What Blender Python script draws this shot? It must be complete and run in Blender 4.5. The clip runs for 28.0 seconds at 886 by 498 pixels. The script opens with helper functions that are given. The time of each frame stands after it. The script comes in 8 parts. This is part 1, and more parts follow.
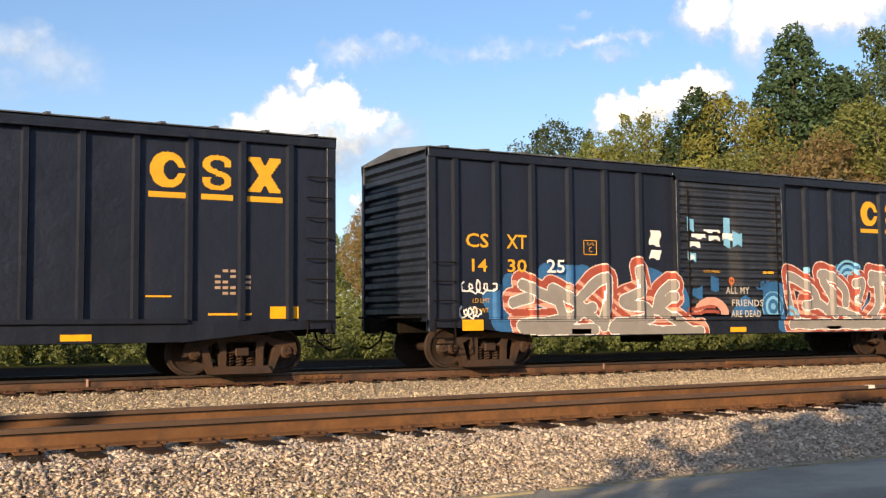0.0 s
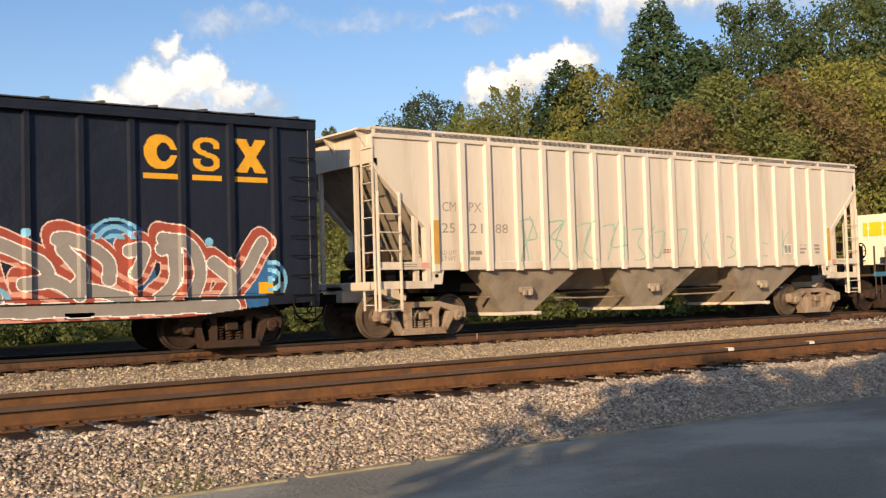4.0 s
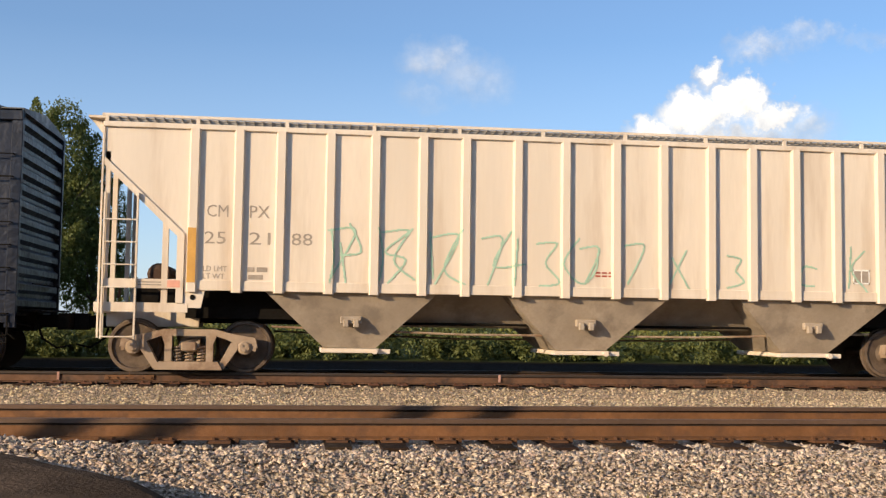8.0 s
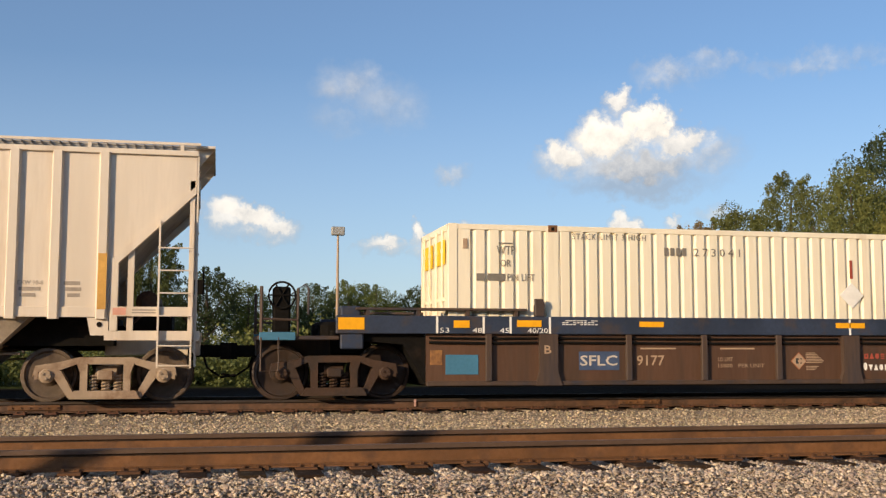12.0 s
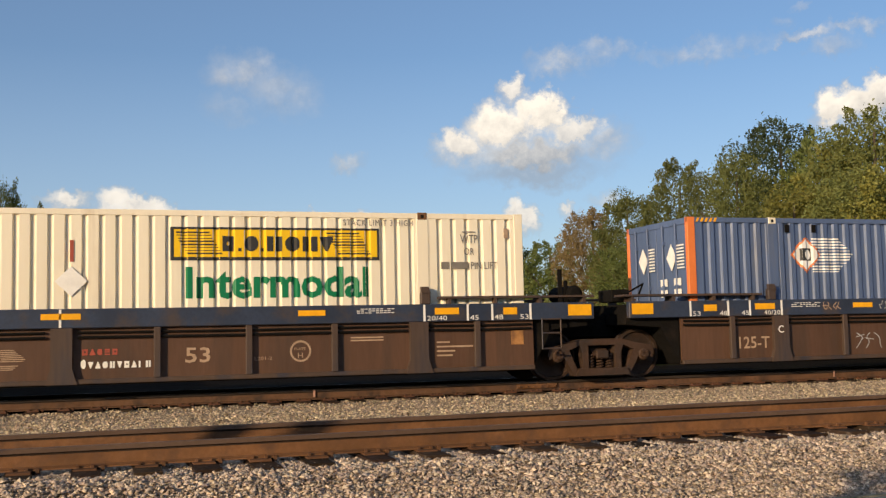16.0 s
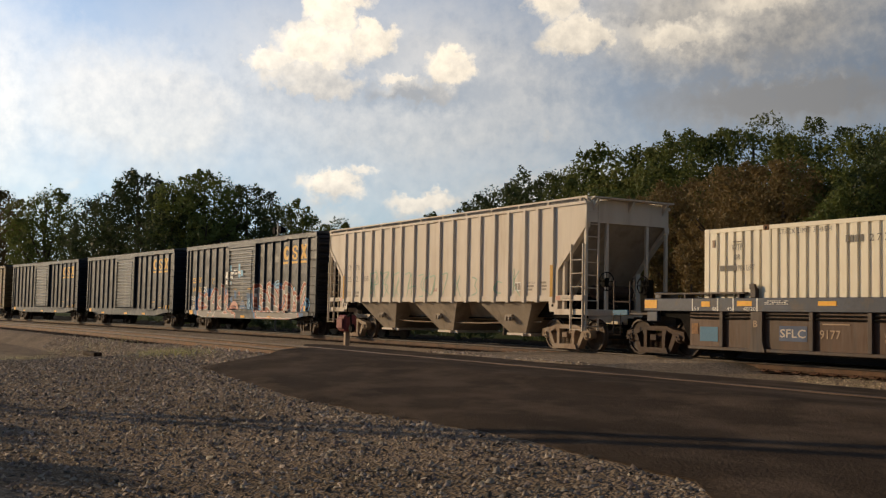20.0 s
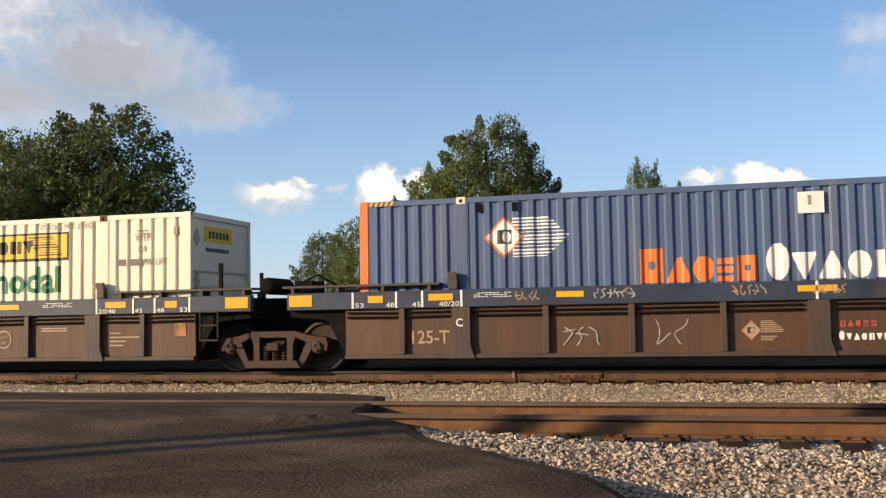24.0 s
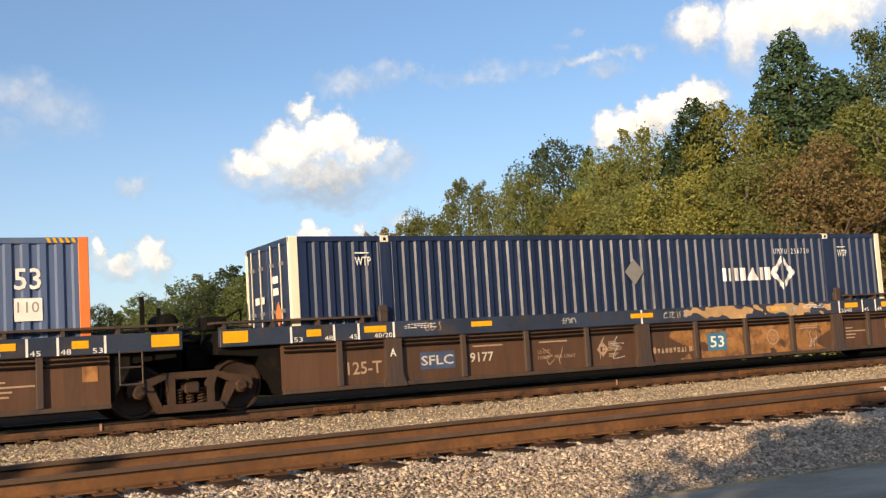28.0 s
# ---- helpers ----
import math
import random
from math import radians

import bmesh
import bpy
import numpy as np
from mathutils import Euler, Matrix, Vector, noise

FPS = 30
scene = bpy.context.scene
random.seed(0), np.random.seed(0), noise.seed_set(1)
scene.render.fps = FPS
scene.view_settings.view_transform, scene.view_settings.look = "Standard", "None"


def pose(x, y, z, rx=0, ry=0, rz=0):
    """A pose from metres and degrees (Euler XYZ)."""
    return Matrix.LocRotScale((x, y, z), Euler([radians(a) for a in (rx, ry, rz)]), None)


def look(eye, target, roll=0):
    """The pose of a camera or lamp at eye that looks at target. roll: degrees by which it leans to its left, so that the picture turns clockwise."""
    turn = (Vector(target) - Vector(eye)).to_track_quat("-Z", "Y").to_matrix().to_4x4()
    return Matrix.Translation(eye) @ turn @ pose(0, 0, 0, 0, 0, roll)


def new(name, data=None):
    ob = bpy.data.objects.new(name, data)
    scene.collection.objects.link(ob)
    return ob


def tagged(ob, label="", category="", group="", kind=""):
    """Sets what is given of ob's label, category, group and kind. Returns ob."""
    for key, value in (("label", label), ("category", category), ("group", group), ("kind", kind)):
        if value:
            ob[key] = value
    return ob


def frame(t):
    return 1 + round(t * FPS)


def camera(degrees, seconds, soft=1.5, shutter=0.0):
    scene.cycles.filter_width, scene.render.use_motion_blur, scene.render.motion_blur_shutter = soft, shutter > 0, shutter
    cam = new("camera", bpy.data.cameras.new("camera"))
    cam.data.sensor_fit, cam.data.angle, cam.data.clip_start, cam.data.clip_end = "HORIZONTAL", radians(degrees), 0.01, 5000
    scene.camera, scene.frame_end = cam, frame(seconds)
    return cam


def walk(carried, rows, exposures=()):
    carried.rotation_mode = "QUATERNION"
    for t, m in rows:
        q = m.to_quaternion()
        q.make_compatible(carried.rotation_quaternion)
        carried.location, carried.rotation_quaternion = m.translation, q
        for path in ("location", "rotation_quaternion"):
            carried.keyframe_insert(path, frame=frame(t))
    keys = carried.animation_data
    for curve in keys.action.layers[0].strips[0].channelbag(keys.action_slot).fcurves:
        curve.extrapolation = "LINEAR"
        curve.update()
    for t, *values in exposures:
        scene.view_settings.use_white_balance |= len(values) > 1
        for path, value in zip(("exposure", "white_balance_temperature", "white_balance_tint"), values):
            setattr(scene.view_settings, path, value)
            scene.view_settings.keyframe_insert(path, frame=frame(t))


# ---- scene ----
# ---- camera, exposure ----
SUN_POWER, SKY_POWER, CLOUD_POWER = 5.8, 0.14, 1.3
# seconds, stops, white balance
EXPOSURES = [(0, 0.38, 6950, 10), (1, 0.38, 6950, 10), (2, 0.1, 6950, 10), (3, 0.1, 6780, 10), (6, 0.0, 6780, 10), (8, 0.15, 6550, 10), (9, 0.12, 6300, 10), (10, 0.12, 6250, 10), (11, 0.15, 6580, 10), (12, -0.12, 6750, 10), (13, -0.37, 6980, 10), (16, -0.25, 6880, 10),
             (17, -0.17, 6700, 10), (18, -0.45, 7050, 10), (19, -1.0, 7150, 10), (20, -1.0, 7280, 10), (22, -0.65, 7280, 10), (23, -0.4, 7000, 10), (24, 0.15, 6700, 10), (25, 0.62, 6800, 10), (26, 0.45, 7050, 10), (27, 0.38, 7450, 10), (28, 0.15, 7050, 10)]
cam = camera(45.32, 28.0, 1.3)
PATH = [
    (0, pose(0.000, 0.000, 0.920, 93.98, 0.43, -28.95)),
    (0.5, pose(0.000, 0.000, 0.920, 93.08, 0.75, -39.68)),
    (1, pose(0.000, 0.000, 0.920, 92.32, 1.95, -41.90)),
    (1.5, pose(0.000, 0.000, 0.920, 92.27, 1.92, -42.76)),
    (2, pose(0.000, 0.000, 0.920, 92.68, 1.77, -41.28)),
    (2.5, pose(0.000, 0.000, 0.920, 93.18, 1.26, -40.68)),
    (3, pose(0.000, 0.000, 0.920, 93.21, 1.05, -37.71)),
    (3.5, pose(0.000, 0.000, 0.920, 92.23, 1.06, -36.46)),
    (5.5, pose(0.000, 0.000, 0.920, 93.81, 3.96, -30.68)),
    (6, pose(0.000, 0.000, 0.920, 92.80, 2.86, -26.68)),
    (6.5, pose(0.000, 0.000, 0.920, 92.79, 1.86, -22.08)),
    (7, pose(0.000, 0.000, 0.920, 92.62, -0.06, -16.62)),
    (7.5, pose(0.000, 0.000, 0.920, 93.85, -0.75, -11.77)),
    (8, pose(0.000, 0.000, 0.920, 94.00, -0.79, -7.43)),
    (8.5, pose(0.000, 0.000, 0.920, 94.19, -0.83, -3.53)),
    (9, pose(0.000, 0.000, 0.920, 94.90, -0.98, 0.30)),
    (9.5, pose(0.000, 0.000, 0.920, 94.94, -1.00, 3.43)),
    (10, pose(0.000, 0.000, 0.920, 95.18, -0.82, 5.41)),
    (10.5, pose(0.000, 0.000, 0.920, 94.89, -0.70, 5.99)),
    (11, pose(0.000, 0.000, 0.920, 95.07, -0.90, 3.30)),
    (11.5, pose(0.000, 0.000, 0.920, 95.40, -0.54, -3.70)),
    (12, pose(0.000, 0.000, 0.920, 95.33, -0.07, -11.99)),
    (12.5, pose(0.000, 0.000, 0.920, 95.84, -1.53, -19.20)),
    (13, pose(0.000, 0.000, 0.920, 96.00, -0.44, -23.10)),
    (13.5, pose(0.000, 0.000, 0.920, 96.22, -1.40, -24.64)),
    (15.5, pose(0.000, 0.000, 0.920, 95.05, 0.49, -23.47)),
    (16, pose(0.000, 0.000, 0.920, 94.65, 1.28, -17.43)),
    (16.5, pose(0.000, 0.000, 0.920, 94.19, 2.49, -5.17)),
    (17, pose(0.000, 0.000, 0.920, 94.80, 1.11, 12.85)),
    (17.5, pose(0.000, 0.000, 0.920, 93.93, -0.82, 32.15)),
    (18, pose(0.000, 0.000, 0.920, 94.97, -1.29, 41.60)),
    (18.5, pose(0.000, 0.000, 0.920, 95.62, -0.06, 48.33)),
    (19, pose(0.000, 0.000, 0.920, 95.25, -1.50, 56.85)),
    (19.5, pose(0.000, 0.000, 0.920, 94.41, -1.65, 59.34)),
    (20, pose(0.000, 0.000, 0.920, 93.63, -1.17, 59.75)),
    (20.5, pose(0.000, 0.000, 0.920, 93.71, -0.47, 60.10)),
    (22.5, pose(0.000, 0.000, 0.920, 92.68, 1.02, 44.11)),
    (23, pose(0.000, 0.000, 0.920, 94.40, 0.26, 33.43)),
    (23.5, pose(0.000, 0.000, 0.920, 94.80, 0.66, 25.04)),
    (24, pose(0.000, 0.000, 0.920, 93.90, 1.00, 16.09)),
    (24.5, pose(0.000, 0.000, 0.920, 92.32, 1.60, 6.91)),
    (25, pose(0.000, 0.000, 0.920, 93.63, 0.63, 0.96)),
    (25.5, pose(0.000, 0.000, 0.920, 95.01, 0.58, -8.50)),
    (26, pose(0.000, 0.000, 0.920, 93.34, 2.48, -18.89)),
    (26.5, pose(0.000, 0.000, 0.920, 92.39, 3.20, -27.51)),
    (27, pose(0.000, 0.000, 0.920, 90.84, 3.17, -33.56)),
    (27.5, pose(0.000, 0.000, 0.920, 93.64, 3.68, -34.22)),
    (28, pose(0.000, 0.000, 0.920, 95.33, 3.53, -28.39)),
]
walk(cam, PATH, EXPOSURES)
# travel of the train along its track in metres
TRAVEL = [(0, 0.37), (1, -3.57), (2, -7.51), (3, -11.41), (4, -15.29), (5, -19.15), (6, -23.01), (7, -26.65), (8, -30.27), (9, -33.85), (10, -37.36), (11, -40.79), (12, -44.13), (13, -47.40), (14, -50.59), (15, -53.76), (16, -56.86), (17, -59.82), (18, -62.55), (19, -65.10), (20, -67.46), (21, -69.63), (22, -71.55), (23, -73.26), (24, -74.85), (25, -76.41), (26, -77.86), (27, -79.26), (28, -80.68)]

# ---- world, sun ----
SUN_EL, SUN_AZ = 14.0, -125.0      # degrees; azimuth from +Y towards +X
sun_dir = Vector((math.sin(radians(SUN_AZ)) * math.cos(radians(SUN_EL)), math.cos(radians(SUN_AZ)) * math.cos(radians(SUN_EL)), math.sin(radians(SUN_EL))))
sun = new("sun", bpy.data.lights.new("sun", "SUN"))
sun.data.energy, sun.data.angle, sun.data.color = SUN_POWER, radians(0.26), (1.0, 0.75, 0.47)
sun.matrix_world = look(sun_dir * 100, (0, 0, 0))

# cumulus heaps: azimuth, elevation, half width, half height, strength, shade
CLOUDS = [
    (-76.0, 10.5, 12.0, 5.0, 0.60, 0.00), (-90.0, 10.0, 14.0, 8.0, 0.75, 0.00), (-62.0, 12.0, 21.0, 7.7, 0.55, 0.10), (-52.0, 6.0, 12.0, 3.5, 0.60, 0.10), (-44.7, 15.6, 11.7, 4.6, 0.95, 0.60), (-41.7, 11.5, 10.3, 2.2, 0.95, 1.00),
    (-33.6, 13.4, 5.6, 2.7, 0.88, 1.00), (-29.3, 11.6, 4.6, 1.5, 0.68, 1.00), (-61.6, 12.1, 4.7, 1.0, 0.80, 0.85), (-54.1, 16.7, 1.8, 2.2, 1.00, 0.00), (-51.3, 17.8, 3.5, 1.8, 1.00, 0.00), (-52.8, 14.7, 2.8, 1.5, 1.00, 0.12),
    (-47.2, 14.7, 3.5, 1.0, 1.00, 0.12), (-43.5, 16.1, 3.0, 0.9, 1.00, 0.05), (-41.0, 17.4, 1.5, 0.6, 1.00, 0.05), (-45.3, 18.4, 3.9, 1.2, 1.00, 0.10), (-36.6, 17.3, 1.7, 1.0, 1.00, 0.05), (-38.0, 14.0, 1.3, 0.7, 0.55, 0.20),
    (-54.0, 12.7, 2.5, 0.9, 0.60, 0.30), (-66.3, 13.9, 3.4, 1.9, 0.90, 0.30), (-64.8, 16.8, 1.1, 1.1, 1.00, 0.00), (-66.1, 15.6, 1.8, 1.4, 1.00, 0.00), (-63.8, 14.4, 1.8, 1.4, 1.00, 0.10), (-66.8, 13.7, 3.2, 1.5, 1.00, 0.08), (-69.3, 13.1, 2.0, 1.0, 0.90, 0.10),
    (-67.3, 12.1, 3.9, 1.3, 0.85, 0.30), (-59.7, 13.1, 1.3, 1.1, 1.00, 0.05), (-62.5, 12.6, 1.3, 0.4, 0.90, 0.05), (-54.3, 10.2, 4.0, 1.1, 0.70, 0.25), (-52.5, 10.8, 1.9, 0.5, 0.60, 0.10), (-66.0, 6.7, 2.1, 1.2, 0.90, 0.12),
    (-64.3, 7.6, 0.8, 0.4, 0.80, 0.00), (-60.8, 6.0, 2.8, 0.9, 0.85, 0.12), (-66.8, 5.1, 3.7, 0.9, 0.70, 0.15), (-74.3, 12.1, 0.9, 0.6, 0.70, 0.00), (-79.7, 6.6, 1.5, 0.5, 0.70, 0.10), (-25.0, 6.7, 1.6, 0.7, 0.90, 0.10),
    (-23.5, 7.5, 0.5, 0.3, 0.80, 0.05), (-19.2, 6.7, 1.0, 1.2, 1.00, 0.05), (-17.5, 7.2, 0.6, 0.8, 0.90, 0.05), (-21.8, 7.1, 0.7, 0.2, 0.50, 0.10), (-2.1, 7.2, 1.0, 0.5, 0.90, 0.10), (0.5, 7.2, 0.9, 0.5, 0.90, 0.10),
    (20.3, 5.5, 0.9, 0.6, 0.80, 0.10), (21.8, 6.1, 0.6, 0.9, 0.90, 0.10), (8.8, 5.4, 1.1, 0.5, 0.85, 0.10), (10.5, 6.1, 0.4, 0.7, 0.90, 0.05), (11.6, 5.0, 1.0, 0.6, 0.85, 0.15), (13.4, 5.5, 0.8, 1.1, 0.90, 0.10),
    (22.6, 8.7, 4.3, 0.9, 0.55, 0.85), (22.6, 9.7, 4.6, 1.1, 0.85, 0.50), (24.7, 10.6, 1.8, 1.0, 0.90, 0.12), (26.6, 10.1, 1.2, 0.9, 0.70, 0.20), (18.6, 10.0, 1.4, 0.8, 0.95, 0.15), (21.0, 10.9, 1.6, 1.2, 1.00, 0.05),
    (23.2, 11.7, 1.8, 1.3, 1.00, 0.00), (21.6, 13.1, 0.6, 0.6, 0.90, 0.00), (12.6, 9.5, 0.7, 0.5, 0.60, 0.15), (6.9, 14.0, 1.6, 0.9, 0.50, 0.15), (9.1, 13.1, 1.6, 1.0, 0.40, 0.20), (6.1, 12.2, 1.2, 0.7, 0.30, 0.20),
    (24.6, 14.4, 2.2, 0.8, 0.70, 0.10), (26.6, 15.0, 1.9, 0.7, 0.55, 0.10), (32.0, 14.6, 3.2, 0.7, 0.70, 0.10), (36.9, 14.6, 1.9, 0.4, 0.70, 0.10), (39.3, 14.9, 1.7, 0.5, 0.75, 0.05), (38.4, 14.0, 0.9, 0.4, 0.50, 0.10),
    (43.2, 15.8, 1.2, 1.0, 0.85, 0.05), (35.9, 15.5, 0.5, 0.3, 0.50, 0.00), (36.7, 16.4, 0.6, 0.2, 0.45, 0.00), (45.2, 17.8, 1.4, 0.4, 0.70, 0.00), (45.5, 15.0, 0.9, 1.8, 0.80, 0.05), (40.0, 11.1, 2.2, 1.2, 1.00, 0.25),
    (38.2, 10.9, 0.9, 0.9, 1.00, 0.05), (41.2, 11.8, 1.9, 0.9, 1.00, 0.05), (43.0, 12.1, 1.2, 0.9, 1.00, 0.05), (21.7, 6.8, 0.5, 0.4, 0.80, 0.10), (24.2, 6.6, 0.6, 0.4, 0.80, 0.10), (26.5, 7.0, 0.9, 0.4, 0.70, 0.10),
    (0.5, 6.8, 0.9, 1.0, 0.80, 0.10), (49.0, 15.6, 4.0, 2.0, 1.00, 0.05), (57.0, 15.5, 5.5, 2.4, 0.90, 0.10),
    (1.6, 6.6, 1.9, 0.9, 0.90, 0.10), (2.9, 6.3, 1.1, 0.6, 0.85, 0.10),
]


def make_world():
    w = bpy.data.worlds.new("sky")
    scene.world = w
    w.use_nodes = True
    nt = w.node_tree
    nt.nodes.clear()
    N, L = nt.nodes.new, nt.links.new

    def M(op, a, b=None, c=None, clamp=False):
        n = N("ShaderNodeMath")
        n.operation, n.use_clamp = op, clamp
        for i, v in enumerate((a, b, c)):
            if v is None:
                continue
            if isinstance(v, (int, float)):
                n.inputs[i].default_value = v
            else:
                L(v, n.inputs[i])
        return n.outputs[0]

    tex = N("ShaderNodeTexCoord")
    sky = N("ShaderNodeTexSky")
    sky.sky_type, sky.sun_disc = "NISHITA", False
    sky.sun_elevation, sky.sun_rotation = radians(SUN_EL), radians(SUN_AZ % 360)
    sky.air_density, sky.dust_density, sky.ozone_density = 1.0, 0.3, 4.2
    sep = N("ShaderNodeSeparateXYZ")
    L(tex.outputs["Generated"], sep.inputs[0])
    az = M("MULTIPLY", M("ARCTAN2", sep.outputs[0], sep.outputs[1]), 180 / math.pi)
    el = M("MULTIPLY", M("ARCSINE", sep.outputs[2]), 180 / math.pi)
    noises = []
    for scale, detail in ((16.0, 6.0), (62.0, 7.0), (16.0, 8.0)):
        n = N("ShaderNodeTexNoise")
        n.inputs["Scale"].default_value, n.inputs["Detail"].default_value, n.inputs["Roughness"].default_value = scale, detail, 0.62
        L(tex.outputs["Generated"], n.inputs["Vector"])
        noises.append(n)
    s2 = N("ShaderNodeSeparateColor")
    L(noises[0].outputs["Color"], s2.inputs[0])
    s3 = N("ShaderNodeSeparateColor")
    L(noises[1].outputs["Color"], s3.inputs[0])
    dx = M("ADD", M("MULTIPLY_ADD", s2.outputs[0], 2.6, -1.3), M("MULTIPLY_ADD", s3.outputs[0], 2.6, -1.3))
    dy = M("ADD", M("MULTIPLY_ADD", s2.outputs[1], 2.0, -1.0), M("MULTIPLY_ADD", s3.outputs[1], 2.2, -1.1))
    azd, eld = M("ADD", az, dx), M("ADD", el, dy)
    az_small, el_small = M("MULTIPLY_ADD", dx, 0.72, az), M("MULTIPLY_ADD", dy, 0.8, el)
    mask, shade = None, None
    wisp = M("MULTIPLY_ADD", noises[2].outputs["Fac"], 3.2, -0.95, clamp=True)
    puff = noises[1].outputs["Fac"]
    for a, e, ra, re, k, sh in CLOUDS:
        small = ra < 1.7
        if small:
            ra, re = ra * 1.32, re * 1.3
        u = M("MULTIPLY_ADD", az_small if small else azd, 1 / ra, -a / ra)
        v = M("MULTIPLY_ADD", el_small if small else eld, 1 / re, -e / re)
        d = M("SQRT", M("MULTIPLY_ADD", u, u, M("MULTIPLY", v, v)))
        # heaps have firm tops and softer feet, wisps and grey bases fade out
        firm = k >= 0.8 and ra < 9 and sh < 0.5
        if firm:
            hard = M("MULTIPLY_ADD", v, 1.1, 1.6 * min(1.0, 0.45 + 0.4 * re))
            hard = M("MAXIMUM", hard, 0.9)
            m = M("MULTIPLY", M("MULTIPLY", M("SUBTRACT", 1.18, d), hard, clamp=True), k)
        else:
            m = M("MULTIPLY", M("MULTIPLY_ADD", d, -1.15, 1.4, clamp=True), k)
        if not firm and ra < 9 and sh < 0.5:
            m = M("MULTIPLY", m, wisp)
        low = M("MULTIPLY_ADD", v, -0.30, M("MULTIPLY_ADD", u, 0.10, M("MULTIPLY_ADD", puff, 1.0, sh - 0.32)), clamp=True)
        mask = m if mask is None else M("MAXIMUM", mask, m)
        shade = low if shade is None else M("MULTIPLY_ADD", M("SUBTRACT", low, shade), m, shade)
    soft = M("MULTIPLY_ADD", noises[2].outputs["Fac"], 1.2, 0.5, clamp=True)
    mask = M("MULTIPLY", M("POWER", mask, 1.15), soft, clamp=True)
    # deeper, duller sky towards the zenith
    cover = M("MULTIPLY", M("MULTIPLY_ADD", s2.outputs[2], 1.2, 0.4, clamp=True), M("MULTIPLY_ADD", eld, 0.045, -0.9, clamp=True))
    # thin haze near the horizon
    haze = M("MULTIPLY_ADD", M("MULTIPLY_ADD", el, -0.05, 0.75, clamp=True), 0.52, 0.11)
    scl = N("ShaderNodeVectorMath")
    scl.operation = "MULTIPLY"
    scl.inputs[1].default_value = (SKY_POWER * 1.02, SKY_POWER * 1.07, SKY_POWER * 1.13)
    L(sky.outputs[0], scl.inputs[0])

    def mix(f, a, b):
        n = N("ShaderNodeMix")
        n.data_type = "RGBA"
        for sock, v in ((n.inputs[0], f), (n.inputs[6], a), (n.inputs[7], b)):
            if isinstance(v, (tuple, float, int)):
                sock.default_value = v
            else:
                L(v, sock)
        return n.outputs[2]

    white = tuple(c * CLOUD_POWER for c in (1.0, 0.93, 0.83)) + (1,)
    grey = tuple(c * CLOUD_POWER for c in (0.27, 0.29, 0.33)) + (1,)
    cloud = mix(M("MULTIPLY", shade, 0.95, clamp=True), white, grey)
    hazed = mix(haze, scl.outputs[0], tuple(c * CLOUD_POWER for c in (0.50, 0.585, 0.76)) + (1,))
    col = mix(mask, mix(M("MULTIPLY", cover, 0.9), hazed, tuple(c * CLOUD_POWER for c in (0.085, 0.095, 0.12)) + (1,)), cloud)
    # the sky brightens towards the low sun
    glow = M("MULTIPLY_ADD", M("MULTIPLY_ADD", az, -1 / 50, -0.7, clamp=True), 1.3, 1.0)
    g2 = N("ShaderNodeVectorMath")
    g2.operation = "SCALE"
    L(col, g2.inputs[0])
    L(glow, g2.inputs["Scale"])
    col = g2.outputs[0]
    bg, out = N("ShaderNodeBackground"), N("ShaderNodeOutputWorld")
    L(col, bg.inputs[0])
    bg.inputs[1].default_value = 1.0
    L(bg.outputs[0], out.inputs[0])


make_world()


# ---- materials ----
MATS = {}


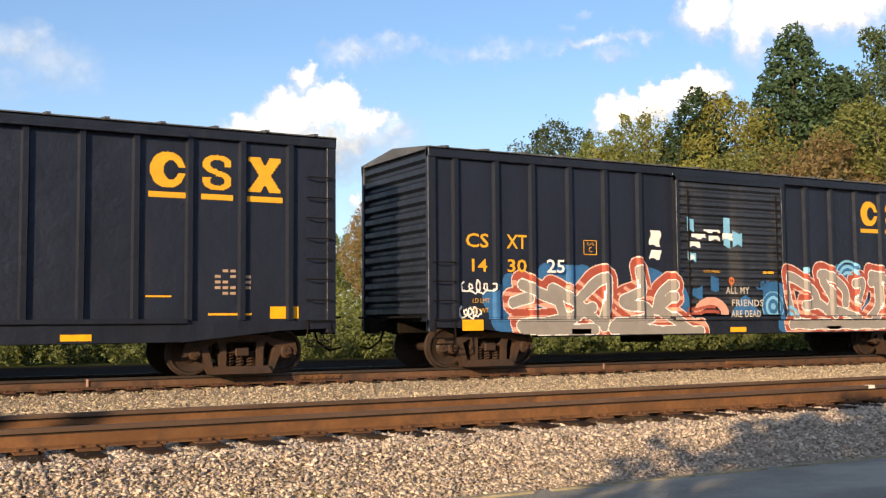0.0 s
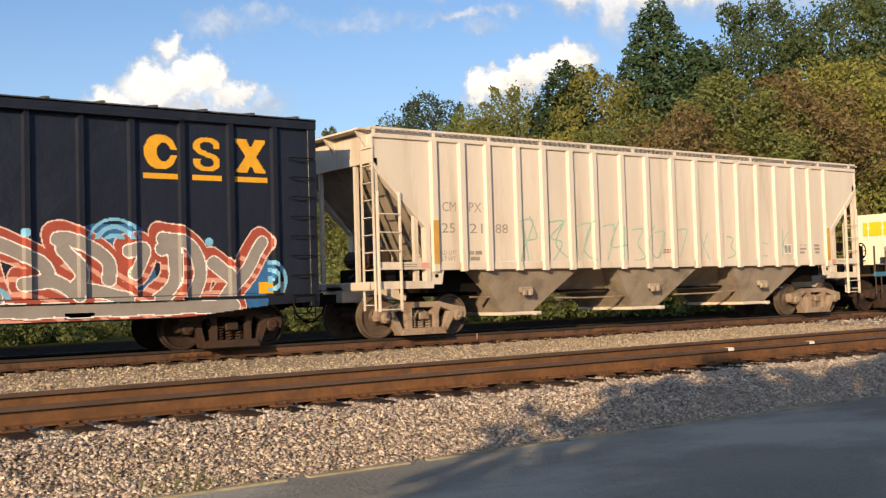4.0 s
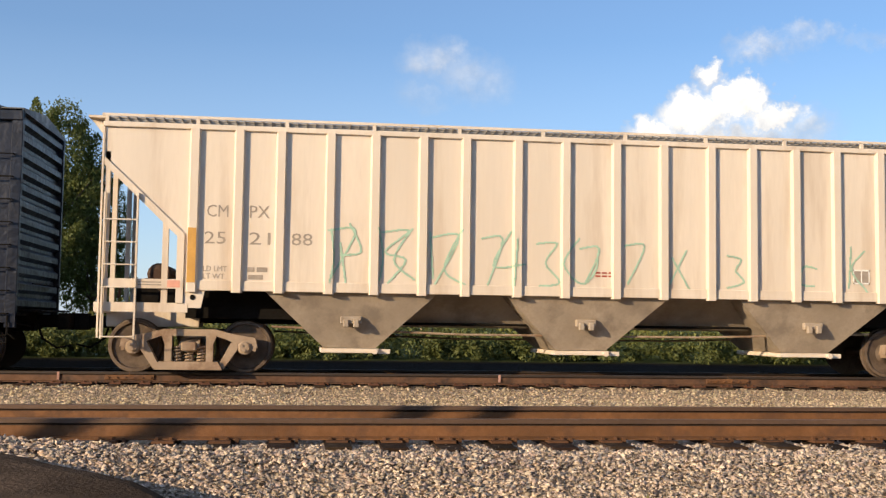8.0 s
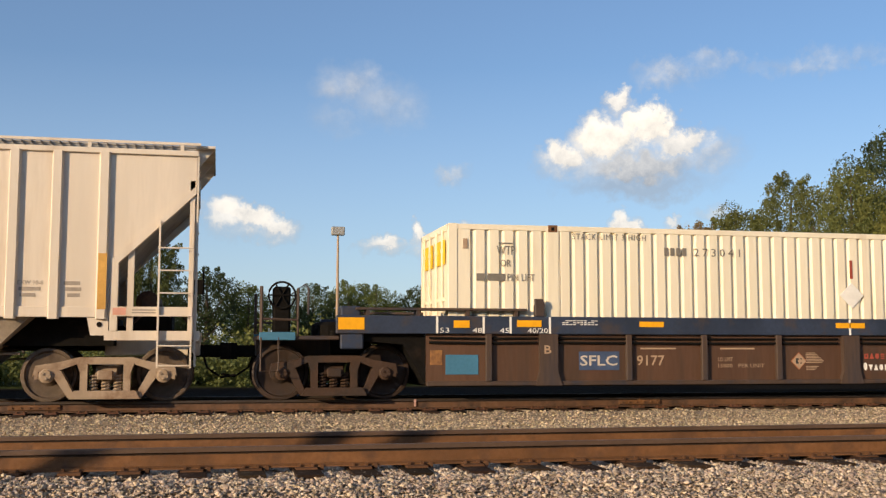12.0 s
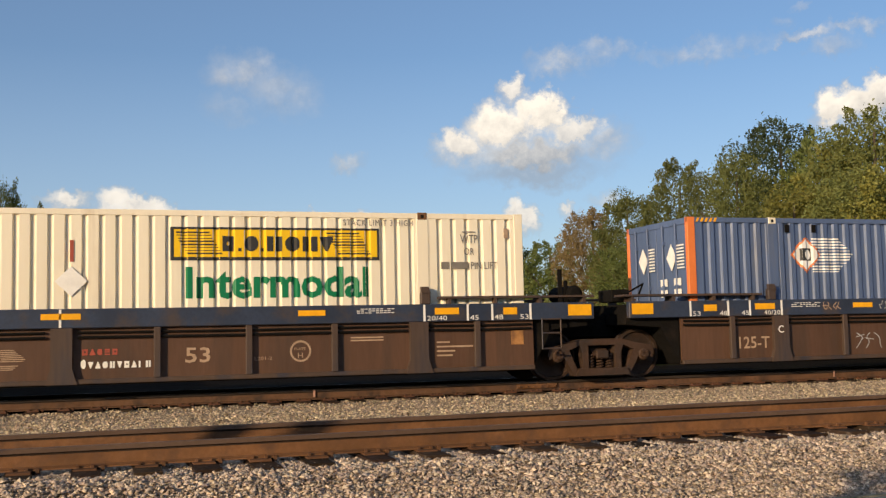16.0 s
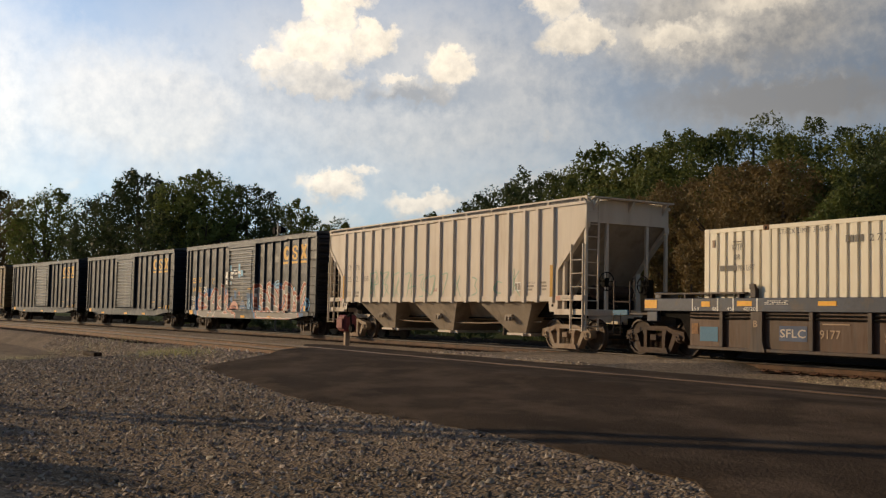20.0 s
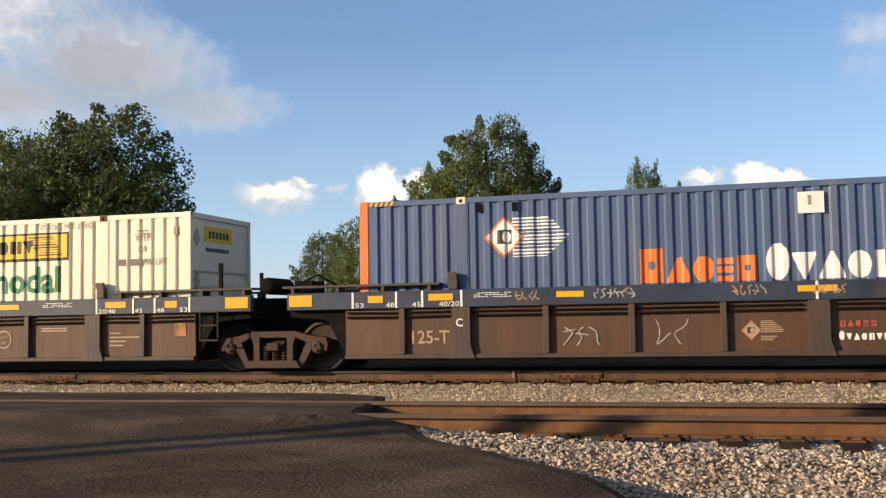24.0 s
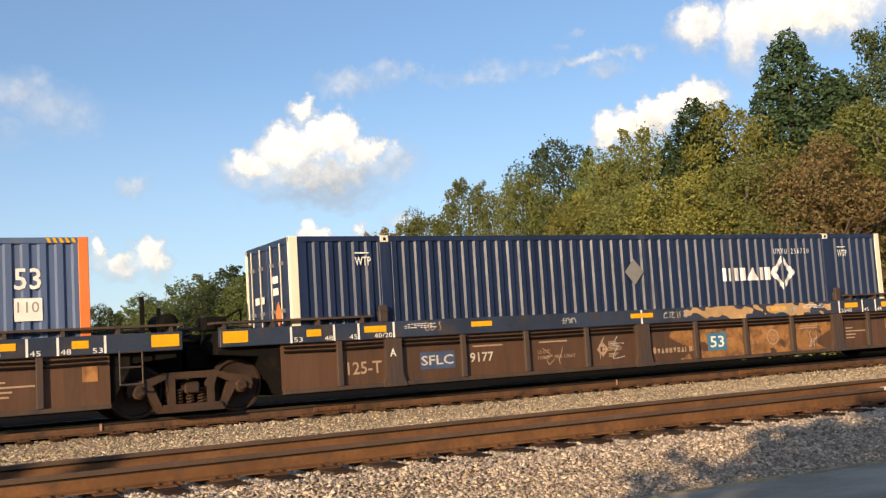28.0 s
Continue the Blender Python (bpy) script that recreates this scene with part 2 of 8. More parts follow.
def mat(name, color, rough=0.6, metal=0.0, var=0.25, scale=1.2, fine=18.0, dirt=None, dirt_amount=0.0, streak=False, bump=0.15, bump_scale=60.0, spec=0.4, islands=0.0, objects=0.0, trans=0.0, coat=0.0, along=None):
    """A worn surface: base colour, large stains, fine grain, optional dirt or rust in streaks, and relief."""
    if name in MATS:
        return MATS[name]
    m = bpy.data.materials.new(name)
    m.use_nodes = True
    nt = m.node_tree
    N, L = nt.nodes.new, nt.links.new
    b = nt.nodes["Principled BSDF"]
    tc = N("ShaderNodeTexCoord")
    mp = N("ShaderNodeMapping")
    L(tc.outputs["Object"], mp.inputs["Vector"])
    mp.inputs["Scale"].default_value = (1, 1, 0.12) if streak else along or (1, 1, 1)

    def noise(sc, det, src):
        n = N("ShaderNodeTexNoise")
        n.inputs["Scale"].default_value, n.inputs["Detail"].default_value = sc, det
        n.inputs["Roughness"].default_value = 0.6
        L(src, n.inputs["Vector"])
        return n.outputs["Fac"]

    def mixc(f, a, bb, mode="MIX"):
        n = N("ShaderNodeMix")
        n.data_type, n.blend_type = "RGBA", mode
        for sock, v in ((n.inputs[0], f), (n.inputs[6], a), (n.inputs[7], bb)):
            if isinstance(v, (tuple, float, int)):
                sock.default_value = v
            else:
                L(v, sock)
        return n.outputs[2]

    def ramp(src, lo, hi, a=0.0, z=1.0):
        n = N("ShaderNodeMapRange")
        for i, v in enumerate((lo, hi, a, z)):
            n.inputs[i + 1].default_value = v
        L(src, n.inputs[0])
        return n.outputs[0]

    big, small = noise(scale, 5, mp.outputs[0]), noise(fine, 6, mp.outputs[0])
    dark = tuple(c * (1 - var) for c in color) + (1,)
    light = tuple(min(1, c * (1 + var * 0.7)) for c in color) + (1,)
    col = mixc(ramp(big, 0.3, 0.7), dark, light)
    col = mixc(ramp(small, 0.35, 0.7, 0.0, 0.5), col, tuple(c * (1 - var * 0.8) for c in color) + (1,))
    if dirt:
        d1 = noise(scale * 1.7, 7, mp.outputs[0])
        lo = 0.62 - dirt_amount * 0.3
        col = mixc(ramp(d1, lo, lo + 0.16, 0.0, 0.85), col, tuple(dirt) + (1,))
    if islands or objects:
        src = N("ShaderNodeNewGeometry").outputs["Random Per Island"] if islands else N("ShaderNodeObjectInfo").outputs["Random"]
        k = islands or objects
        hs = N("ShaderNodeHueSaturation")
        L(ramp(src, 0, 1, 1 - k, 1 + k), hs.inputs["Value"])
        hn = N("ShaderNodeMath")
        hn.operation = "PINGPONG"
        hn.inputs[1].default_value = 0.37
        L(src, hn.inputs[0])
        L(ramp(hn.outputs[0], 0, 0.37, 0.5 + k * 0.05, 0.5 - k * 0.05), hs.inputs["Hue"])
        L(col, hs.inputs["Color"])
        col = hs.outputs[0]
    if islands and objects:
        h2 = N("ShaderNodeHueSaturation")
        L(ramp(N("ShaderNodeObjectInfo").outputs["Random"], 0, 1, 1 - objects, 1 + objects), h2.inputs["Value"])
        L(col, h2.inputs["Color"])
        col = h2.outputs[0]
    L(col, b.inputs["Base Color"])
    b.inputs["Metallic"].default_value = metal
    b.inputs["Specular IOR Level"].default_value = spec
    b.inputs["Coat Weight"].default_value = coat
    L(ramp(small, 0.3, 0.7, max(0, rough - 0.1), min(1, rough + 0.12)), b.inputs["Roughness"])
    if bump:
        bn = N("ShaderNodeBump")
        bn.inputs["Strength"].default_value, bn.inputs["Distance"].default_value = bump, 0.02 if bump_scale > 5 else 0.06
        L(noise(bump_scale, 4, tc.outputs["Object"]), bn.inputs["Height"])
        L(bn.outputs[0], b.inputs["Normal"])
    if trans:
        tr, ad = N("ShaderNodeBsdfTranslucent"), N("ShaderNodeMixShader")
        L(col, tr.inputs[0])
        ad.inputs[0].default_value = trans
        L(b.outputs[0], ad.inputs[1])
        L(tr.outputs[0], ad.inputs[2])
        L(ad.outputs[0], nt.nodes["Material Output"].inputs[0])
    MATS[name] = m
    return m


M_CAR_BLUE = mat("car_black_blue", (0.013, 0.016, 0.026), 0.40, spec=0.30, var=0.3, dirt=(0.030, 0.031, 0.036), dirt_amount=0.08, streak=True, bump=0.9, bump_scale=1.6)
M_CAR_PANEL = mat("car_black_blue_panel", (0.015, 0.019, 0.033), 0.44, spec=0.28, var=0.3, dirt=(0.030, 0.031, 0.036), dirt_amount=0.08, streak=True, bump=0.9, bump_scale=1.6)
M_CAR_OLIVE = mat("car_ochre", (0.16, 0.10, 0.035), 0.55, var=0.35, dirt=(0.08, 0.04, 0.02), dirt_amount=0.5, streak=True)
M_DOOR = mat("door_black_blue", (0.022, 0.025, 0.034), 0.34, spec=0.6, var=0.3, dirt=(0.07, 0.065, 0.06), dirt_amount=0.3, streak=True)
M_ROOF = mat("galvanised_roof", (0.10, 0.10, 0.10), 0.5, 0.3, var=0.4, dirt=(0.35, 0.34, 0.32), dirt_amount=0.2)
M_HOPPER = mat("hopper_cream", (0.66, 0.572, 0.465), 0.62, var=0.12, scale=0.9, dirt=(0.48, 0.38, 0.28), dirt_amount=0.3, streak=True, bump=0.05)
# darker grey-brown than the cream sides, for slope sheets, bays and inner bin
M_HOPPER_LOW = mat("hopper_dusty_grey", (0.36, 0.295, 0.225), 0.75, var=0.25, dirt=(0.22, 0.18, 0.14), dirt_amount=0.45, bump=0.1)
M_WHITE_BOX = mat("container_cream", (0.80, 0.72, 0.55), 0.5, var=0.08, dirt=(0.62, 0.52, 0.38), dirt_amount=0.1, streak=True, bump=0.03)
M_BLUE_BOX = mat("container_blue", (0.085, 0.125, 0.225), 0.5, var=0.18, dirt=(0.14, 0.15, 0.18), dirt_amount=0.2, streak=True, bump=0.04)
M_NAVY_BOX = mat("container_navy", (0.014, 0.026, 0.068), 0.4, var=0.2, dirt=(0.06, 0.07, 0.10), dirt_amount=0.12, streak=True, bump=0.04)
M_ORANGE = mat("orange_paint", (0.75, 0.20, 0.05), 0.5, var=0.12)
M_WELL = mat("well_brown", (0.098, 0.049, 0.027), 0.6, var=0.3, dirt=(0.06, 0.035, 0.022), dirt_amount=0.4, streak=True, bump=0.1)
M_WELL_BLUE = mat("well_faded_blue", (0.030, 0.042, 0.072), 0.5, var=0.35, dirt=(0.07, 0.05, 0.04), dirt_amount=0.35, bump=0.08)
M_POST = mat("well_post_brown", (0.075, 0.048, 0.034), 0.6, var=0.3, dirt=(0.03, 0.03, 0.04), dirt_amount=0.4, streak=True)
M_TRUCK_RUST = mat("truck_rusty_steel", (0.070, 0.038, 0.023), 0.7, 0.2, var=0.4, dirt=(0.035, 0.025, 0.02), dirt_amount=0.5, bump=0.3, bump_scale=40)
M_TRUCK_DUST = mat("truck_dusty_steel", (0.36, 0.27, 0.19), 0.75, 0.0, var=0.3, dirt=(0.17, 0.10, 0.06), dirt_amount=0.45, bump=0.3, bump_scale=40)
M_WHEEL = mat("wheel_steel", (0.048, 0.029, 0.020), 0.6, 0.2, var=0.45, scale=2.5, dirt=(0.03, 0.022, 0.018), dirt_amount=0.4, bump=0.15)
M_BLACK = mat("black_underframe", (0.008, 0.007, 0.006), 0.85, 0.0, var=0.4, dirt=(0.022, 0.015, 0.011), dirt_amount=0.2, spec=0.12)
M_WHEEL_DUST = mat("wheel_dusty_steel", (0.125, 0.09, 0.064), 0.7, 0.1, var=0.4, scale=2.5, dirt=(0.06, 0.04, 0.03), dirt_amount=0.4, bump=0.15)
M_PALE = mat("worn_white_stencil", (0.56, 0.50, 0.42), 0.7, var=0.25, scale=7)
M_RAIL_TRAIN = mat("rail_dark_rust", (0.125, 0.063, 0.033), 0.75, 0.0, var=0.4, scale=2.0, dirt=(0.04, 0.025, 0.018), dirt_amount=0.4, bump=0.3, bump_scale=80)
M_STONE_TAN = mat("track_ballast_stone", (0.56, 0.435, 0.29), 0.95, var=0.3, scale=6, fine=60, islands=0.42, spec=0.15, bump=0.3, bump_scale=90)
M_RAIL = mat("rail_rust", (0.175, 0.080, 0.031), 0.75, 0.0, var=0.4, scale=2.0, dirt=(0.09, 0.045, 0.025), dirt_amount=0.4, bump=0.3, bump_scale=80)
M_RAIL_TOP = mat("rail_head", (0.115, 0.072, 0.05), 0.6, 0.1, var=0.35, scale=1.0, bump=0.1)
M_HEAD_LINE = mat("rail_grime", (0.035, 0.020, 0.013), 0.85, var=0.4)
M_RAIL_DARK = mat("rail_head_polished", (0.06, 0.045, 0.035), 0.5, 0.3, var=0.3)
M_TIE = mat("tie_creosote", (0.036, 0.022, 0.015), 0.9, spec=0.15, var=0.45, scale=3.0, fine=40, dirt=(0.12, 0.09, 0.07), dirt_amount=0.25, objects=0.35, bump=0.5, bump_scale=50)
M_PLATE = mat("tie_plate_rust", (0.13, 0.06, 0.03), 0.75, 0.2, var=0.4, objects=0.2)
M_GRAVEL = mat("lot_gravel", (0.32, 0.275, 0.24), 0.9, var=0.35, scale=6, fine=60, islands=0.75, bump=0.3, bump_scale=90)
M_PINK_MARK = mat("faded_pink_mark", (0.42, 0.24, 0.19), 0.8, var=0.3, scale=9)
M_STONE = mat("ballast_stone", (0.52, 0.42, 0.335), 0.95, var=0.3, scale=6, fine=60, islands=0.42, spec=0.15, bump=0.3, bump_scale=90)
M_YELLOW = mat("yellow_paint", (0.72, 0.36, 0.02), 0.55, var=0.12, scale=5)
M_SAFETY = mat("reflective_yellow", (0.85, 0.40, 0.01), 0.45, var=0.12, scale=8)
M_WHITE = mat("white_paint", (0.80, 0.78, 0.72), 0.55, var=0.12, scale=4)
M_FADED = mat("faded_stencil", (0.33, 0.28, 0.23), 0.7, var=0.3, scale=9)
M_STENCIL = mat("tan_stencil", (0.42, 0.29, 0.19), 0.7, var=0.25, scale=9)
M_DKTEXT = mat("black_stencil", (0.03, 0.03, 0.03), 0.6, var=0.2)
M_THIN = mat("thin_stencil", (0.20, 0.18, 0.15), 0.7, var=0.3, scale=9)
M_GREEN = mat("green_paint", (0.0, 0.17, 0.065), 0.5, var=0.15)
M_CHALK = mat("green_spray", (0.36, 0.53, 0.40), 0.7, var=0.25, scale=7)
M_JB_YELLOW = mat("panel_yellow", (0.82, 0.50, 0.01), 0.5, var=0.06)
M_RED = mat("red_paint", (0.36, 0.075, 0.045), 0.55, var=0.2, scale=4)
M_SALMON = mat("spray_salmon", (0.66, 0.33, 0.24), 0.6, var=0.2, scale=4)
M_SPRAY_GREY = mat("spray_grey", (0.27, 0.245, 0.22), 0.6, var=0.15, scale=3)
M_SPRAY_BLUE = mat("spray_blue", (0.03, 0.13, 0.30), 0.6, var=0.3, scale=3)
M_SPRAY_PALE = mat("spray_pale_blue", (0.20, 0.47, 0.66), 0.6, var=0.2, scale=4)
M_TEAL = mat("blue_patch", (0.05, 0.17, 0.27), 0.6, var=0.2)
M_FIELD = mat("faded_navy_patch", (0.055, 0.085, 0.16), 0.6, var=0.3, scale=4)
M_RUSTY = mat("rust_orange_paint", (0.30, 0.10, 0.04), 0.7, var=0.3)
M_SAND = mat("orange_rust_paint", (0.36, 0.17, 0.055), 0.7, var=0.4, scale=2.5, dirt=(0.13, 0.06, 0.03), dirt_amount=0.55)
M_TAN = mat("tan_spray", (0.52, 0.32, 0.15), 0.7, var=0.3, scale=3)
M_PINK = mat("spray_pale_pink", (0.72, 0.52, 0.44), 0.6, var=0.12, scale=4)
M_CHALKED = mat("chalk_line", (0.42, 0.42, 0.40), 0.8, var=0.3, scale=12)
M_GRATE = mat("galvanised_steel", (0.40, 0.37, 0.32), 0.5, 0.5, var=0.25)
M_BARK = mat("bark", (0.10, 0.075, 0.055), 0.9, var=0.4, bump=0.6, bump_scale=25)
M_SIGNAL_RED = mat("faded_red_metal", (0.25, 0.045, 0.04), 0.6, var=0.3)


def leaf_mat(name, color, var=0.17):
    return mat(name, color, 0.6, var=0.2, scale=0.35, fine=3.0, islands=var, objects=0.22, bump=0, spec=0.25, trans=0.34)


LEAF = {
    "green": leaf_mat("leaf_green", (0.138, 0.165, 0.046)),
    "dark": leaf_mat("leaf_dark_green", (0.068, 0.092, 0.036)),
    "olive": leaf_mat("leaf_olive", (0.168, 0.180, 0.052)),
    "yellow": leaf_mat("leaf_yellow_green", (0.245, 0.232, 0.055)),
    "brown": leaf_mat("leaf_russet", (0.235, 0.165, 0.070)),
    "pine": leaf_mat("needle_green", (0.060, 0.098, 0.044), 0.24),
    "bush": leaf_mat("bush_green", (0.120, 0.140, 0.045)),
    "grass": leaf_mat("grass_blade", (0.27, 0.28, 0.08)),
}


# ---- mesh helpers ----
def box(bm, x0, x1, y0, y1, z0, z1, bevel=0.0):
    v = [bm.verts.new((x, y, z)) for x in (x0, x1) for y in (y0, y1) for z in (z0, z1)]
    fs = [bm.faces.new([v[i] for i in q]) for q in ((0, 1, 3, 2), (4, 6, 7, 5), (0, 4, 5, 1), (2, 3, 7, 6), (0, 2, 6, 4), (1, 5, 7, 3))]
    if bevel:
        es = list({e for f in fs for e in f.edges})
        bmesh.ops.bevel(bm, geom=es, offset=bevel, segments=1, affect="EDGES")
    return bm


def prism(bm, pts, lo, hi, axis="y"):
    """A flat outline (x, z) pushed from lo to hi along y; or outlines (y, z) along x; or (x, y) along z."""
    def put(p, w):
        return {"y": (p[0], w, p[1]), "x": (w, p[0], p[1]), "z": (p[0], p[1], w)}[axis]
    a = [bm.verts.new(put(p, lo)) for p in pts]
    b = [bm.verts.new(put(p, hi)) for p in pts]
    bm.faces.new(a)
    bm.faces.new(b[::-1])
    n = len(pts)
    for i in range(n):
        bm.faces.new((a[i], b[i], b[(i + 1) % n], a[(i + 1) % n]))
    return bm


def lathe(bm, rings, c=(0, 0, 0), seg=20, axis="y"):
    """A turned body: rings of (distance along the axis, radius)."""
    rows = []
    for w, r in rings:
        row = []
        for k in range(seg):
            a = 2 * math.pi * k / seg
            u, v = r * math.cos(a), r * math.sin(a)
            p = {"y": (u, w, v), "x": (w, u, v), "z": (u, v, w)}[axis]
            row.append(bm.verts.new((c[0] + p[0], c[1] + p[1], c[2] + p[2])))
        rows.append(row)
    for a, b in zip(rows, rows[1:]):
        for k in range(seg):
            bm.faces.new((a[k], b[k], b[(k + 1) % seg], a[(k + 1) % seg]))
    bm.faces.new(rows[0])
    bm.faces.new(rows[-1][::-1])
    return bm


def tube(bm, pts, r, seg=6):
    pts = [Vector(p) for p in pts]
    rows = []
    for i, p in enumerate(pts):
        d = (pts[min(i + 1, len(pts) - 1)] - pts[max(i - 1, 0)]).normalized()
        u = d.orthogonal().normalized() if abs(d.z) > 0.95 else d.cross(Vector((0, 0, 1))).normalized()
        w = d.cross(u)
        rr = r[i] if isinstance(r, (list, tuple)) else r
        rows.append([bm.verts.new(p + (u * math.cos(2 * math.pi * k / seg) + w * math.sin(2 * math.pi * k / seg)) * rr) for k in range(seg)])
    for a, b in zip(rows, rows[1:]):
        for k in range(seg):
            bm.faces.new((a[k], b[k], b[(k + 1) % seg], a[(k + 1) % seg]))
    bm.faces.new(rows[0])
    bm.faces.new(rows[-1][::-1])
    return bm


MESHES = {}


def to_mesh(name, bm, material):
    bmesh.ops.recalc_face_normals(bm, faces=bm.faces[:])
    me = bpy.data.meshes.new(name)
    bm.to_mesh(me)
    bm.free()
    me.materials.append(material)
    return me


def part(name, bm, material, parent=None, label="", at=None):
    """Links a bmesh (or a ready mesh) as one mesh object under a thing or a part."""
    me = bm if isinstance(bm, bpy.types.Mesh) else to_mesh(name, bm, material)
    ob = new(name, me)
    ob.parent = parent
    if at is not None:
        ob.matrix_basis = at
    if label:
        tagged(ob, label)
    return ob


def shared(key, make, material):
    """A mesh built once under a key and used by all alike parts."""
    if key not in MESHES:
        bm = bmesh.new()
        make(bm)
        MESHES[key] = to_mesh(key.split("|")[0], bm, material)
    return MESHES[key]


def thing(name, label, category, group="", at=None, kind=""):
    ob = tagged(new(name), label, category, group, kind)
    if at is not None:
        ob.matrix_basis = at
    return ob


def quads(name, verts, faces, material, parent=None, label="", kind=""):
    me = bpy.data.meshes.new(name)
    me.from_pydata(verts, [], faces)
    me.materials.append(material)
    ob = new(name, me)
    ob.parent = parent
    return tagged(ob, label, kind=kind)


def lettering(text, x, z, height, width, material, parent, y, name="lettering", spread=0.0, flip=False):
    """Painted words on a side that faces the camera; x is the left end, z the foot of the letters."""
    key = "%s|%.3f|%.3f|%s|%.2f" % (text, height, width, material.name, spread)
    if key not in MESHES:
        cu = bpy.data.curves.new("lettering", "FONT")
        cu.body, cu.size, cu.resolution_u, cu.extrude, cu.offset = text, 1.0, 2, 0.0, 0.0 if material in (M_FADED, M_DKTEXT, M_THIN) or height < 0.15 else 0.014
        cu.space_character = 1 + spread
        tmp = bpy.data.objects.new("tmp", cu)
        me = bpy.data.meshes.new_from_object(tmp)
        bpy.data.objects.remove(tmp)
        co = np.array([v.co[:] for v in me.vertices])
        lo, hi = co.min(0), co.max(0)
        for v in me.vertices:
            v.co = ((v.co.x - lo[0]) / (hi[0] - lo[0]) * width, 0, (v.co.y - lo[1]) / (hi[1] - lo[1]) * height)
        me.materials.clear()
        me.materials.append(material)
        MESHES[key] = me
    return part(name, MESHES[key], None, parent, at=pose(x, y, z, 0, 0, 180) if flip else pose(x, y, z))


def bars(rows, material, parent, y, name="stencil_bars"):
    """Unreadable small writing as plain bars: (x0, x1, z, height)."""
    bm = bmesh.new()
    for x0, x1, z, h in rows:
        box(bm, x0, x1, y - 0.002, y + 0.002, z, z + h)
    return tagged(part(name, bm, material, parent), "small unreadable stencil", kind="stuff") or None


def draped(name, inside, x0, x1, z0, z1, depth, material, parent, cell=0.025, lift=0.005, label=""):
    """Paint that follows a ribbed side: cells of the sheet where inside(x, z) holds, laid on depth(x)."""
    nx, nz = max(1, int((x1 - x0) / cell)), max(1, int((z1 - z0) / cell))
    xs, zs = x0 + (np.arange(nx) + 0.5) * cell, z0 + (np.arange(nz) + 0.5) * cell
    X, Z = np.meshgrid(xs, zs)
    hit = inside(X, Z)
    edge = np.array([depth(x0 + i * cell) for i in range(nx + 1)]) - lift
    verts, faces, seen = [], [], {}

    def corner(i, j):
        if (i, j) not in seen:
            seen[i, j] = len(verts)
            verts.append((x0 + i * cell, edge[i], z0 + j * cell))
        return seen[i, j]

    for j, i in zip(*np.nonzero(hit)):
        i, j = int(i), int(j)
        faces.append((corner(i, j), corner(i + 1, j), corner(i + 1, j + 1), corner(i, j + 1)))
    if faces:
        return quads(name, verts, faces, material, parent, label)


def draped_text(text, x, z, height, width, depth, material, parent, cell=0.016, lift=0.005, bold=0.03):
    """Painted words that follow a ribbed side."""
    cu = bpy.data.curves.new("lettering", "FONT")
    cu.body, cu.size, cu.resolution_u, cu.offset = text, 1.0, 2, bold
    tmp = bpy.data.objects.new("tmp", cu)
    me = bpy.data.meshes.new_from_object(tmp)
    bpy.data.objects.remove(tmp)
    me.calc_loop_triangles()
    co = np.array([v.co[:2] for v in me.vertices])
    lo, hi = co.min(0), co.max(0)
    co = (co - lo) / (hi - lo) * (width, height) + (x, z)
    tris = [co[list(q.vertices)] for q in me.loop_triangles]
    bpy.data.meshes.remove(me)

    def inside(X, Z):
        hit = np.zeros(X.shape, bool)
        for a, b, c in tris:
            e = [(q[0] - p[0]) * (Z - p[1]) - (q[1] - p[1]) * (X - p[0]) for p, q in ((a, b), (b, c), (c, a))]
            hit |= ((e[0] >= 0) & (e[1] >= 0) & (e[2] >= 0)) | ((e[0] <= 0) & (e[1] <= 0) & (e[2] <= 0))
        return hit

    return draped("lettering", inside, x, x + width, z, z + height, depth, material, parent, cell, lift)


def near_line(X, Z, pts, w):
    """Whether points lie within w of a drawn line."""
    hit = np.zeros(X.shape, bool)
    for (ax, az), (bx, bz) in zip(pts, pts[1:]):
        dx, dz = bx - ax, bz - az
        t = np.clip(((X - ax) * dx + (Z - az) * dz) / (dx * dx + dz * dz + 1e-9), 0, 1)
        hit |= (X - ax - t * dx) ** 2 + (Z - az - t * dz) ** 2 < w * w
    return hit


def oval(X, Z, cx, cz, rx, rz):
    return ((X - cx) / rx) ** 2 + ((Z - cz) / rz) ** 2 < 1


# ---- setting: ground, tracks, asphalt ----
TRACK_NEAR, TRACK_TRAIN = 10.5, 19.95


def bend(x):
    """Both tracks turn gently towards the camera's side far to the left."""
    return -0.00105 * (x + 25) ** 2 if x < -25 else 0.0


def pad_z(y):
    return float(np.interp(y, [3, 8.9, 9.35, 10.3, 10.6, 12.9, 14.3], [-0.66, -0.03, 0.058, 0.055, 0.028, 0.028, -0.2]))


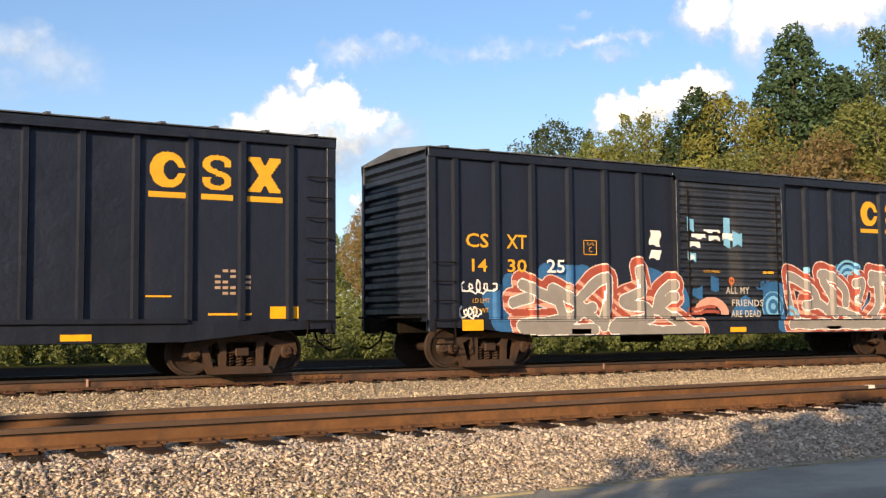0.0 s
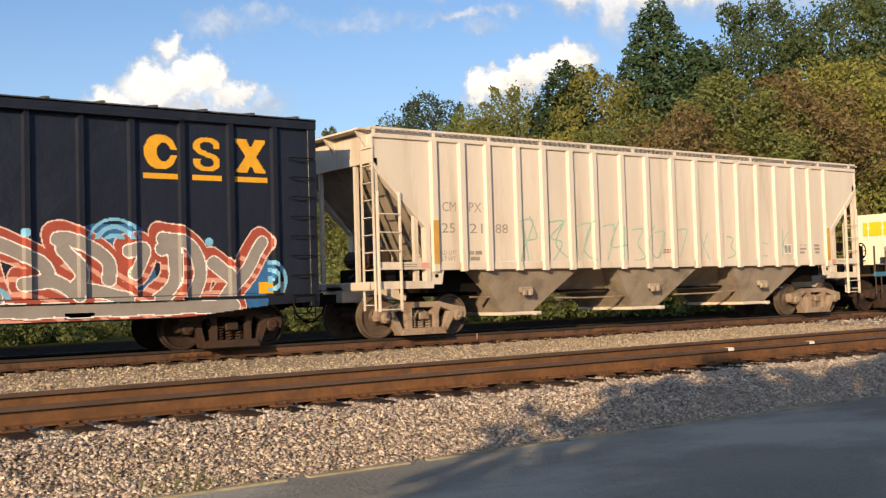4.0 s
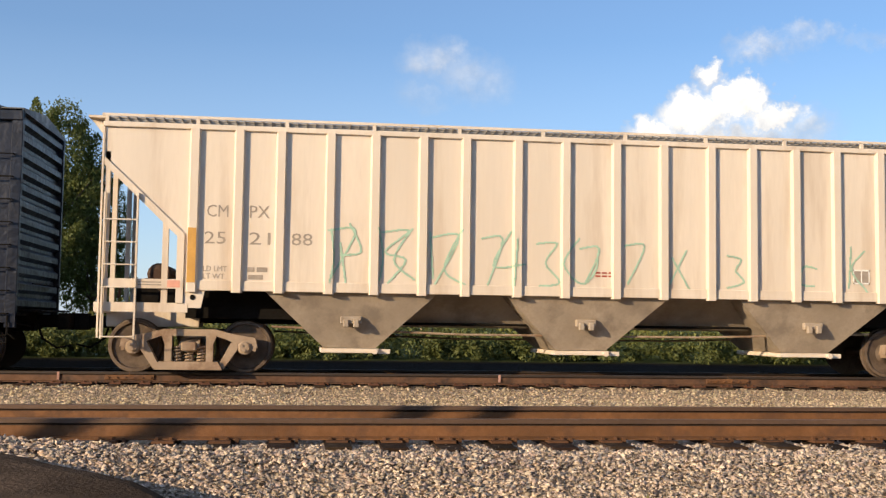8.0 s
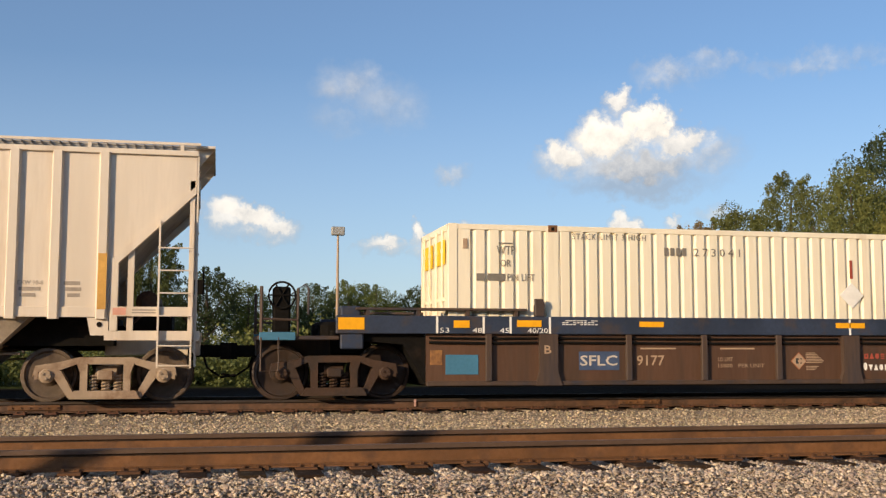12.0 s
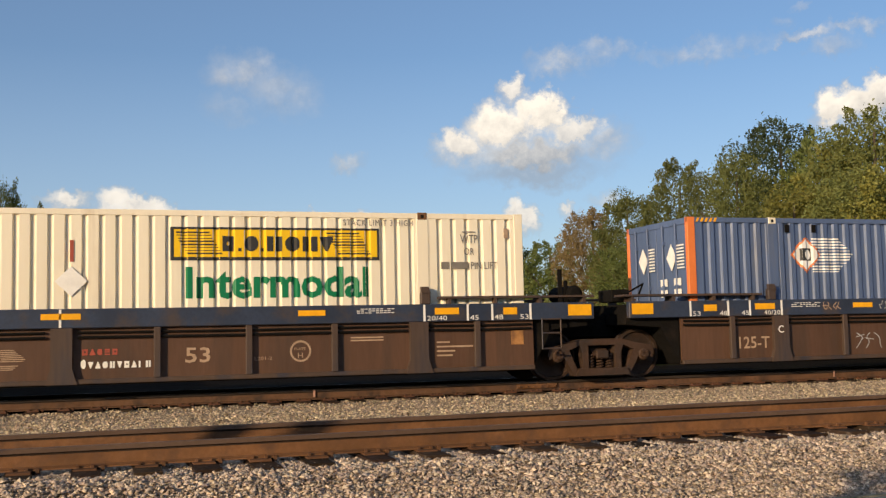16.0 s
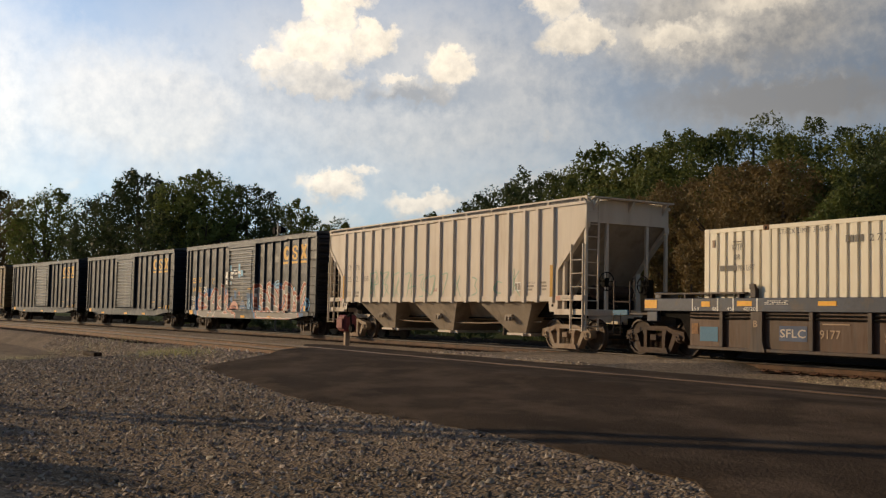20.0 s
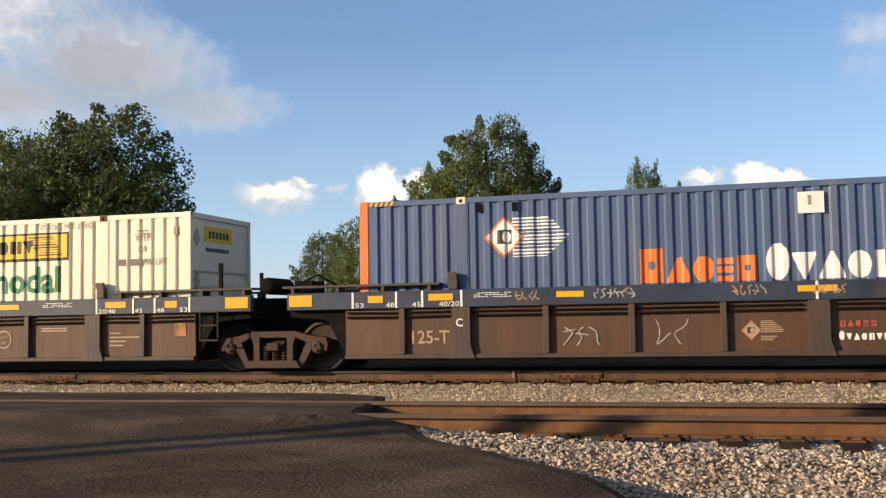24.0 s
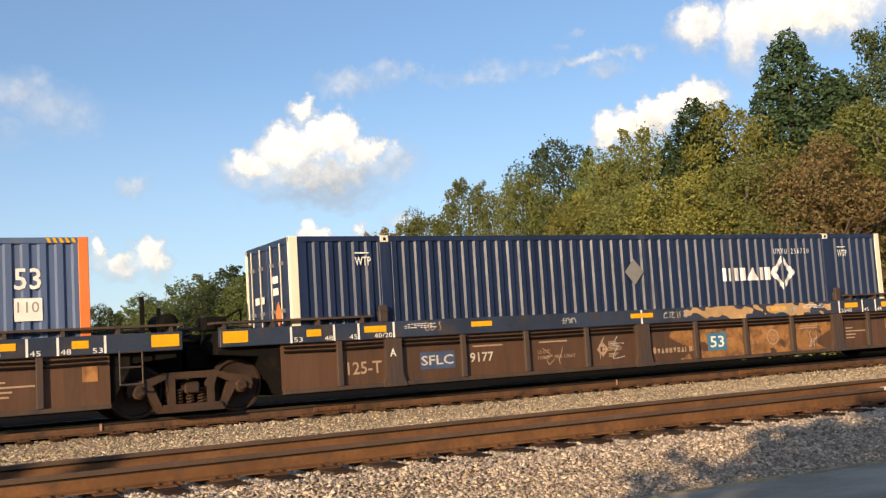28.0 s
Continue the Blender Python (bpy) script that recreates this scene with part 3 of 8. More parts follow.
def level(x, y):
    low = np.interp(x, [-2, 3], [-0.70, -0.57])
    z = float(np.interp(y - bend(x), [5.0, 7.75, 8.75, 9.1, 11.9, 12.6, 17.2, 18.5, 21.6, 22.6, 29, 60, 150, 2500], [low, low, -0.245, -0.200, -0.200, -0.27, -0.30, -0.235, -0.235, -0.30, -0.30, -0.3, 0, 0]))
    # dirt packed over the train's track at the old crossing, up to the rail heads
    if 14 < y < 24 and -32 < x < -12:
        z = max(z, float(np.interp(x, [-27, -25, -18.5, -15.8], [-0.6, -0.045, -0.045, -0.6])) if y < 22.5 else -1.0)
    # gravel banked up to the crossing
    w = float(np.interp(x, [-36, -28, -3.0, 0.3], [0, 1, 1, 0]))
    if y < 9.1:
        z += w * max(0.0, pad_z(y) - 0.04 - z)
    return z + 0.02 * noise.noise((x * 0.6, y * 0.6, 0)) * (1 if y < 60 else 0)


def ground_material():
    m = bpy.data.materials.new("gravel_ground")
    m.use_nodes = True
    nt = m.node_tree
    N, L = nt.nodes.new, nt.links.new
    b = nt.nodes["Principled BSDF"]
    tc = N("ShaderNodeTexCoord")
    vo = N("ShaderNodeTexVoronoi")
    vo.inputs["Scale"].default_value = 24
    L(tc.outputs["Object"], vo.inputs["Vector"])
    no = N("ShaderNodeTexNoise")
    no.inputs["Scale"].default_value, no.inputs["Detail"].default_value = 0.35, 8
    L(tc.outputs["Object"], no.inputs["Vector"])
    cr = N("ShaderNodeValToRGB")
    el = cr.color_ramp.elements
    el[0].color, el[1].color = (0.20, 0.16, 0.12, 1), (0.50, 0.40, 0.30, 1)
    sp = N("ShaderNodeSeparateColor")
    L(vo.outputs["Color"], sp.inputs[0])
    L(sp.outputs[0], cr.inputs[0])
    mx = N("ShaderNodeMix")
    mx.data_type = "RGBA"
    mr = N("ShaderNodeMapRange")
    mr.inputs[1].default_value, mr.inputs[2].default_value, mr.inputs[4].default_value = 0.5, 0.68, 0.55
    L(no.outputs["Fac"], mr.inputs[0])
    L(mr.outputs[0], mx.inputs[0])
    L(cr.outputs[0], mx.inputs[6])
    mx.inputs[7].default_value = (0.15, 0.12, 0.085, 1)
    # darker packed gravel beside the crossing
    sg = N("ShaderNodeSeparateXYZ")
    L(tc.outputs["Object"], sg.inputs[0])
    lot = []
    for axis, lo, hi in ((1, 9.0, 8.2), (0, 0.5, -1.5)):
        g = N("ShaderNodeMapRange")
        g.inputs[1].default_value, g.inputs[2].default_value = lo, hi
        L(sg.outputs[axis], g.inputs[0])
        lot.append(g.outputs[0])
    both = N("ShaderNodeMath")
    both.operation = "MULTIPLY"
    L(lot[0], both.inputs[0])
    L(lot[1], both.inputs[1])
    m5 = N("ShaderNodeMix")
    m5.data_type, m5.blend_type = "RGBA", "MULTIPLY"
    L(both.outputs[0], m5.inputs[0])
    L(mx.outputs[2], m5.inputs[6])
    m5.inputs[7].default_value = (0.78, 0.76, 0.75, 1)
    mx = m5
    # weeds and grass behind the train's track
    sx = N("ShaderNodeSeparateXYZ")
    L(tc.outputs["Object"], sx.inputs[0])
    gr = N("ShaderNodeMapRange")
    gr.inputs[1].default_value, gr.inputs[2].default_value = 33.0, 35.0
    L(sx.outputs[1], gr.inputs[0])
    m2 = N("ShaderNodeMix")
    m2.data_type = "RGBA"
    L(gr.outputs[0], m2.inputs[0])
    # dark cinders under and behind the train, with its shade put into the colour
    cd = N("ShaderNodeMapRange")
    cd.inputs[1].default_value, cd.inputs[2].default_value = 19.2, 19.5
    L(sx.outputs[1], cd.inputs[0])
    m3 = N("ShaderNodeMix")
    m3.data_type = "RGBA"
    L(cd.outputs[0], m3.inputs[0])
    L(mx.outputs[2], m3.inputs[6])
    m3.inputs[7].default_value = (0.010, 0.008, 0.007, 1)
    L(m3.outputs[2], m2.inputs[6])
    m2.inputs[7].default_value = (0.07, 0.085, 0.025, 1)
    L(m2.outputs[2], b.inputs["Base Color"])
    b.inputs["Roughness"].default_value = 0.92
    b.inputs["Specular IOR Level"].default_value = 0.05
    bp = N("ShaderNodeBump")
    bp.inputs["Strength"].default_value, bp.inputs["Distance"].default_value = 0.9, 0.03
    L(vo.outputs["Distance"], bp.inputs["Height"])
    L(bp.outputs[0], b.inputs["Normal"])
    return m


def build_ground():
    xs = [-2500, -1200, -600, -300, -200] + list(np.arange(-150, -40, 5.0)) + list(np.arange(-40, 45, 0.5)) + list(np.arange(45, 200, 6.0)) + [260, 400, 800, 1500, 2500]
    ys = [-2500, -1000, -400, -150, -60, -30, -15, -8] + list(np.arange(-4, 24, 0.3)) + list(np.arange(24, 60, 3.0)) + [70, 90, 130, 200, 400, 1000, 2500]
    verts = [(x, y, level(x, y)) for y in ys for x in xs]
    n = len(xs)
    faces = [(j * n + i, j * n + i + 1, (j + 1) * n + i + 1, (j + 1) * n + i) for j in range(len(ys) - 1) for i in range(n - 1)]
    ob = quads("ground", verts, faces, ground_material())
    tagged(ob, "grey-brown gravel and dirt ground with weeds", "ground", kind="structure")


def asphalt(name, color, scale, var):
    m = mat(name, color, 0.95, var=var, scale=scale, fine=26, dirt=tuple(c * (1.5 if color[0] > 0.1 else 1.7) for c in color), dirt_amount=0.5, along=(0.55, 1, 1), bump=1.0, bump_scale=26, spec=0.05)
    return m


PAD_LO = ([-29, -26, -23.4, -22.2, -17.6, -15, -11.6, -9.5, -6.4, -5, -3.5, -2.6, -2, 0.2, 0.6], [12.2, 11.0, 9.0, 7.0, 6.5, 6.2, 6.25, 6.35, 6.1, 5.3, 4.2, 3.4, 3, 3, 4.9])
PAD_HI = ([-29, -28, -24, -19, -10, -5, -4.35, -4.0, -3.75, -2.8, -2.4, -1.66, -1.1, -0.8, -0.3, 0.2, 0.6], [12.6, 13.1, 14, 14.2, 13.4, 13.0, 12.6, 10.9, 9.85, 8.95, 8.55, 8.0, 7.6, 7.1, 6.7, 6.0, 5.0])


def build_pad():
    xs = np.arange(-29, 0.61, 0.12)
    rows = 22
    verts, faces = [], []
    for x in xs:
        a, b = np.interp(x, *PAD_LO), np.interp(x, *PAD_HI)
        a += 0.10 * noise.noise((x * 1.3, 1, 0)) + 0.05 * noise.noise((x * 5, 1, 0))
        b += 0.07 * noise.noise((x * 1.7, 7, 0)) + 0.05 * noise.noise((x * 6, 3, 0))
        b = max(b, a + 0.02)
        for k in range(rows + 1):
            y = a + (b - a) * k / rows
            z = pad_z(y) + 0.012 * noise.noise((x * 0.8, y * 0.8, 3))
            verts.append((x, y, z - (0.03 if k in (0, rows) else 0)))
        verts.append((x, a - 0.05, pad_z(a) - 0.5))
        verts.append((x, b + 0.05, pad_z(b) - 0.5))
    n = rows + 3
    for i in range(len(xs) - 1):
        for k in range(rows):
            faces.append((i * n + k, (i + 1) * n + k, (i + 1) * n + k + 1, i * n + k + 1))
        faces.append((i * n + rows + 1, (i + 1) * n + rows + 1, (i + 1) * n, i * n))
        faces.append((i * n + rows, (i + 1) * n + rows, (i + 1) * n + rows + 2, i * n + rows + 2))
    ob = quads("crossing_pavement", verts, faces, asphalt("dark_asphalt", (0.070, 0.052, 0.039), 0.8, 0.4))
    tagged(ob, "dark brown-black asphalt crossing over the near track", "pavement", kind="structure")


def build_road():
    verts, faces = [], []
    xs = list(np.arange(0.6, 40, 0.3)) + list(np.arange(40, 140, 5))
    ys = [-9, -5, -1, 2, 4, 5.5, 6.6, 7.2, 7.6, 7.72, 7.78]
    for x in xs:
        for k, y in enumerate(ys):
            yy = y + (0.03 * noise.noise((x * 2.2, 0, 4)) if k >= 8 else 0)
            verts.append((x, yy, -0.525 + 0.01 * noise.noise((x * 0.5, y * 0.5, 9)) - (0.14 if k == 10 else 0)))
    n = len(ys)
    for i in range(len(xs) - 1):
        for k in range(n - 1):
            faces.append((i * n + k, (i + 1) * n + k, (i + 1) * n + k + 1, i * n + k + 1))
    road = quads("road", verts, faces, asphalt("grey_asphalt", (0.275, 0.265, 0.235), 0.4, 0.28))
    tagged(road, "weathered grey asphalt road beside the tracks", "road", kind="structure")
    bm = bmesh.new()
    x = 1.0
    rng = random.Random(3)
    while x < 90:
        w = rng.uniform(0.4, 2.6)
        box(bm, x, x + w, 7.60 + rng.uniform(-0.01, 0.01), 7.665 + rng.uniform(-0.015, 0.01), -0.53, -0.508)
        x += w + rng.choice((0.01, 0.02, 0.05, 0.2))
    tagged(part("edge_line", bm, mat("worn_edge_paint", (0.36, 0.31, 0.20), 0.8, var=0.4, scale=5)), "worn pale yellow edge line on the road", "road line", kind="structure")


RAIL = [(-0.075, 0), (0.075, 0), (0.075, 0.012), (0.012, 0.03), (0.009, 0.122), (0.0095, 0.137), (0.037, 0.145), (0.038, 0.178), (0.031, 0.186), (-0.031, 0.186), (-0.038, 0.178), (-0.037, 0.145), (-0.0095, 0.137), (-0.009, 0.122), (-0.012, 0.03), (-0.075, 0.012)]
NEAR_RISE = 0.045


def rail(y, parent, material, top, rise):
    xs = list(np.arange(-190, -24, 3.0)) + [-24, 0, 30, 60, 120, 260]
    verts, faces = [], []
    n = len(RAIL)
    for x in xs:
        for a, b in RAIL:
            verts.append((x, y + a + bend(x), b - 0.186 + rise))
    caps = []
    for i in range(len(xs) - 1):
        for k in range(n):
            if k == 8:
                caps.append(len(faces))
            faces.append((i * n + k, i * n + (k + 1) % n, (i + 1) * n + (k + 1) % n, (i + 1) * n + k))
    ob = quads("rail", verts, faces, material, parent, "rusty steel rail with a worn head")
    ob.data.materials.append(top)
    ob.data.materials.append(M_HEAD_LINE)
    for c in caps:
        for k in (-1, 0, 1, -2, 2):
            ob.data.polygons[c + k].material_index = 1
        # darker band on the underside of the head and the upper web
        for k in (-4, -3, 3, 4):
            ob.data.polygons[c + k].material_index = 2


def build_tracks():
    tie = bmesh.new()
    box(tie, -0.115, 0.115, -1.3, 1.3, -0.38, -0.20)
    for v in tie.verts:
        v.co.x += 0.008 * noise.noise(v.co * 3)
    tie_me = to_mesh("tie", tie, M_TIE)
    for name, yc, lo, hi, head in (("near_track", TRACK_NEAR, -26, 52, M_RAIL_TOP), ("train_track", TRACK_TRAIN, -24, 46, M_RAIL_DARK)):
        root = thing(name, "railway track with rusty rails on wooden ties", "railway track", kind="structure", at=pose(0, 0, NEAR_RISE if yc < 15 else 0.0))
        for sy in (-1, 1):
            rail(yc + sy * 0.755, root, M_RAIL if yc < 15 else M_RAIL_TRAIN, head, 0.0)
        rng = random.Random(len(name))
        far, fit_bm = bmesh.new(), bmesh.new()
        x = -140.0
        while x < 170:
            x += 0.5 + rng.uniform(-0.03, 0.03)
            y = yc + bend(x) + rng.uniform(-0.06, 0.06)
            yaw = rng.uniform(-1.5, 1.5)
            if lo < x < hi:
                part("tie", tie_me, None, root, at=pose(x, y, rng.uniform(-0.012, 0.006), 0, 0, yaw))
                for sy in (-1, 1):
                    ry = yc + bend(x) + sy * 0.755
                    box(fit_bm, x - 0.095, x + 0.095, ry - 0.19, ry + 0.19, -0.205, -0.184)
                    for dx in (-0.06, 0.06):
                        for dy in (-0.085, 0.085):
                            box(fit_bm, x + dx - 0.012, x + dx + 0.012, ry + dy - 0.016, ry + dy + 0.016, -0.185, -0.157)
                    if rng.random() < 0.55:
                        box(fit_bm, x + 0.13, x + 0.16, ry - 0.09, ry + 0.09, -0.215, -0.165)
            else:
                box(far, x - 0.115, x + 0.115, y - 1.3, y + 1.3, -0.38, -0.20)
        tagged(part("tie_plates", fit_bm, M_PLATE, root), "rusty tie plates, spikes and rail anchors", kind="stuff")
        tagged(part("far_ties", far, M_TIE, root), "dark wooden ties further along", kind="stuff")
        # joint bars, bond wires and paint marks on the camera-side rail
        bm, pm = bmesh.new(), bmesh.new()
        y0 = yc - 0.755
        for xj in ((-13.9, -3.0, 7.9, 18.8, 29.7) if yc > 15 else (24.4, 36.3)):
            box(bm, xj - 0.42, xj + 0.42, y0 - 0.042, y0 - 0.010, -0.138, -0.055, 0.006)
            for k in range(6):
                lathe(bm, [(0, 0.016), (0.03, 0.016)], (xj - 0.36 + k * 0.144, y0 - 0.07, -0.097), 6)
            box(bm, xj - 0.005, xj + 0.005, y0 - 0.038, y0 + 0.038, -0.1, 0.001)
        part("joint_bar", bm, M_RAIL, root, "bolted rusty joint bars")
        for xm in ((3.55, -4.2, 14.7) if yc > 15 else (11.9, 13.75)):
            box(pm, xm - (0.02 if yc > 15 else 0.06), xm + (0.02 if yc > 15 else 0.06), y0 - 0.0415, y0 - 0.034, -0.14 if yc > 15 else -0.04, -0.006)
            if yc < 15:
                box(pm, xm - 0.06, xm + 0.06, y0 - 0.037, y0 + 0.037, -0.005, 0.003)
        part("paint_mark", pm, M_WHITE if yc < 15 else M_PINK_MARK, root, "paint mark on the rail")


def stones(name, zones, label, material):
    """Broken stones strewn over zones of (x0, x1, y0, y1, per square metre, smallest, largest, with undersides)."""
    rng = np.random.default_rng(11 + len(name))
    base = np.array([(1, 0, 0), (-1, 0, 0), (0, 1, 0), (0, -1, 0), (0, 0, 1), (0, 0, -1)], float)
    tri = np.array([(0, 2, 4), (2, 1, 4), (1, 3, 4), (3, 0, 4), (2, 0, 5), (1, 2, 5), (3, 1, 5), (0, 3, 5)])
    V, F, count = [], [], 0
    for x0, x1, y0, y1, dens, smin, smax, whole in zones:
        n = int((x1 - x0) * (y1 - y0) * dens)
        x, y = rng.uniform(x0, x1, n), rng.uniform(y0, y1, n)
        lo, hi = np.interp(x, *PAD_LO), np.interp(x, *PAD_HI)
        ok = ~((y > lo - 0.02) & (y < hi + 0.02) & (x > -29) & (x < 0.6))
        ok &= ~((x > 0.6) & (y < 7.72))
        ok &= ~(((x + 20.5 + 0.5 * np.sin(y * 2.1)) / 4.6) ** 8 + ((y - 18.0) / 3.4) ** 8 < 1)
        for yc in (TRACK_NEAR, TRACK_TRAIN):
            for sy in (-0.755, 0.755):
                ok &= np.abs(y - yc - sy) > 0.09
        x, y = x[ok], y[ok]
        n = len(x)
        z = np.array([level(a, b) for a, b in zip(x, y)])
        size = rng.uniform(smin, smax, n)
        p = base[None] * rng.uniform(0.45, 1.3, (n, 6, 1)) + rng.uniform(-0.5, 0.5, (n, 6, 3))
        p = p * size[:, None, None] * np.array([1.1, 1.1, 0.72])
        a = rng.uniform(0, 2 * np.pi, n)
        c, s = np.cos(a)[:, None], np.sin(a)[:, None]
        q = np.stack([p[..., 0] * c - p[..., 1] * s, p[..., 0] * s + p[..., 1] * c, p[..., 2]], -1)
        t = rng.uniform(-0.6, 0.6, (n, 1))
        q = np.stack([q[..., 0], q[..., 1] * np.cos(t) - q[..., 2] * np.sin(t), q[..., 1] * np.sin(t) + q[..., 2] * np.cos(t)], -1)
        q += np.stack([x, y, z + size * rng.uniform(-0.15, 0.6, n)], -1)[:, None, :]
        V.append(q.reshape(-1, 3))
        faces = tri[:6] if whole else tri[:4]
        if not whole:
            q[:, :4, 2] -= 0.3 * size[:, None]
        F.append((faces[None] + 6 * np.arange(n)[:, None, None] + count).reshape(-1, 3))
        count += 6 * n
    V, F = np.concatenate(V), np.concatenate(F)
    me = bpy.data.meshes.new(name)
    me.vertices.add(len(V))
    me.vertices.foreach_set("co", V.ravel())
    me.loops.add(len(F) * 3)
    me.loops.foreach_set("vertex_index", F.ravel().astype(np.int32))
    me.polygons.add(len(F))
    me.polygons.foreach_set("loop_start", np.arange(0, len(F) * 3, 3, dtype=np.int32))
    me.polygons.foreach_set("loop_total", np.full(len(F), 3, dtype=np.int32))
    me.update()
    me.materials.append(material)
    tagged(new(name, me), label, "gravel", kind="stuff")


build_ground()
build_pad()
build_road()


# ---- the train ----
CARS, ROLLING = [], []      # (thing, place along the track at the start, half the wheelbase of the car) and turning wheelsets
SIDE = -1                   # the camera looks at the cars' -y side


def wheelset_mesh(bm, r):
    for s in (-1, 1):
        lathe(bm, [(s * 0.66, 0.10), (s * 0.67, r + 0.025), (s * 0.695, r + 0.022), (s * 0.705, r), (s * 0.80, r - 0.005), (s * 0.805, r - 0.055), (s * 0.765, r - 0.075), (s * 0.74, 0.2), (s * 0.80, 0.13), (s * 0.82, 0.10)], seg=36)
        lathe(bm, [(s * 0.82, 0.085), (s * 1.02, 0.085)], seg=12)
    lathe(bm, [(-0.66, 0.09), (0.66, 0.09)], seg=14)


def side_frame_mesh(bm, wb, r):
    """Cast truck side frame with two windows, pedestals over the bearings and a spring opening."""
    h = wb / 2
    t0, t1 = -0.11, 0.11
    z = r
    prism(bm, [(-h - 0.22, z - 0.02), (-h - 0.18, z + 0.16), (-h + 0.2, z + 0.22), (-0.44, z + 0.30), (0.44, z + 0.30), (h - 0.2, z + 0.22), (h + 0.18, z + 0.16), (h + 0.22, z - 0.02), (h + 0.14, z + 0.06), (h - 0.16, z + 0.06), (h - 0.28, z + 0.11), (0.47, z + 0.18), (-0.47, z + 0.18), (-h + 0.28, z + 0.11), (-h + 0.16, z + 0.06), (-h - 0.14, z + 0.06)], t0, t1)
    for s in (-1, 1):
        prism(bm, [(s * (h - 0.13), z + 0.10), (s * (h - 0.24), z + 0.07), (s * 0.53, z - 0.27), (s * 0.40, z - 0.38), (s * 0.60, z - 0.38), (s * (h - 0.12), z - 0.04)], t0, t1)
        prism(bm, [(s * 0.29, z + 0.20), (s * 0.47, z + 0.20), (s * 0.41, z + 0.04), (s * 0.41, z - 0.34), (s * 0.29, z - 0.34)], t0 - 0.01, t1 + 0.01)
        prism(bm, [(s * (h + 0.12), z + 0.1), (s * (h + 0.20), z + 0.1), (s * (h + 0.19), z - 0.08), (s * (h + 0.13), z - 0.06)], t0, t1)
    prism(bm, [(-0.58, z - 0.40), (0.58, z - 0.40), (0.50, z - 0.26), (-0.50, z - 0.26)], t0 - 0.06, t1 + 0.06)


def spring_mesh(bm, z0, z1):
    n, turns, rr = 40, 5, 0.065
    tube(bm, [(rr * math.cos(2 * math.pi * turns * i / n), rr * math.sin(2 * math.pi * turns * i / n), z0 + (z1 - z0) * i / n) for i in range(n + 1)], 0.017, 5)


def bearing_mesh(bm):
    lathe(bm, [(-0.06, 0.13), (0.02, 0.14), (0.10, 0.13), (0.12, 0.09), (0.15, 0.085)], seg=16)
    for k in range(3):
        a = 2 * math.pi * k / 3 + 0.5
        lathe(bm, [(0.12, 0.024), (0.17, 0.024)], (0.055 * math.cos(a), 0, 0.055 * math.sin(a)), 6)


def truck(parent, x, r, wb, material, style):
    def bolster(bm):
        prism(bm, [(-1.12, r - 0.02), (-0.9, r + 0.14), (0.9, r + 0.14), (1.12, r - 0.02), (0.7, r - 0.16), (-0.7, r - 0.16)], -0.17, 0.17, "x")
        lathe(bm, [(r + 0.12, 0.2), (r + 0.28, 0.2)], (0, 0, 0), 14, "z")
        box(bm, -0.13, 0.13, -1.16, -1.08, r - 0.08, r + 0.08, 0.02)
        for s in (-1, 1):
            box(bm, s * (wb / 2 - 0.25) - 0.05, s * (wb / 2 - 0.25) + 0.05, -0.95, 0.95, r - 0.14, r - 0.04)
    t = part("truck", shared("truck|" + style, bolster, material), None, parent, at=pose(x, 0, 0))
    for s in (-1, 1):
        part("side_frame", shared("side_frame|" + style, lambda bm: side_frame_mesh(bm, wb, r), material), None, t, at=pose(0, s * 1.0, 0))
        for q in (-0.2, 0.0, 0.2):
            part("spring", shared("spring|" + style, lambda bm: spring_mesh(bm, r - 0.27, r + 0.0), material), None, t, at=pose(q, s * 1.0, 0))
        for k in (-1, 1):
            part("bearing", shared("bearing|" + style, bearing_mesh, material), None, t, at=pose(k * wb / 2, s * 1.0, r, 0, 0, 180 if s < 0 else 0))
    for k in (-1, 1):
        w = part("wheelset", shared("wheelset|" + style, lambda bm: wheelset_mesh(bm, r), M_WHEEL_DUST if material is M_TRUCK_DUST else M_WHEEL), None, t, at=pose(k * wb / 2, 0, r))
        ROLLING.append((w, k * wb / 2, r))
    return t


def coupler(parent, x, s, z=0.86):
    def make(bm):
        box(bm, -0.05, 0.45, -0.08, 0.08, -0.11, 0.11, 0.015)
        prism(bm, [(0.42, -0.16), (0.62, -0.17), (0.68, -0.06), (0.60, 0.0), (0.66, 0.1), (0.56, 0.17), (0.42, 0.14)], -0.15, 0.15, "z")
        box(bm, -0.35, 0.0, -0.2, 0.2, -0.18, 0.2, 0.02)
        tube(bm, [(0.1, -0.3, 0.0), (0.2, -0.32, -0.3), (0.45, -0.3, -0.47), (0.7, -0.28, -0.42)], 0.022, 6)
        tube(bm, [(-0.1, -1.35, 0.05), (-0.05, -1.0, -0.05), (0.0, -0.3, -0.1)], 0.016, 5)
        tube(bm, [(-0.1, -1.35, 0.05), (-0.12, -1.38, -0.2), (0.0, -1.38, -0.3)], 0.016, 5)
    part("coupler", shared("coupler", make, M_BLACK), None, parent, "black cast coupler with air hose", at=pose(x, 0, z, 0, 0, 0 if s > 0 else 180))


def ladder(bm, x0, x1, y, zs, r=0.013, out=0.09):
    """Grab irons: bent round bars standing off a side."""
    for z in zs:
        tube(bm, [(x0, y + 0.02, z), (x0, y - out, z), (x1, y - out, z), (x1, y + 0.02, z)], r, 5)


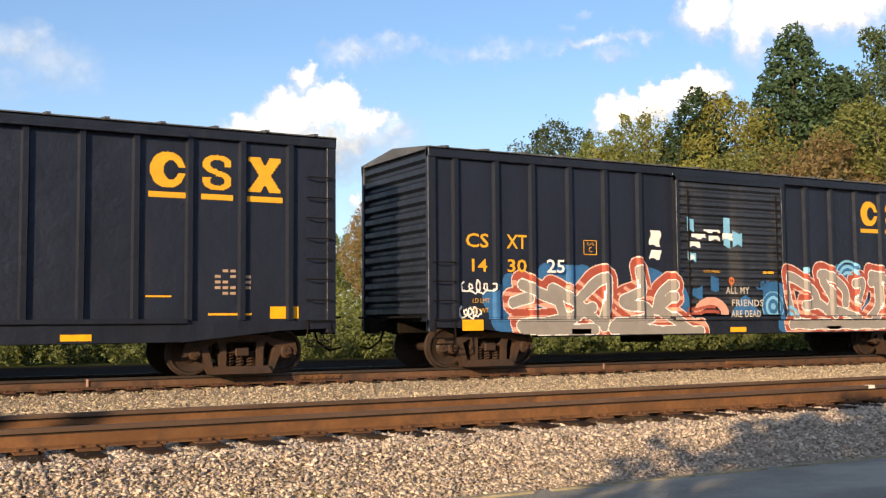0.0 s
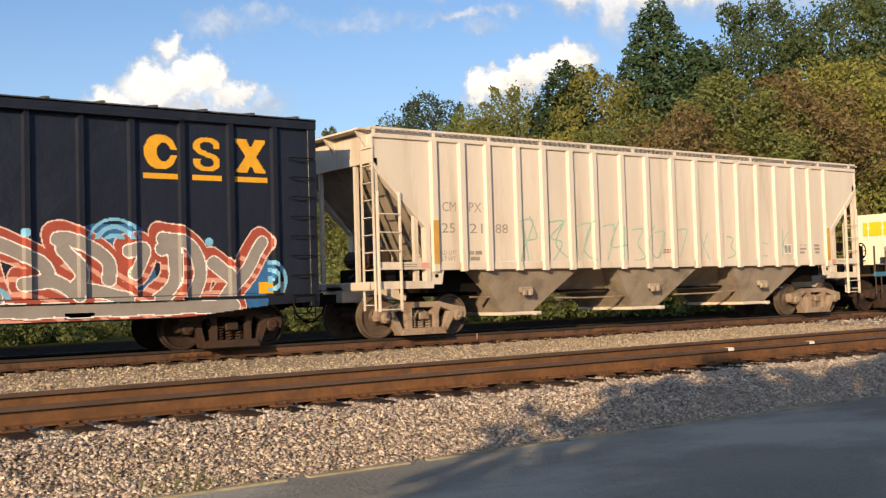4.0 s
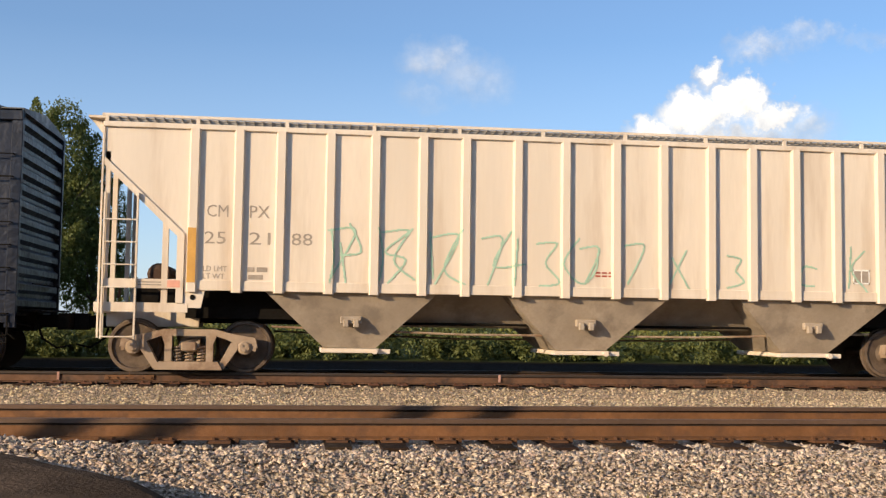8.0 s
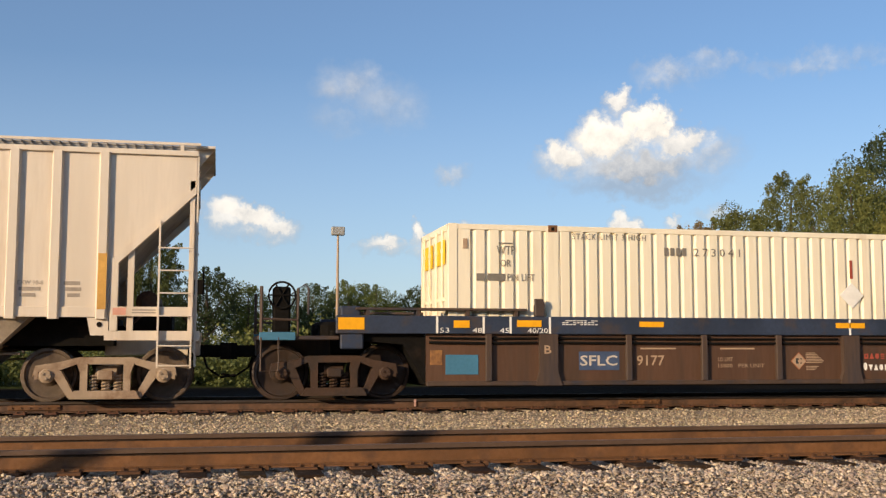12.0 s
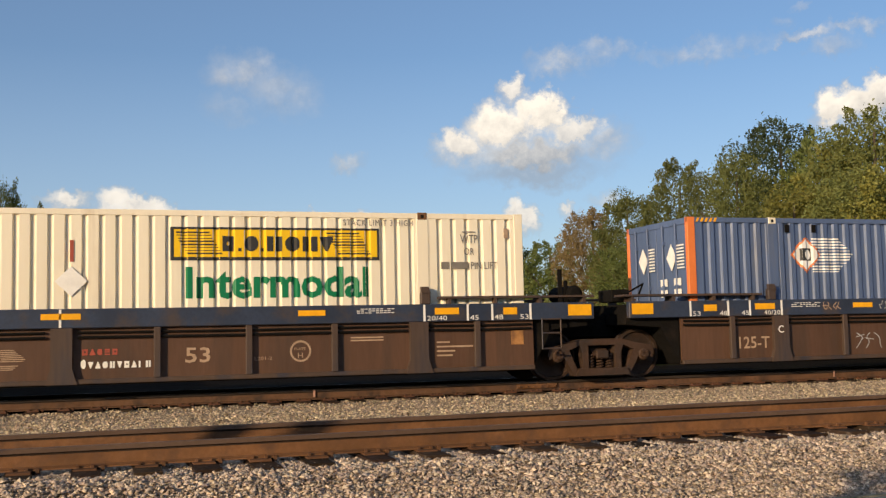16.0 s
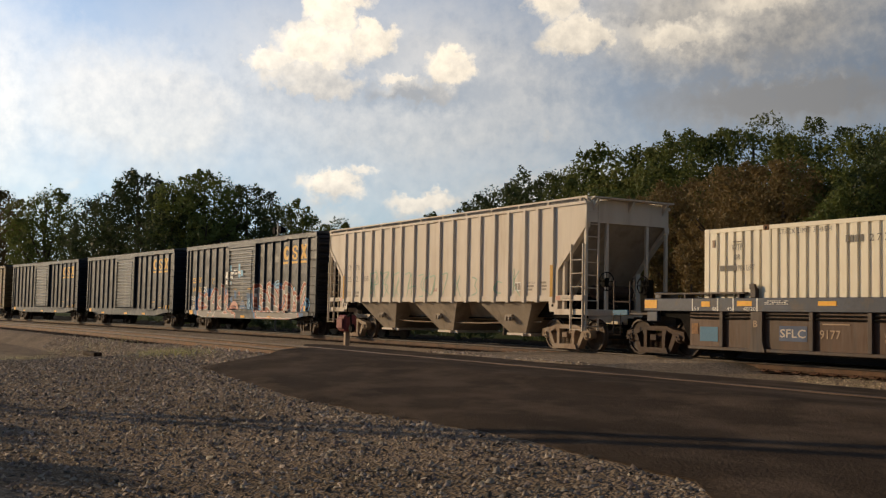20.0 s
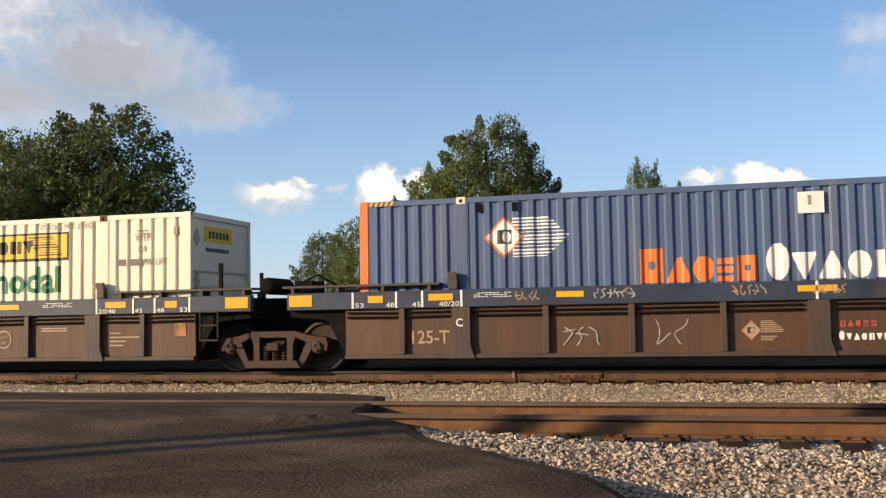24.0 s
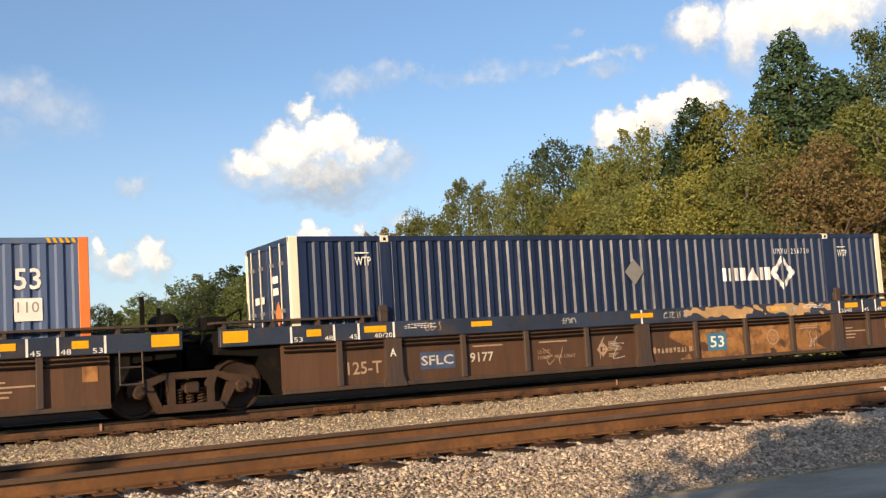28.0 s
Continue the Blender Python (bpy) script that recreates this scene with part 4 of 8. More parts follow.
BOX_POSTS = (-7.38, -6.42, -5.53, -4.58, -3.63, -2.68, 2.52, 3.42, 4.32, 5.25, 6.21, 7.12)


def box_depth(x):
    """Depth of a boxcar's side under paint."""
    if -1.78 < x < 1.70:
        return -1.665
    for p in BOX_POSTS:
        if abs(x - p) <= 0.08:
            return float(np.interp(abs(x - p), [0.046, 0.076], [-1.587, -1.502]))
    return -1.50 if abs(x) < 7.86 else -1.55


def brand_marks(parent, y):
    """The owner's three big yellow initials as plain shapes, each over a bar."""
    for i, (x0, x1) in enumerate(((4.55, 5.17), (5.48, 6.02), (6.32, 6.96))):
        w = x1 - x0
        cx, cz = (x0 + x1) / 2, 3.63
        if i == 0:
            f = lambda X, Z: oval(X, Z, cx, cz, w / 2, 0.32) & ~oval(X, Z, cx + 0.06, cz, w / 4.6, 0.17) & ~((X > cx + 0.1) & (np.abs(Z - cz) < 0.06))
        elif i == 1:
            ring = lambda X, Z, c: oval(X, Z, cx, c, w / 2, 0.175) & ~oval(X, Z, cx, c, w / 2 - 0.13, 0.085)
            f = lambda X, Z: (ring(X, Z, cz + 0.145) & ~((X > cx) & (Z < cz + 0.11) & (Z > cz + 0.03))) & ~((X > cx + 0.02) & (Z < cz + 0.10)) | (ring(X, Z, cz - 0.145) & ~((X < cx - 0.02) & (Z > cz - 0.10)))
        else:
            f = lambda X, Z: ((np.abs(np.abs(X - cx) - np.abs(Z - cz) * 0.66) < 0.115) | ((np.abs(np.abs(Z - cz) - 0.285) < 0.035) & (np.abs(np.abs(X - cx) - 0.2) < 0.12))) & (np.abs(Z - cz) < 0.32) & (np.abs(X - cx) < w / 2)
        draped("owner_mark", f, x0, x1, 3.28, 3.98, lambda x: y, M_YELLOW, parent, 0.02)
        bm = bmesh.new()
        box(bm, x0 - 0.02, x1 + 0.02, y - 0.006, y - 0.001, 3.14, 3.24)
        part("underline_bar", bm, M_YELLOW, parent)


def boxcar(x0, paint, label, numbers=(), graffiti=False, marks=True):
    car = thing("boxcar", label, "freight car", "train cars")
    H = 8.02
    bm = bmesh.new()
    box(bm, -H + 0.12, H - 0.12, -1.50, 1.50, 0.98, 4.36)
    part("body", bm, M_CAR_PANEL if paint is M_CAR_BLUE else paint, car)
    for s in (-1, 1):
        # pressed end with horizontal ribs
        bm = bmesh.new()
        prof = [(H - 0.14, 0.95)]
        for k in range(12):
            z = 1.05 + k * 0.28
            prof += [(H - 0.10, z), (H - 0.02, z + 0.06), (H - 0.02, z + 0.16), (H - 0.10, z + 0.22)]
        prof += [(H - 0.10, 4.42), (H - 0.14, 4.42)]
        prism(bm, [(s * a, b) for a, b in prof], -1.50, 1.50)
        part("end_panel", bm, paint, car, "ribbed dark end panel")
        for sy in (-1, 1):
            bm = bmesh.new()
            box(bm, min(s * (H - 0.18), s * H), max(s * (H - 0.18), s * H), min(sy * 1.46, sy * 1.57), max(sy * 1.46, sy * 1.57), 0.75, 4.40, 0.01)
            part("corner_post", bm, paint, car)
        coupler(car, s * (H - 0.05), s)
        truck(car, s * 6.35, 0.42, 1.73, M_TRUCK_RUST, "box_truck")
        rung = shared("rung|box", lambda b: ladder(b, -0.23, 0.23, -1.56, [0.0]), M_BLACK)
        for z in [0.62, 0.98, 1.36, 1.74, 2.12] if s < 0 else [0.62, 0.98, 1.36, 1.74, 2.12, 2.5, 2.88, 3.26, 3.64]:
            part("grab_iron", rung, None, car, at=pose(s * (H - 0.35), 0, z))
        bm = bmesh.new()
        for x in (s * (H - 0.12), s * (H - 0.58)):
            tube(bm, [(x, -1.60, 0.95), (x, -1.62, 0.5)], 0.014, 5)
        tube(bm, [(s * (H - 0.12), -1.62, 0.5), (s * (H - 0.58), -1.62, 0.5)], 0.016, 5)
        part("stirrup_step", bm, M_BLACK, car, "black round-bar step")
        bm = bmesh.new()
        box(bm, *sorted((s * (H - 0.06), s * (H + 0.30))), -1.1, 1.1, 1.02, 1.06)
        tube(bm, [(s * (H + 0.12), -1.0, 1.5), (s * (H + 0.12), 1.0, 1.5)], 0.014, 5)
        part("crossover_step", bm, M_BLACK, car)
    post = shared("side_post", lambda b: prism(b, [(-0.075, 0), (-0.045, -0.085), (0.045, -0.085), (0.075, 0)], 1.0, 4.22, "z"), paint) if paint is M_CAR_BLUE else shared("side_post|olive", lambda b: prism(b, [(-0.075, 0), (-0.045, -0.085), (0.045, -0.085), (0.075, 0)], 1.0, 4.22, "z"), paint)
    for p in BOX_POSTS:
        part("side_post", post, None, car, at=pose(p, -1.50, 0))
        part("side_post", post, None, car, at=pose(p, 1.50, 0, 0, 0, 180))
    for sy in (-1, 1):
        bm = bmesh.new()
        prism(bm, [(-H, 0.98), (H, 0.98), (H, 0.84), (6.9, 0.80), (5.2, 0.62), (-5.2, 0.62), (-6.9, 0.80), (-H, 0.84)], sy * 1.49, sy * 1.585)
        part("side_sill", bm, paint, car)
        bm = bmesh.new()
        box(bm, -H, H, min(sy * 1.48, sy * 1.60), max(sy * 1.48, sy * 1.60), 4.22, 4.42, 0.012)
        part("top_chord", bm, paint, car)
        # sliding door: pressed ridges, frame, tracks, lock bars
        bm = bmesh.new()
        prof = [(-1.52, 1.02)]
        for k in range(15):
            z = 1.06 + k * 0.205
            prof += [(-1.60, z), (-1.66, z + 0.05), (-1.66, z + 0.12), (-1.60, z + 0.17)]
        prof += [(-1.60, 4.18), (-1.52, 4.18)]
        prism(bm, [(a * (1 if sy < 0 else -1), b) for a, b in prof], -1.62, 1.55, "x")
        door = part("door", bm, M_DOOR if paint is M_CAR_BLUE else paint, car, "ribbed sliding door")
        bm = bmesh.new()
        for a in (-1.72, 1.57):
            box(bm, a, a + 0.11, *sorted((sy * 1.5, sy * 1.67)), 1.0, 4.2, 0.01)
        box(bm, -1.72, 1.68, *sorted((sy * 1.58, sy * 1.68)), 4.10, 4.2)
        part("door_frame", bm, paint, door)
        bm = bmesh.new()
        box(bm, -1.8, 5.2, *sorted((sy * 1.50, sy * 1.66)), 0.94, 1.02, 0.008)
        box(bm, -1.8, 5.2, *sorted((sy * 1.56, sy * 1.66)), 4.20, 4.27, 0.008)
        part("door_track", bm, paint, car)
        for a in (-1.40, 1.36):
            bm = bmesh.new()
            tube(bm, [(a, sy * 1.70, 1.1), (a, sy * 1.70, 3.9)], 0.018, 6)
            part("lock_bar", bm, M_BLACK, door)
    bm = bmesh.new()
    prism(bm, [(-1.60, 4.38), (-1.60, 4.43), (0, 4.60), (1.60, 4.43), (1.60, 4.38)], -H, H, "x")
    roof = part("roof", bm, M_ROOF, car, "weathered galvanised steel roof")
    rib = shared("roof_rib", lambda b: prism(b, [(-1.62, 4.42), (-1.62, 4.46), (0, 4.64), (1.62, 4.46), (1.62, 4.42)], -0.04, 0.04, "x"), M_ROOF)
    for k in range(17):
        part("roof_rib", rib, None, roof, at=pose(-7.6 + k * 0.95, 0, 0))
    bm = bmesh.new()
    box(bm, -H, H, -0.3, 0.3, 0.72, 1.0)
    for x in (-3.6, -1.2, 1.2, 3.6):
        box(bm, x - 0.08, x + 0.08, -1.45, 1.45, 0.74, 0.98)
    box(bm, -2.4, -1.5, -0.9, -0.4, 0.45, 0.75, 0.03)
    tube(bm, [(-5.0, -0.7, 0.62), (5.0, -0.7, 0.62)], 0.03, 6)
    part("underframe", bm, M_BLACK, car)
    y = -1.505
    if marks:
        brand_marks(car, y)
    # yellow safety panels, stencils
    for a, b, z0, z1, yy in ((-7.27, -6.78, 0.76, 0.98, -1.592), (6.75, 7.3, 1.02, 1.24, y - 0.006), (-4.6, -4.1, 0.66, 0.77, -1.594), (-0.1, 0.4, 0.66, 0.77, -1.594), (3.1, 3.6, 0.66, 0.77, -1.594)):
        bm = bmesh.new()
        box(bm, a, b, yy, yy + 0.005, z0, z1)
        part("safety_panel", bm, M_SAFETY, car, "yellow reflective panel")
    if numbers:
        lettering("CS", -7.13, 2.44, 0.29, 0.54, M_YELLOW, car, y - 0.004)
        lettering("XT", -6.16, 2.44, 0.29, 0.50, M_YELLOW, car, y - 0.004)
        lettering(numbers[0], -6.99, 1.95, 0.26, 0.36, M_YELLOW, car, y - 0.004)
        lettering(numbers[1], -6.14, 1.95, 0.27, 0.47, M_YELLOW, car, y - 0.004)
        lettering(numbers[2], -5.22, 1.95, 0.28, 0.46, M_WHITE, car, -1.593)
        lettering("LD LMT", -6.98, 1.32, 0.09, 0.40, M_YELLOW, car, y - 0.004)
        lettering("LT WT", -6.95, 1.12, 0.09, 0.34, M_YELLOW, car, y - 0.004)
        lettering("PLATE", -4.10, 2.56, 0.06, 0.18, M_YELLOW, car, y - 0.004)
        lettering("C", -4.06, 2.42, 0.11, 0.09, M_YELLOW, car, y - 0.004)
        bm = bmesh.new()
        for a, b, c, d in ((-4.2, -3.85, 2.36, 2.375), (-4.2, -3.85, 2.66, 2.675), (-4.2, -4.185, 2.36, 2.675), (-3.865, -3.85, 2.36, 2.675)):
            box(bm, a, b, y - 0.005, y - 0.001, c, d)
        part("stencil_frame", bm, M_YELLOW, car)
    else:
        bars([(5.72 + 0.14 * k, 5.72 + 0.14 * k + 0.10, 1.45 + 0.1 * j, 0.05) for j in range(5) for k in range(5) if (j * 5 + k) % 4], M_STENCIL, car, y - 0.003)
        bars([(5.6, 6.4, 1.08, 0.04), (4.5, 4.95, 1.40, 0.03)], M_YELLOW, car, y - 0.003)
    if graffiti:
        paint_graffiti(car)
    CARS.append((car, x0, 6.35))
    return car


# centre lines of the two sprayed pieces, (along the car, height)
LEFT_PIECE = [[(-5.77, 1.69), (-5.31, 1.52), (-4.9, 1.37)], [(-6.01, 1.34), (-5.67, 1.41)], [(-5.86, 0.85), (-5.32, 0.9), (-4.88, 0.95), (-4.36, 1.09), (-3.98, 1.22)], [(-4.92, 1.52), (-4.77, 1.08)], [(-4.38, 1.36), (-3.81, 1.81), (-3.55, 1.81), (-3.61, 1.26), (-3.75, 0.83)],
              [(-5.03, 1.61), (-4.53, 1.39), (-3.89, 0.94)], [(-4.3, 1.22), (-4.71, 0.92), (-5.07, 0.75)]]
LEFT_PIECE += [[(-2.62, 1.58), (-3.16, 1.34), (-2.5, 1.21), (-2.48, 0.99), (-3.34, 0.87), (-3.5, 0.77)], [(-5.81, 0.78), (-4.01, 0.75)], [(-3.41, 0.75), (-1.0, 0.67)], [(-1.80, 1.72), (-2.11, 1.52), (-2.2, 1.18)], [(-2.2, 1.2), (-1.82, 1.45)], [(-2.2, 1.24), (-1.83, 1.0), (-1.28, 0.69)], [(-2.69, 2.04), (-2.61, 1.64)]]
RIGHT_PIECE = [[(1.80, 1.99), (2.02, 1.96), (2.69, 1.67), (2.86, 1.46)], [(1.78, 1.93), (1.86, 1.47), (2.01, 1.06)], [(2.46, 1.29), (2.96, 1.3), (3.32, 1.09)], [(3.01, 2.03), (3.28, 2.03), (3.84, 1.69), (3.9, 1.33)], [(3.1, 1.87), (3.44, 1.45), (3.25, 1.15)], [(3.52, 1.15), (4.18, 1.01)]]
RIGHT_PIECE += [[(4.26, 1.84), (4.54, 1.84), (4.35, 1.44)], [(4.86, 1.88), (5.07, 1.88), (5.08, 1.31), (4.78, 0.96)], [(4.87, 2.07), (5.39, 1.92), (5.59, 1.43), (5.4, 0.99)], [(6.83, 1.98), (6.48, 1.45), (6.04, 0.93), (5.86, 0.68)], [(5.83, 1.62), (6.26, 1.26)], [(1.9, 0.83), (3.84, 0.81)], [(3.84, 0.81), (6.19, 0.81)]]


def smooth_line(pts, n=6):
    """A drawn line through points, rounded between them."""
    out = []
    for i in range(len(pts) - 1):
        p = [pts[max(0, min(len(pts) - 1, i + k))] for k in (-1, 0, 1, 2)]
        for k in range(n):
            u = k / n
            out.append(tuple(0.5 * (2 * p[1][c] + (p[2][c] - p[0][c]) * u + (2 * p[0][c] - 5 * p[1][c] + 4 * p[2][c] - p[3][c]) * u * u + (3 * p[1][c] - p[0][c] - 3 * p[2][c] + p[3][c]) * u ** 3) for c in (0, 1)))
    return out + [pts[-1]]


def loops(x, z, width, height, turns, seed):
    """A cursive scrawl of loops running to the right."""
    rng = random.Random(seed)
    pts, ph = [], rng.uniform(0, 6)
    n = turns * 9
    for i in range(n + 1):
        u = i / n
        a = 2 * math.pi * turns * u + ph
        pts.append((x + width * u + height * 0.32 * math.cos(a), z + height * (0.42 + 0.16 * math.sin(turns * 2.3 * u + seed)) * math.sin(a + 0.4 * math.sin(3.1 * a + seed))))
    return pts


def paint_graffiti(car):
    floor_line = lambda X: np.interp(X, [-7, -5.3, 5.3, 7], [0.80, 0.63, 0.63, 0.80])
    for lines, x0, x1, blobs in ((LEFT_PIECE, -6.9, -0.6, ((-5.7, 1.3, 0.95, 0.6), (-4.6, 1.75, 0.7, 0.45), (-2.3, 1.6, 0.7, 0.5), (-5.0, 1.9, 0.45, 0.25), (-1.8, 1.3, 0.4, 0.7), (-6.3, 0.95, 0.35, 0.28))),
                                 (RIGHT_PIECE, 1.45, 7.4, ((4.0, 1.95, 0.6, 0.42), (1.9, 0.9, 0.55, 0.35), (6.6, 1.3, 0.45, 0.55), (4.4, 1.4, 0.3, 0.5)))):
        st = [smooth_line(q) for q in lines]

        def any_line(X, Z, w):
            hit = np.zeros(X.shape, bool)
            for q in st:
                hit |= near_line(X, Z, q, w)
            return hit

        def pieces(X, Z):
            """0 bare, 1 cloud of colour, 2 outer line, 3 dark side, 4 light side stripes, 5 inner line, 6 fill."""
            Xw, Zw = X + 0.012 * np.sin(7 * Z + 3 * X), Z + 0.012 * np.sin(8 * X)
            k = np.zeros(X.shape, int)
            for cx, cz, rx, rz in blobs:
                k[((X - cx) / rx) ** 2 + ((Z - cz) / rz) ** 2 < 1 + 0.3 * np.sin(5 * X + 7 * Z)] = 1
            k[any_line(Xw, Zw, 0.262) | any_line(Xw + 0.06, Zw - 0.09, 0.225)] = 2
            side = any_line(Xw, Zw, 0.238) | any_line(Xw + 0.06, Zw - 0.09, 0.20)
            k[side] = 3
            k[side & (np.sin(26 * Z + 6 * np.sin(1.7 * X) + 9 * X) > 0.35) & (Z < 1.65 + 0.2 * np.sin(4 * X))] = 4
            k[any_line(Xw, Zw, 0.135)] = 5
            k[any_line(Xw, Zw, 0.112)] = 6
            k[Z < floor_line(X)] = 0
            return k

        for i, (name, m, lift) in enumerate((("graffiti_background", M_SPRAY_BLUE, 0.004), ("graffiti_outline", M_PINK, 0.006), ("graffiti_side", M_RED, 0.006), ("graffiti_stripes", M_SALMON, 0.006), ("graffiti_line", M_WHITE, 0.007), ("graffiti_fill", M_SPRAY_GREY, 0.006))):
            spans = [(x0, x1, 1.03, 2.45, box_depth), (x0, x1, 0.62, 0.935, lambda x: -1.588)]
            spans += [(x0, -1.82, 0.935, 0.975, lambda x: -1.588), (x0, -1.82, 0.985, 1.03, box_depth), (-1.8, x1, 0.942, 1.014, lambda x: -1.662)] if x0 < 0 else [(x0, 5.2, 0.942, 1.014, lambda x: -1.662), (5.22, x1, 0.985, 1.03, box_depth)]
            for xa, xb, z0, z1, depth in spans:
                ob = draped(name, lambda X, Z: pieces(X, Z) == i + 1, xa, xb, z0, z1, depth, m, car, 0.018, lift)
                if ob:
                    tagged(ob, "sprayed paint layer", kind="stuff")
    # ringed blue discs
    for cx, cz, r in ((4.0, 1.92, 0.50), (2.49, 2.14, 0.13), (5.76, 2.0, 0.14), (6.98, 1.28, 0.40), (1.9, 0.9, 0.42)):
        f = lambda X, Z: (np.hypot(X - cx, Z - cz) < r) & (np.sin(np.hypot(X - cx, Z - cz) * 42) > -0.2) & ((Z > cz + 0.12) if r > 0.45 else (X > cx - 0.05) | (r < 0.3))
        tagged(draped("graffiti_disc", f, cx - r, cx + r, max(1.03, cz - r), cz + r, box_depth, M_SPRAY_PALE, car, 0.02, 0.012), "pale blue sprayed rings", kind="stuff")
    # pale rollers on the door, white poster scraps, scrawled words
    door = lambda x: -1.668
    for a, b, z0, z1 in ((-1.42, -1.2, 2.93, 3.27), (-0.32, -0.1, 2.63, 3.28), (-0.04, 0.27, 2.64, 3.0), (-1.42, -1.15, 2.28, 2.5), (-0.75, -0.5, 1.62, 1.95), (-1.3, -1.0, 1.45, 1.7)):
        draped("graffiti_roller", lambda X, Z: (Z < z1 - 0.05 * np.sin(9 * X)) & (Z > z0 + 0.04 * np.sin(13 * X)), a, b, z0 - 0.05, z1 + 0.05, door, M_SPRAY_PALE if z0 > 2 else M_SPRAY_BLUE, car)
    for a, b, z0, z1 in ((-1.40, -1.02, 2.60, 2.72), (-0.93, -0.42, 2.95, 3.02), (-1.30, -0.85, 2.80, 2.90), (-0.78, -0.43, 2.77, 2.88), (-0.36, -0.02, 2.80, 2.94), (-1.40, -1.2, 2.30, 2.42)):
        draped("paper_scrap", lambda X, Z: (Z > z0 + 0.03 * np.sin(19 * X)) & (X < b - 0.05 * np.sin(40 * Z)), a, b, z0 - 0.02, z1, door, M_WHITE, car, 0.02, 0.008)
    for z0, z1 in ((2.59, 2.95), (2.29, 2.53)):
        draped("paper_scrap", lambda X, Z: (Z > z0 + 0.04 * np.sin(13 * X)) & (np.abs(X + 2.22 + 0.03 * np.sin(17 * Z)) < 0.15), -2.42, -2.02, z0, z1, box_depth, M_WHITE, car, 0.02, 0.005)
    draped("graffiti_door_fill", lambda X, Z: (np.sin(2.2 * X + 1) > -0.1) & (Z < 1.25 + 0.25 * np.sin(5 * X)), -1.5, 1.5, 1.06, 1.6, door, M_SPRAY_BLUE, car)
    draped("graffiti_door_arch", lambda X, Z: (np.abs(np.hypot(X + 0.75, (Z - 1.05) * 1.3) - 0.42) < 0.12), -1.3, -0.2, 1.06, 1.55, door, M_SALMON, car, 0.02, 0.008)
    for text, x, z, w in (("ALL MY", -0.30, 1.54, 0.80), ("FRIENDS", -0.12, 1.25, 1.08), ("ARE DEAD", -0.15, 1.0, 1.02)):
        lettering(text, x, z, 0.16, w * 0.92, M_PALE, car, -1.684, "scrawl", spread=0.12)
    lettering("DOOR OPENING", -0.95, 2.02, 0.06, 0.5, M_YELLOW, car, -1.672)
    bars([(0.9, 1.02, 2.02, 0.06), (1.05, 1.25, 2.02, 0.06)], M_YELLOW, car, -1.672)
    for x, z, wd, h, seed in ((-7.2, 1.62, 0.7, 0.26, 3), (-7.25, 1.12, 0.42, 0.22, 8)):
        pts = loops(x, z, wd, h, 4, seed)
        draped("scrawl", lambda X, Z: near_line(X, Z, pts, 0.016), x - 0.15, x + wd + 0.2, z - 0.25, z + 0.3, lambda q: min(box_depth(q), -1.5), M_WHITE, car, 0.014, 0.006)
    draped("graffiti_ring", lambda X, Z: (np.abs(np.hypot(X + 0.12, Z - 1.84) - 0.07) < 0.017) | ((np.abs(X + 0.12) < 0.014) & (np.abs(Z - 1.82) < 0.12)), -0.3, 0.1, 1.66, 1.98, door, M_ORANGE, car, 0.012, 0.018)
    draped("graffiti_tag", lambda X, Z: near_line(X, Z, loops(0.75, 1.72, 0.5, 0.26, 3, 5), 0.022), 0.55, 1.4, 1.5, 1.95, door, M_SPRAY_BLUE, car, 0.014, 0.018)
    draped("graffiti_block", lambda X, Z: (np.abs(Z - 1.62 - 0.04 * np.sin(11 * X)) < 0.20) | (np.hypot(X - 1.25, (Z - 1.22) * 1.2) < 0.42), 0.88, 1.55, 1.06, 1.85, door, M_SPRAY_BLUE, car, 0.02, 0.005)
    draped("graffiti_disc", lambda X, Z: (np.hypot(X - 1.2, Z - 1.25) < 0.36) & (np.sin(np.hypot(X - 1.2, Z - 1.25) * 38) > 0.1), 0.8, 1.55, 1.06, 1.6, door, M_SPRAY_PALE, car, 0.02, 0.009)
    for z0, xa, xb in ((1.06, -1.5, -0.5), (1.16, -1.45, -0.62)):
        draped("graffiti_stripes", lambda X, Z: np.abs(Z - z0 - 0.05 - 0.03 * np.sin(6 * X)) < 0.035, xa, xb, 1.06, z0 + 0.14, door, M_RED, car, 0.018, 0.010)
    # blue fog over the panel beside the numbers
    draped("graffiti_mist", lambda X, Z: (np.sin(4 * X + 2) + np.sin(7 * Z) + np.sin(13 * X + 9 * Z) > 0.9), -6.6, -5.9, 1.03, 1.7, box_depth, M_SPRAY_BLUE, car, 0.03, 0.005)


HOP_RIBS = [-6.94, -6.19, -5.48, -4.63, -3.85, -3.01, -2.25, -1.32, -0.45, 0.48, 1.36, 2.25, 3.04, 3.87, 4.66, 5.52, 6.19, 6.94]


def hop_depth(x):
    for r in HOP_RIBS:
        if abs(x - r) <= 0.1:
            return float(np.interp(abs(x - r), [0.066, 0.096], [-1.625, -1.547]))
    return -1.547


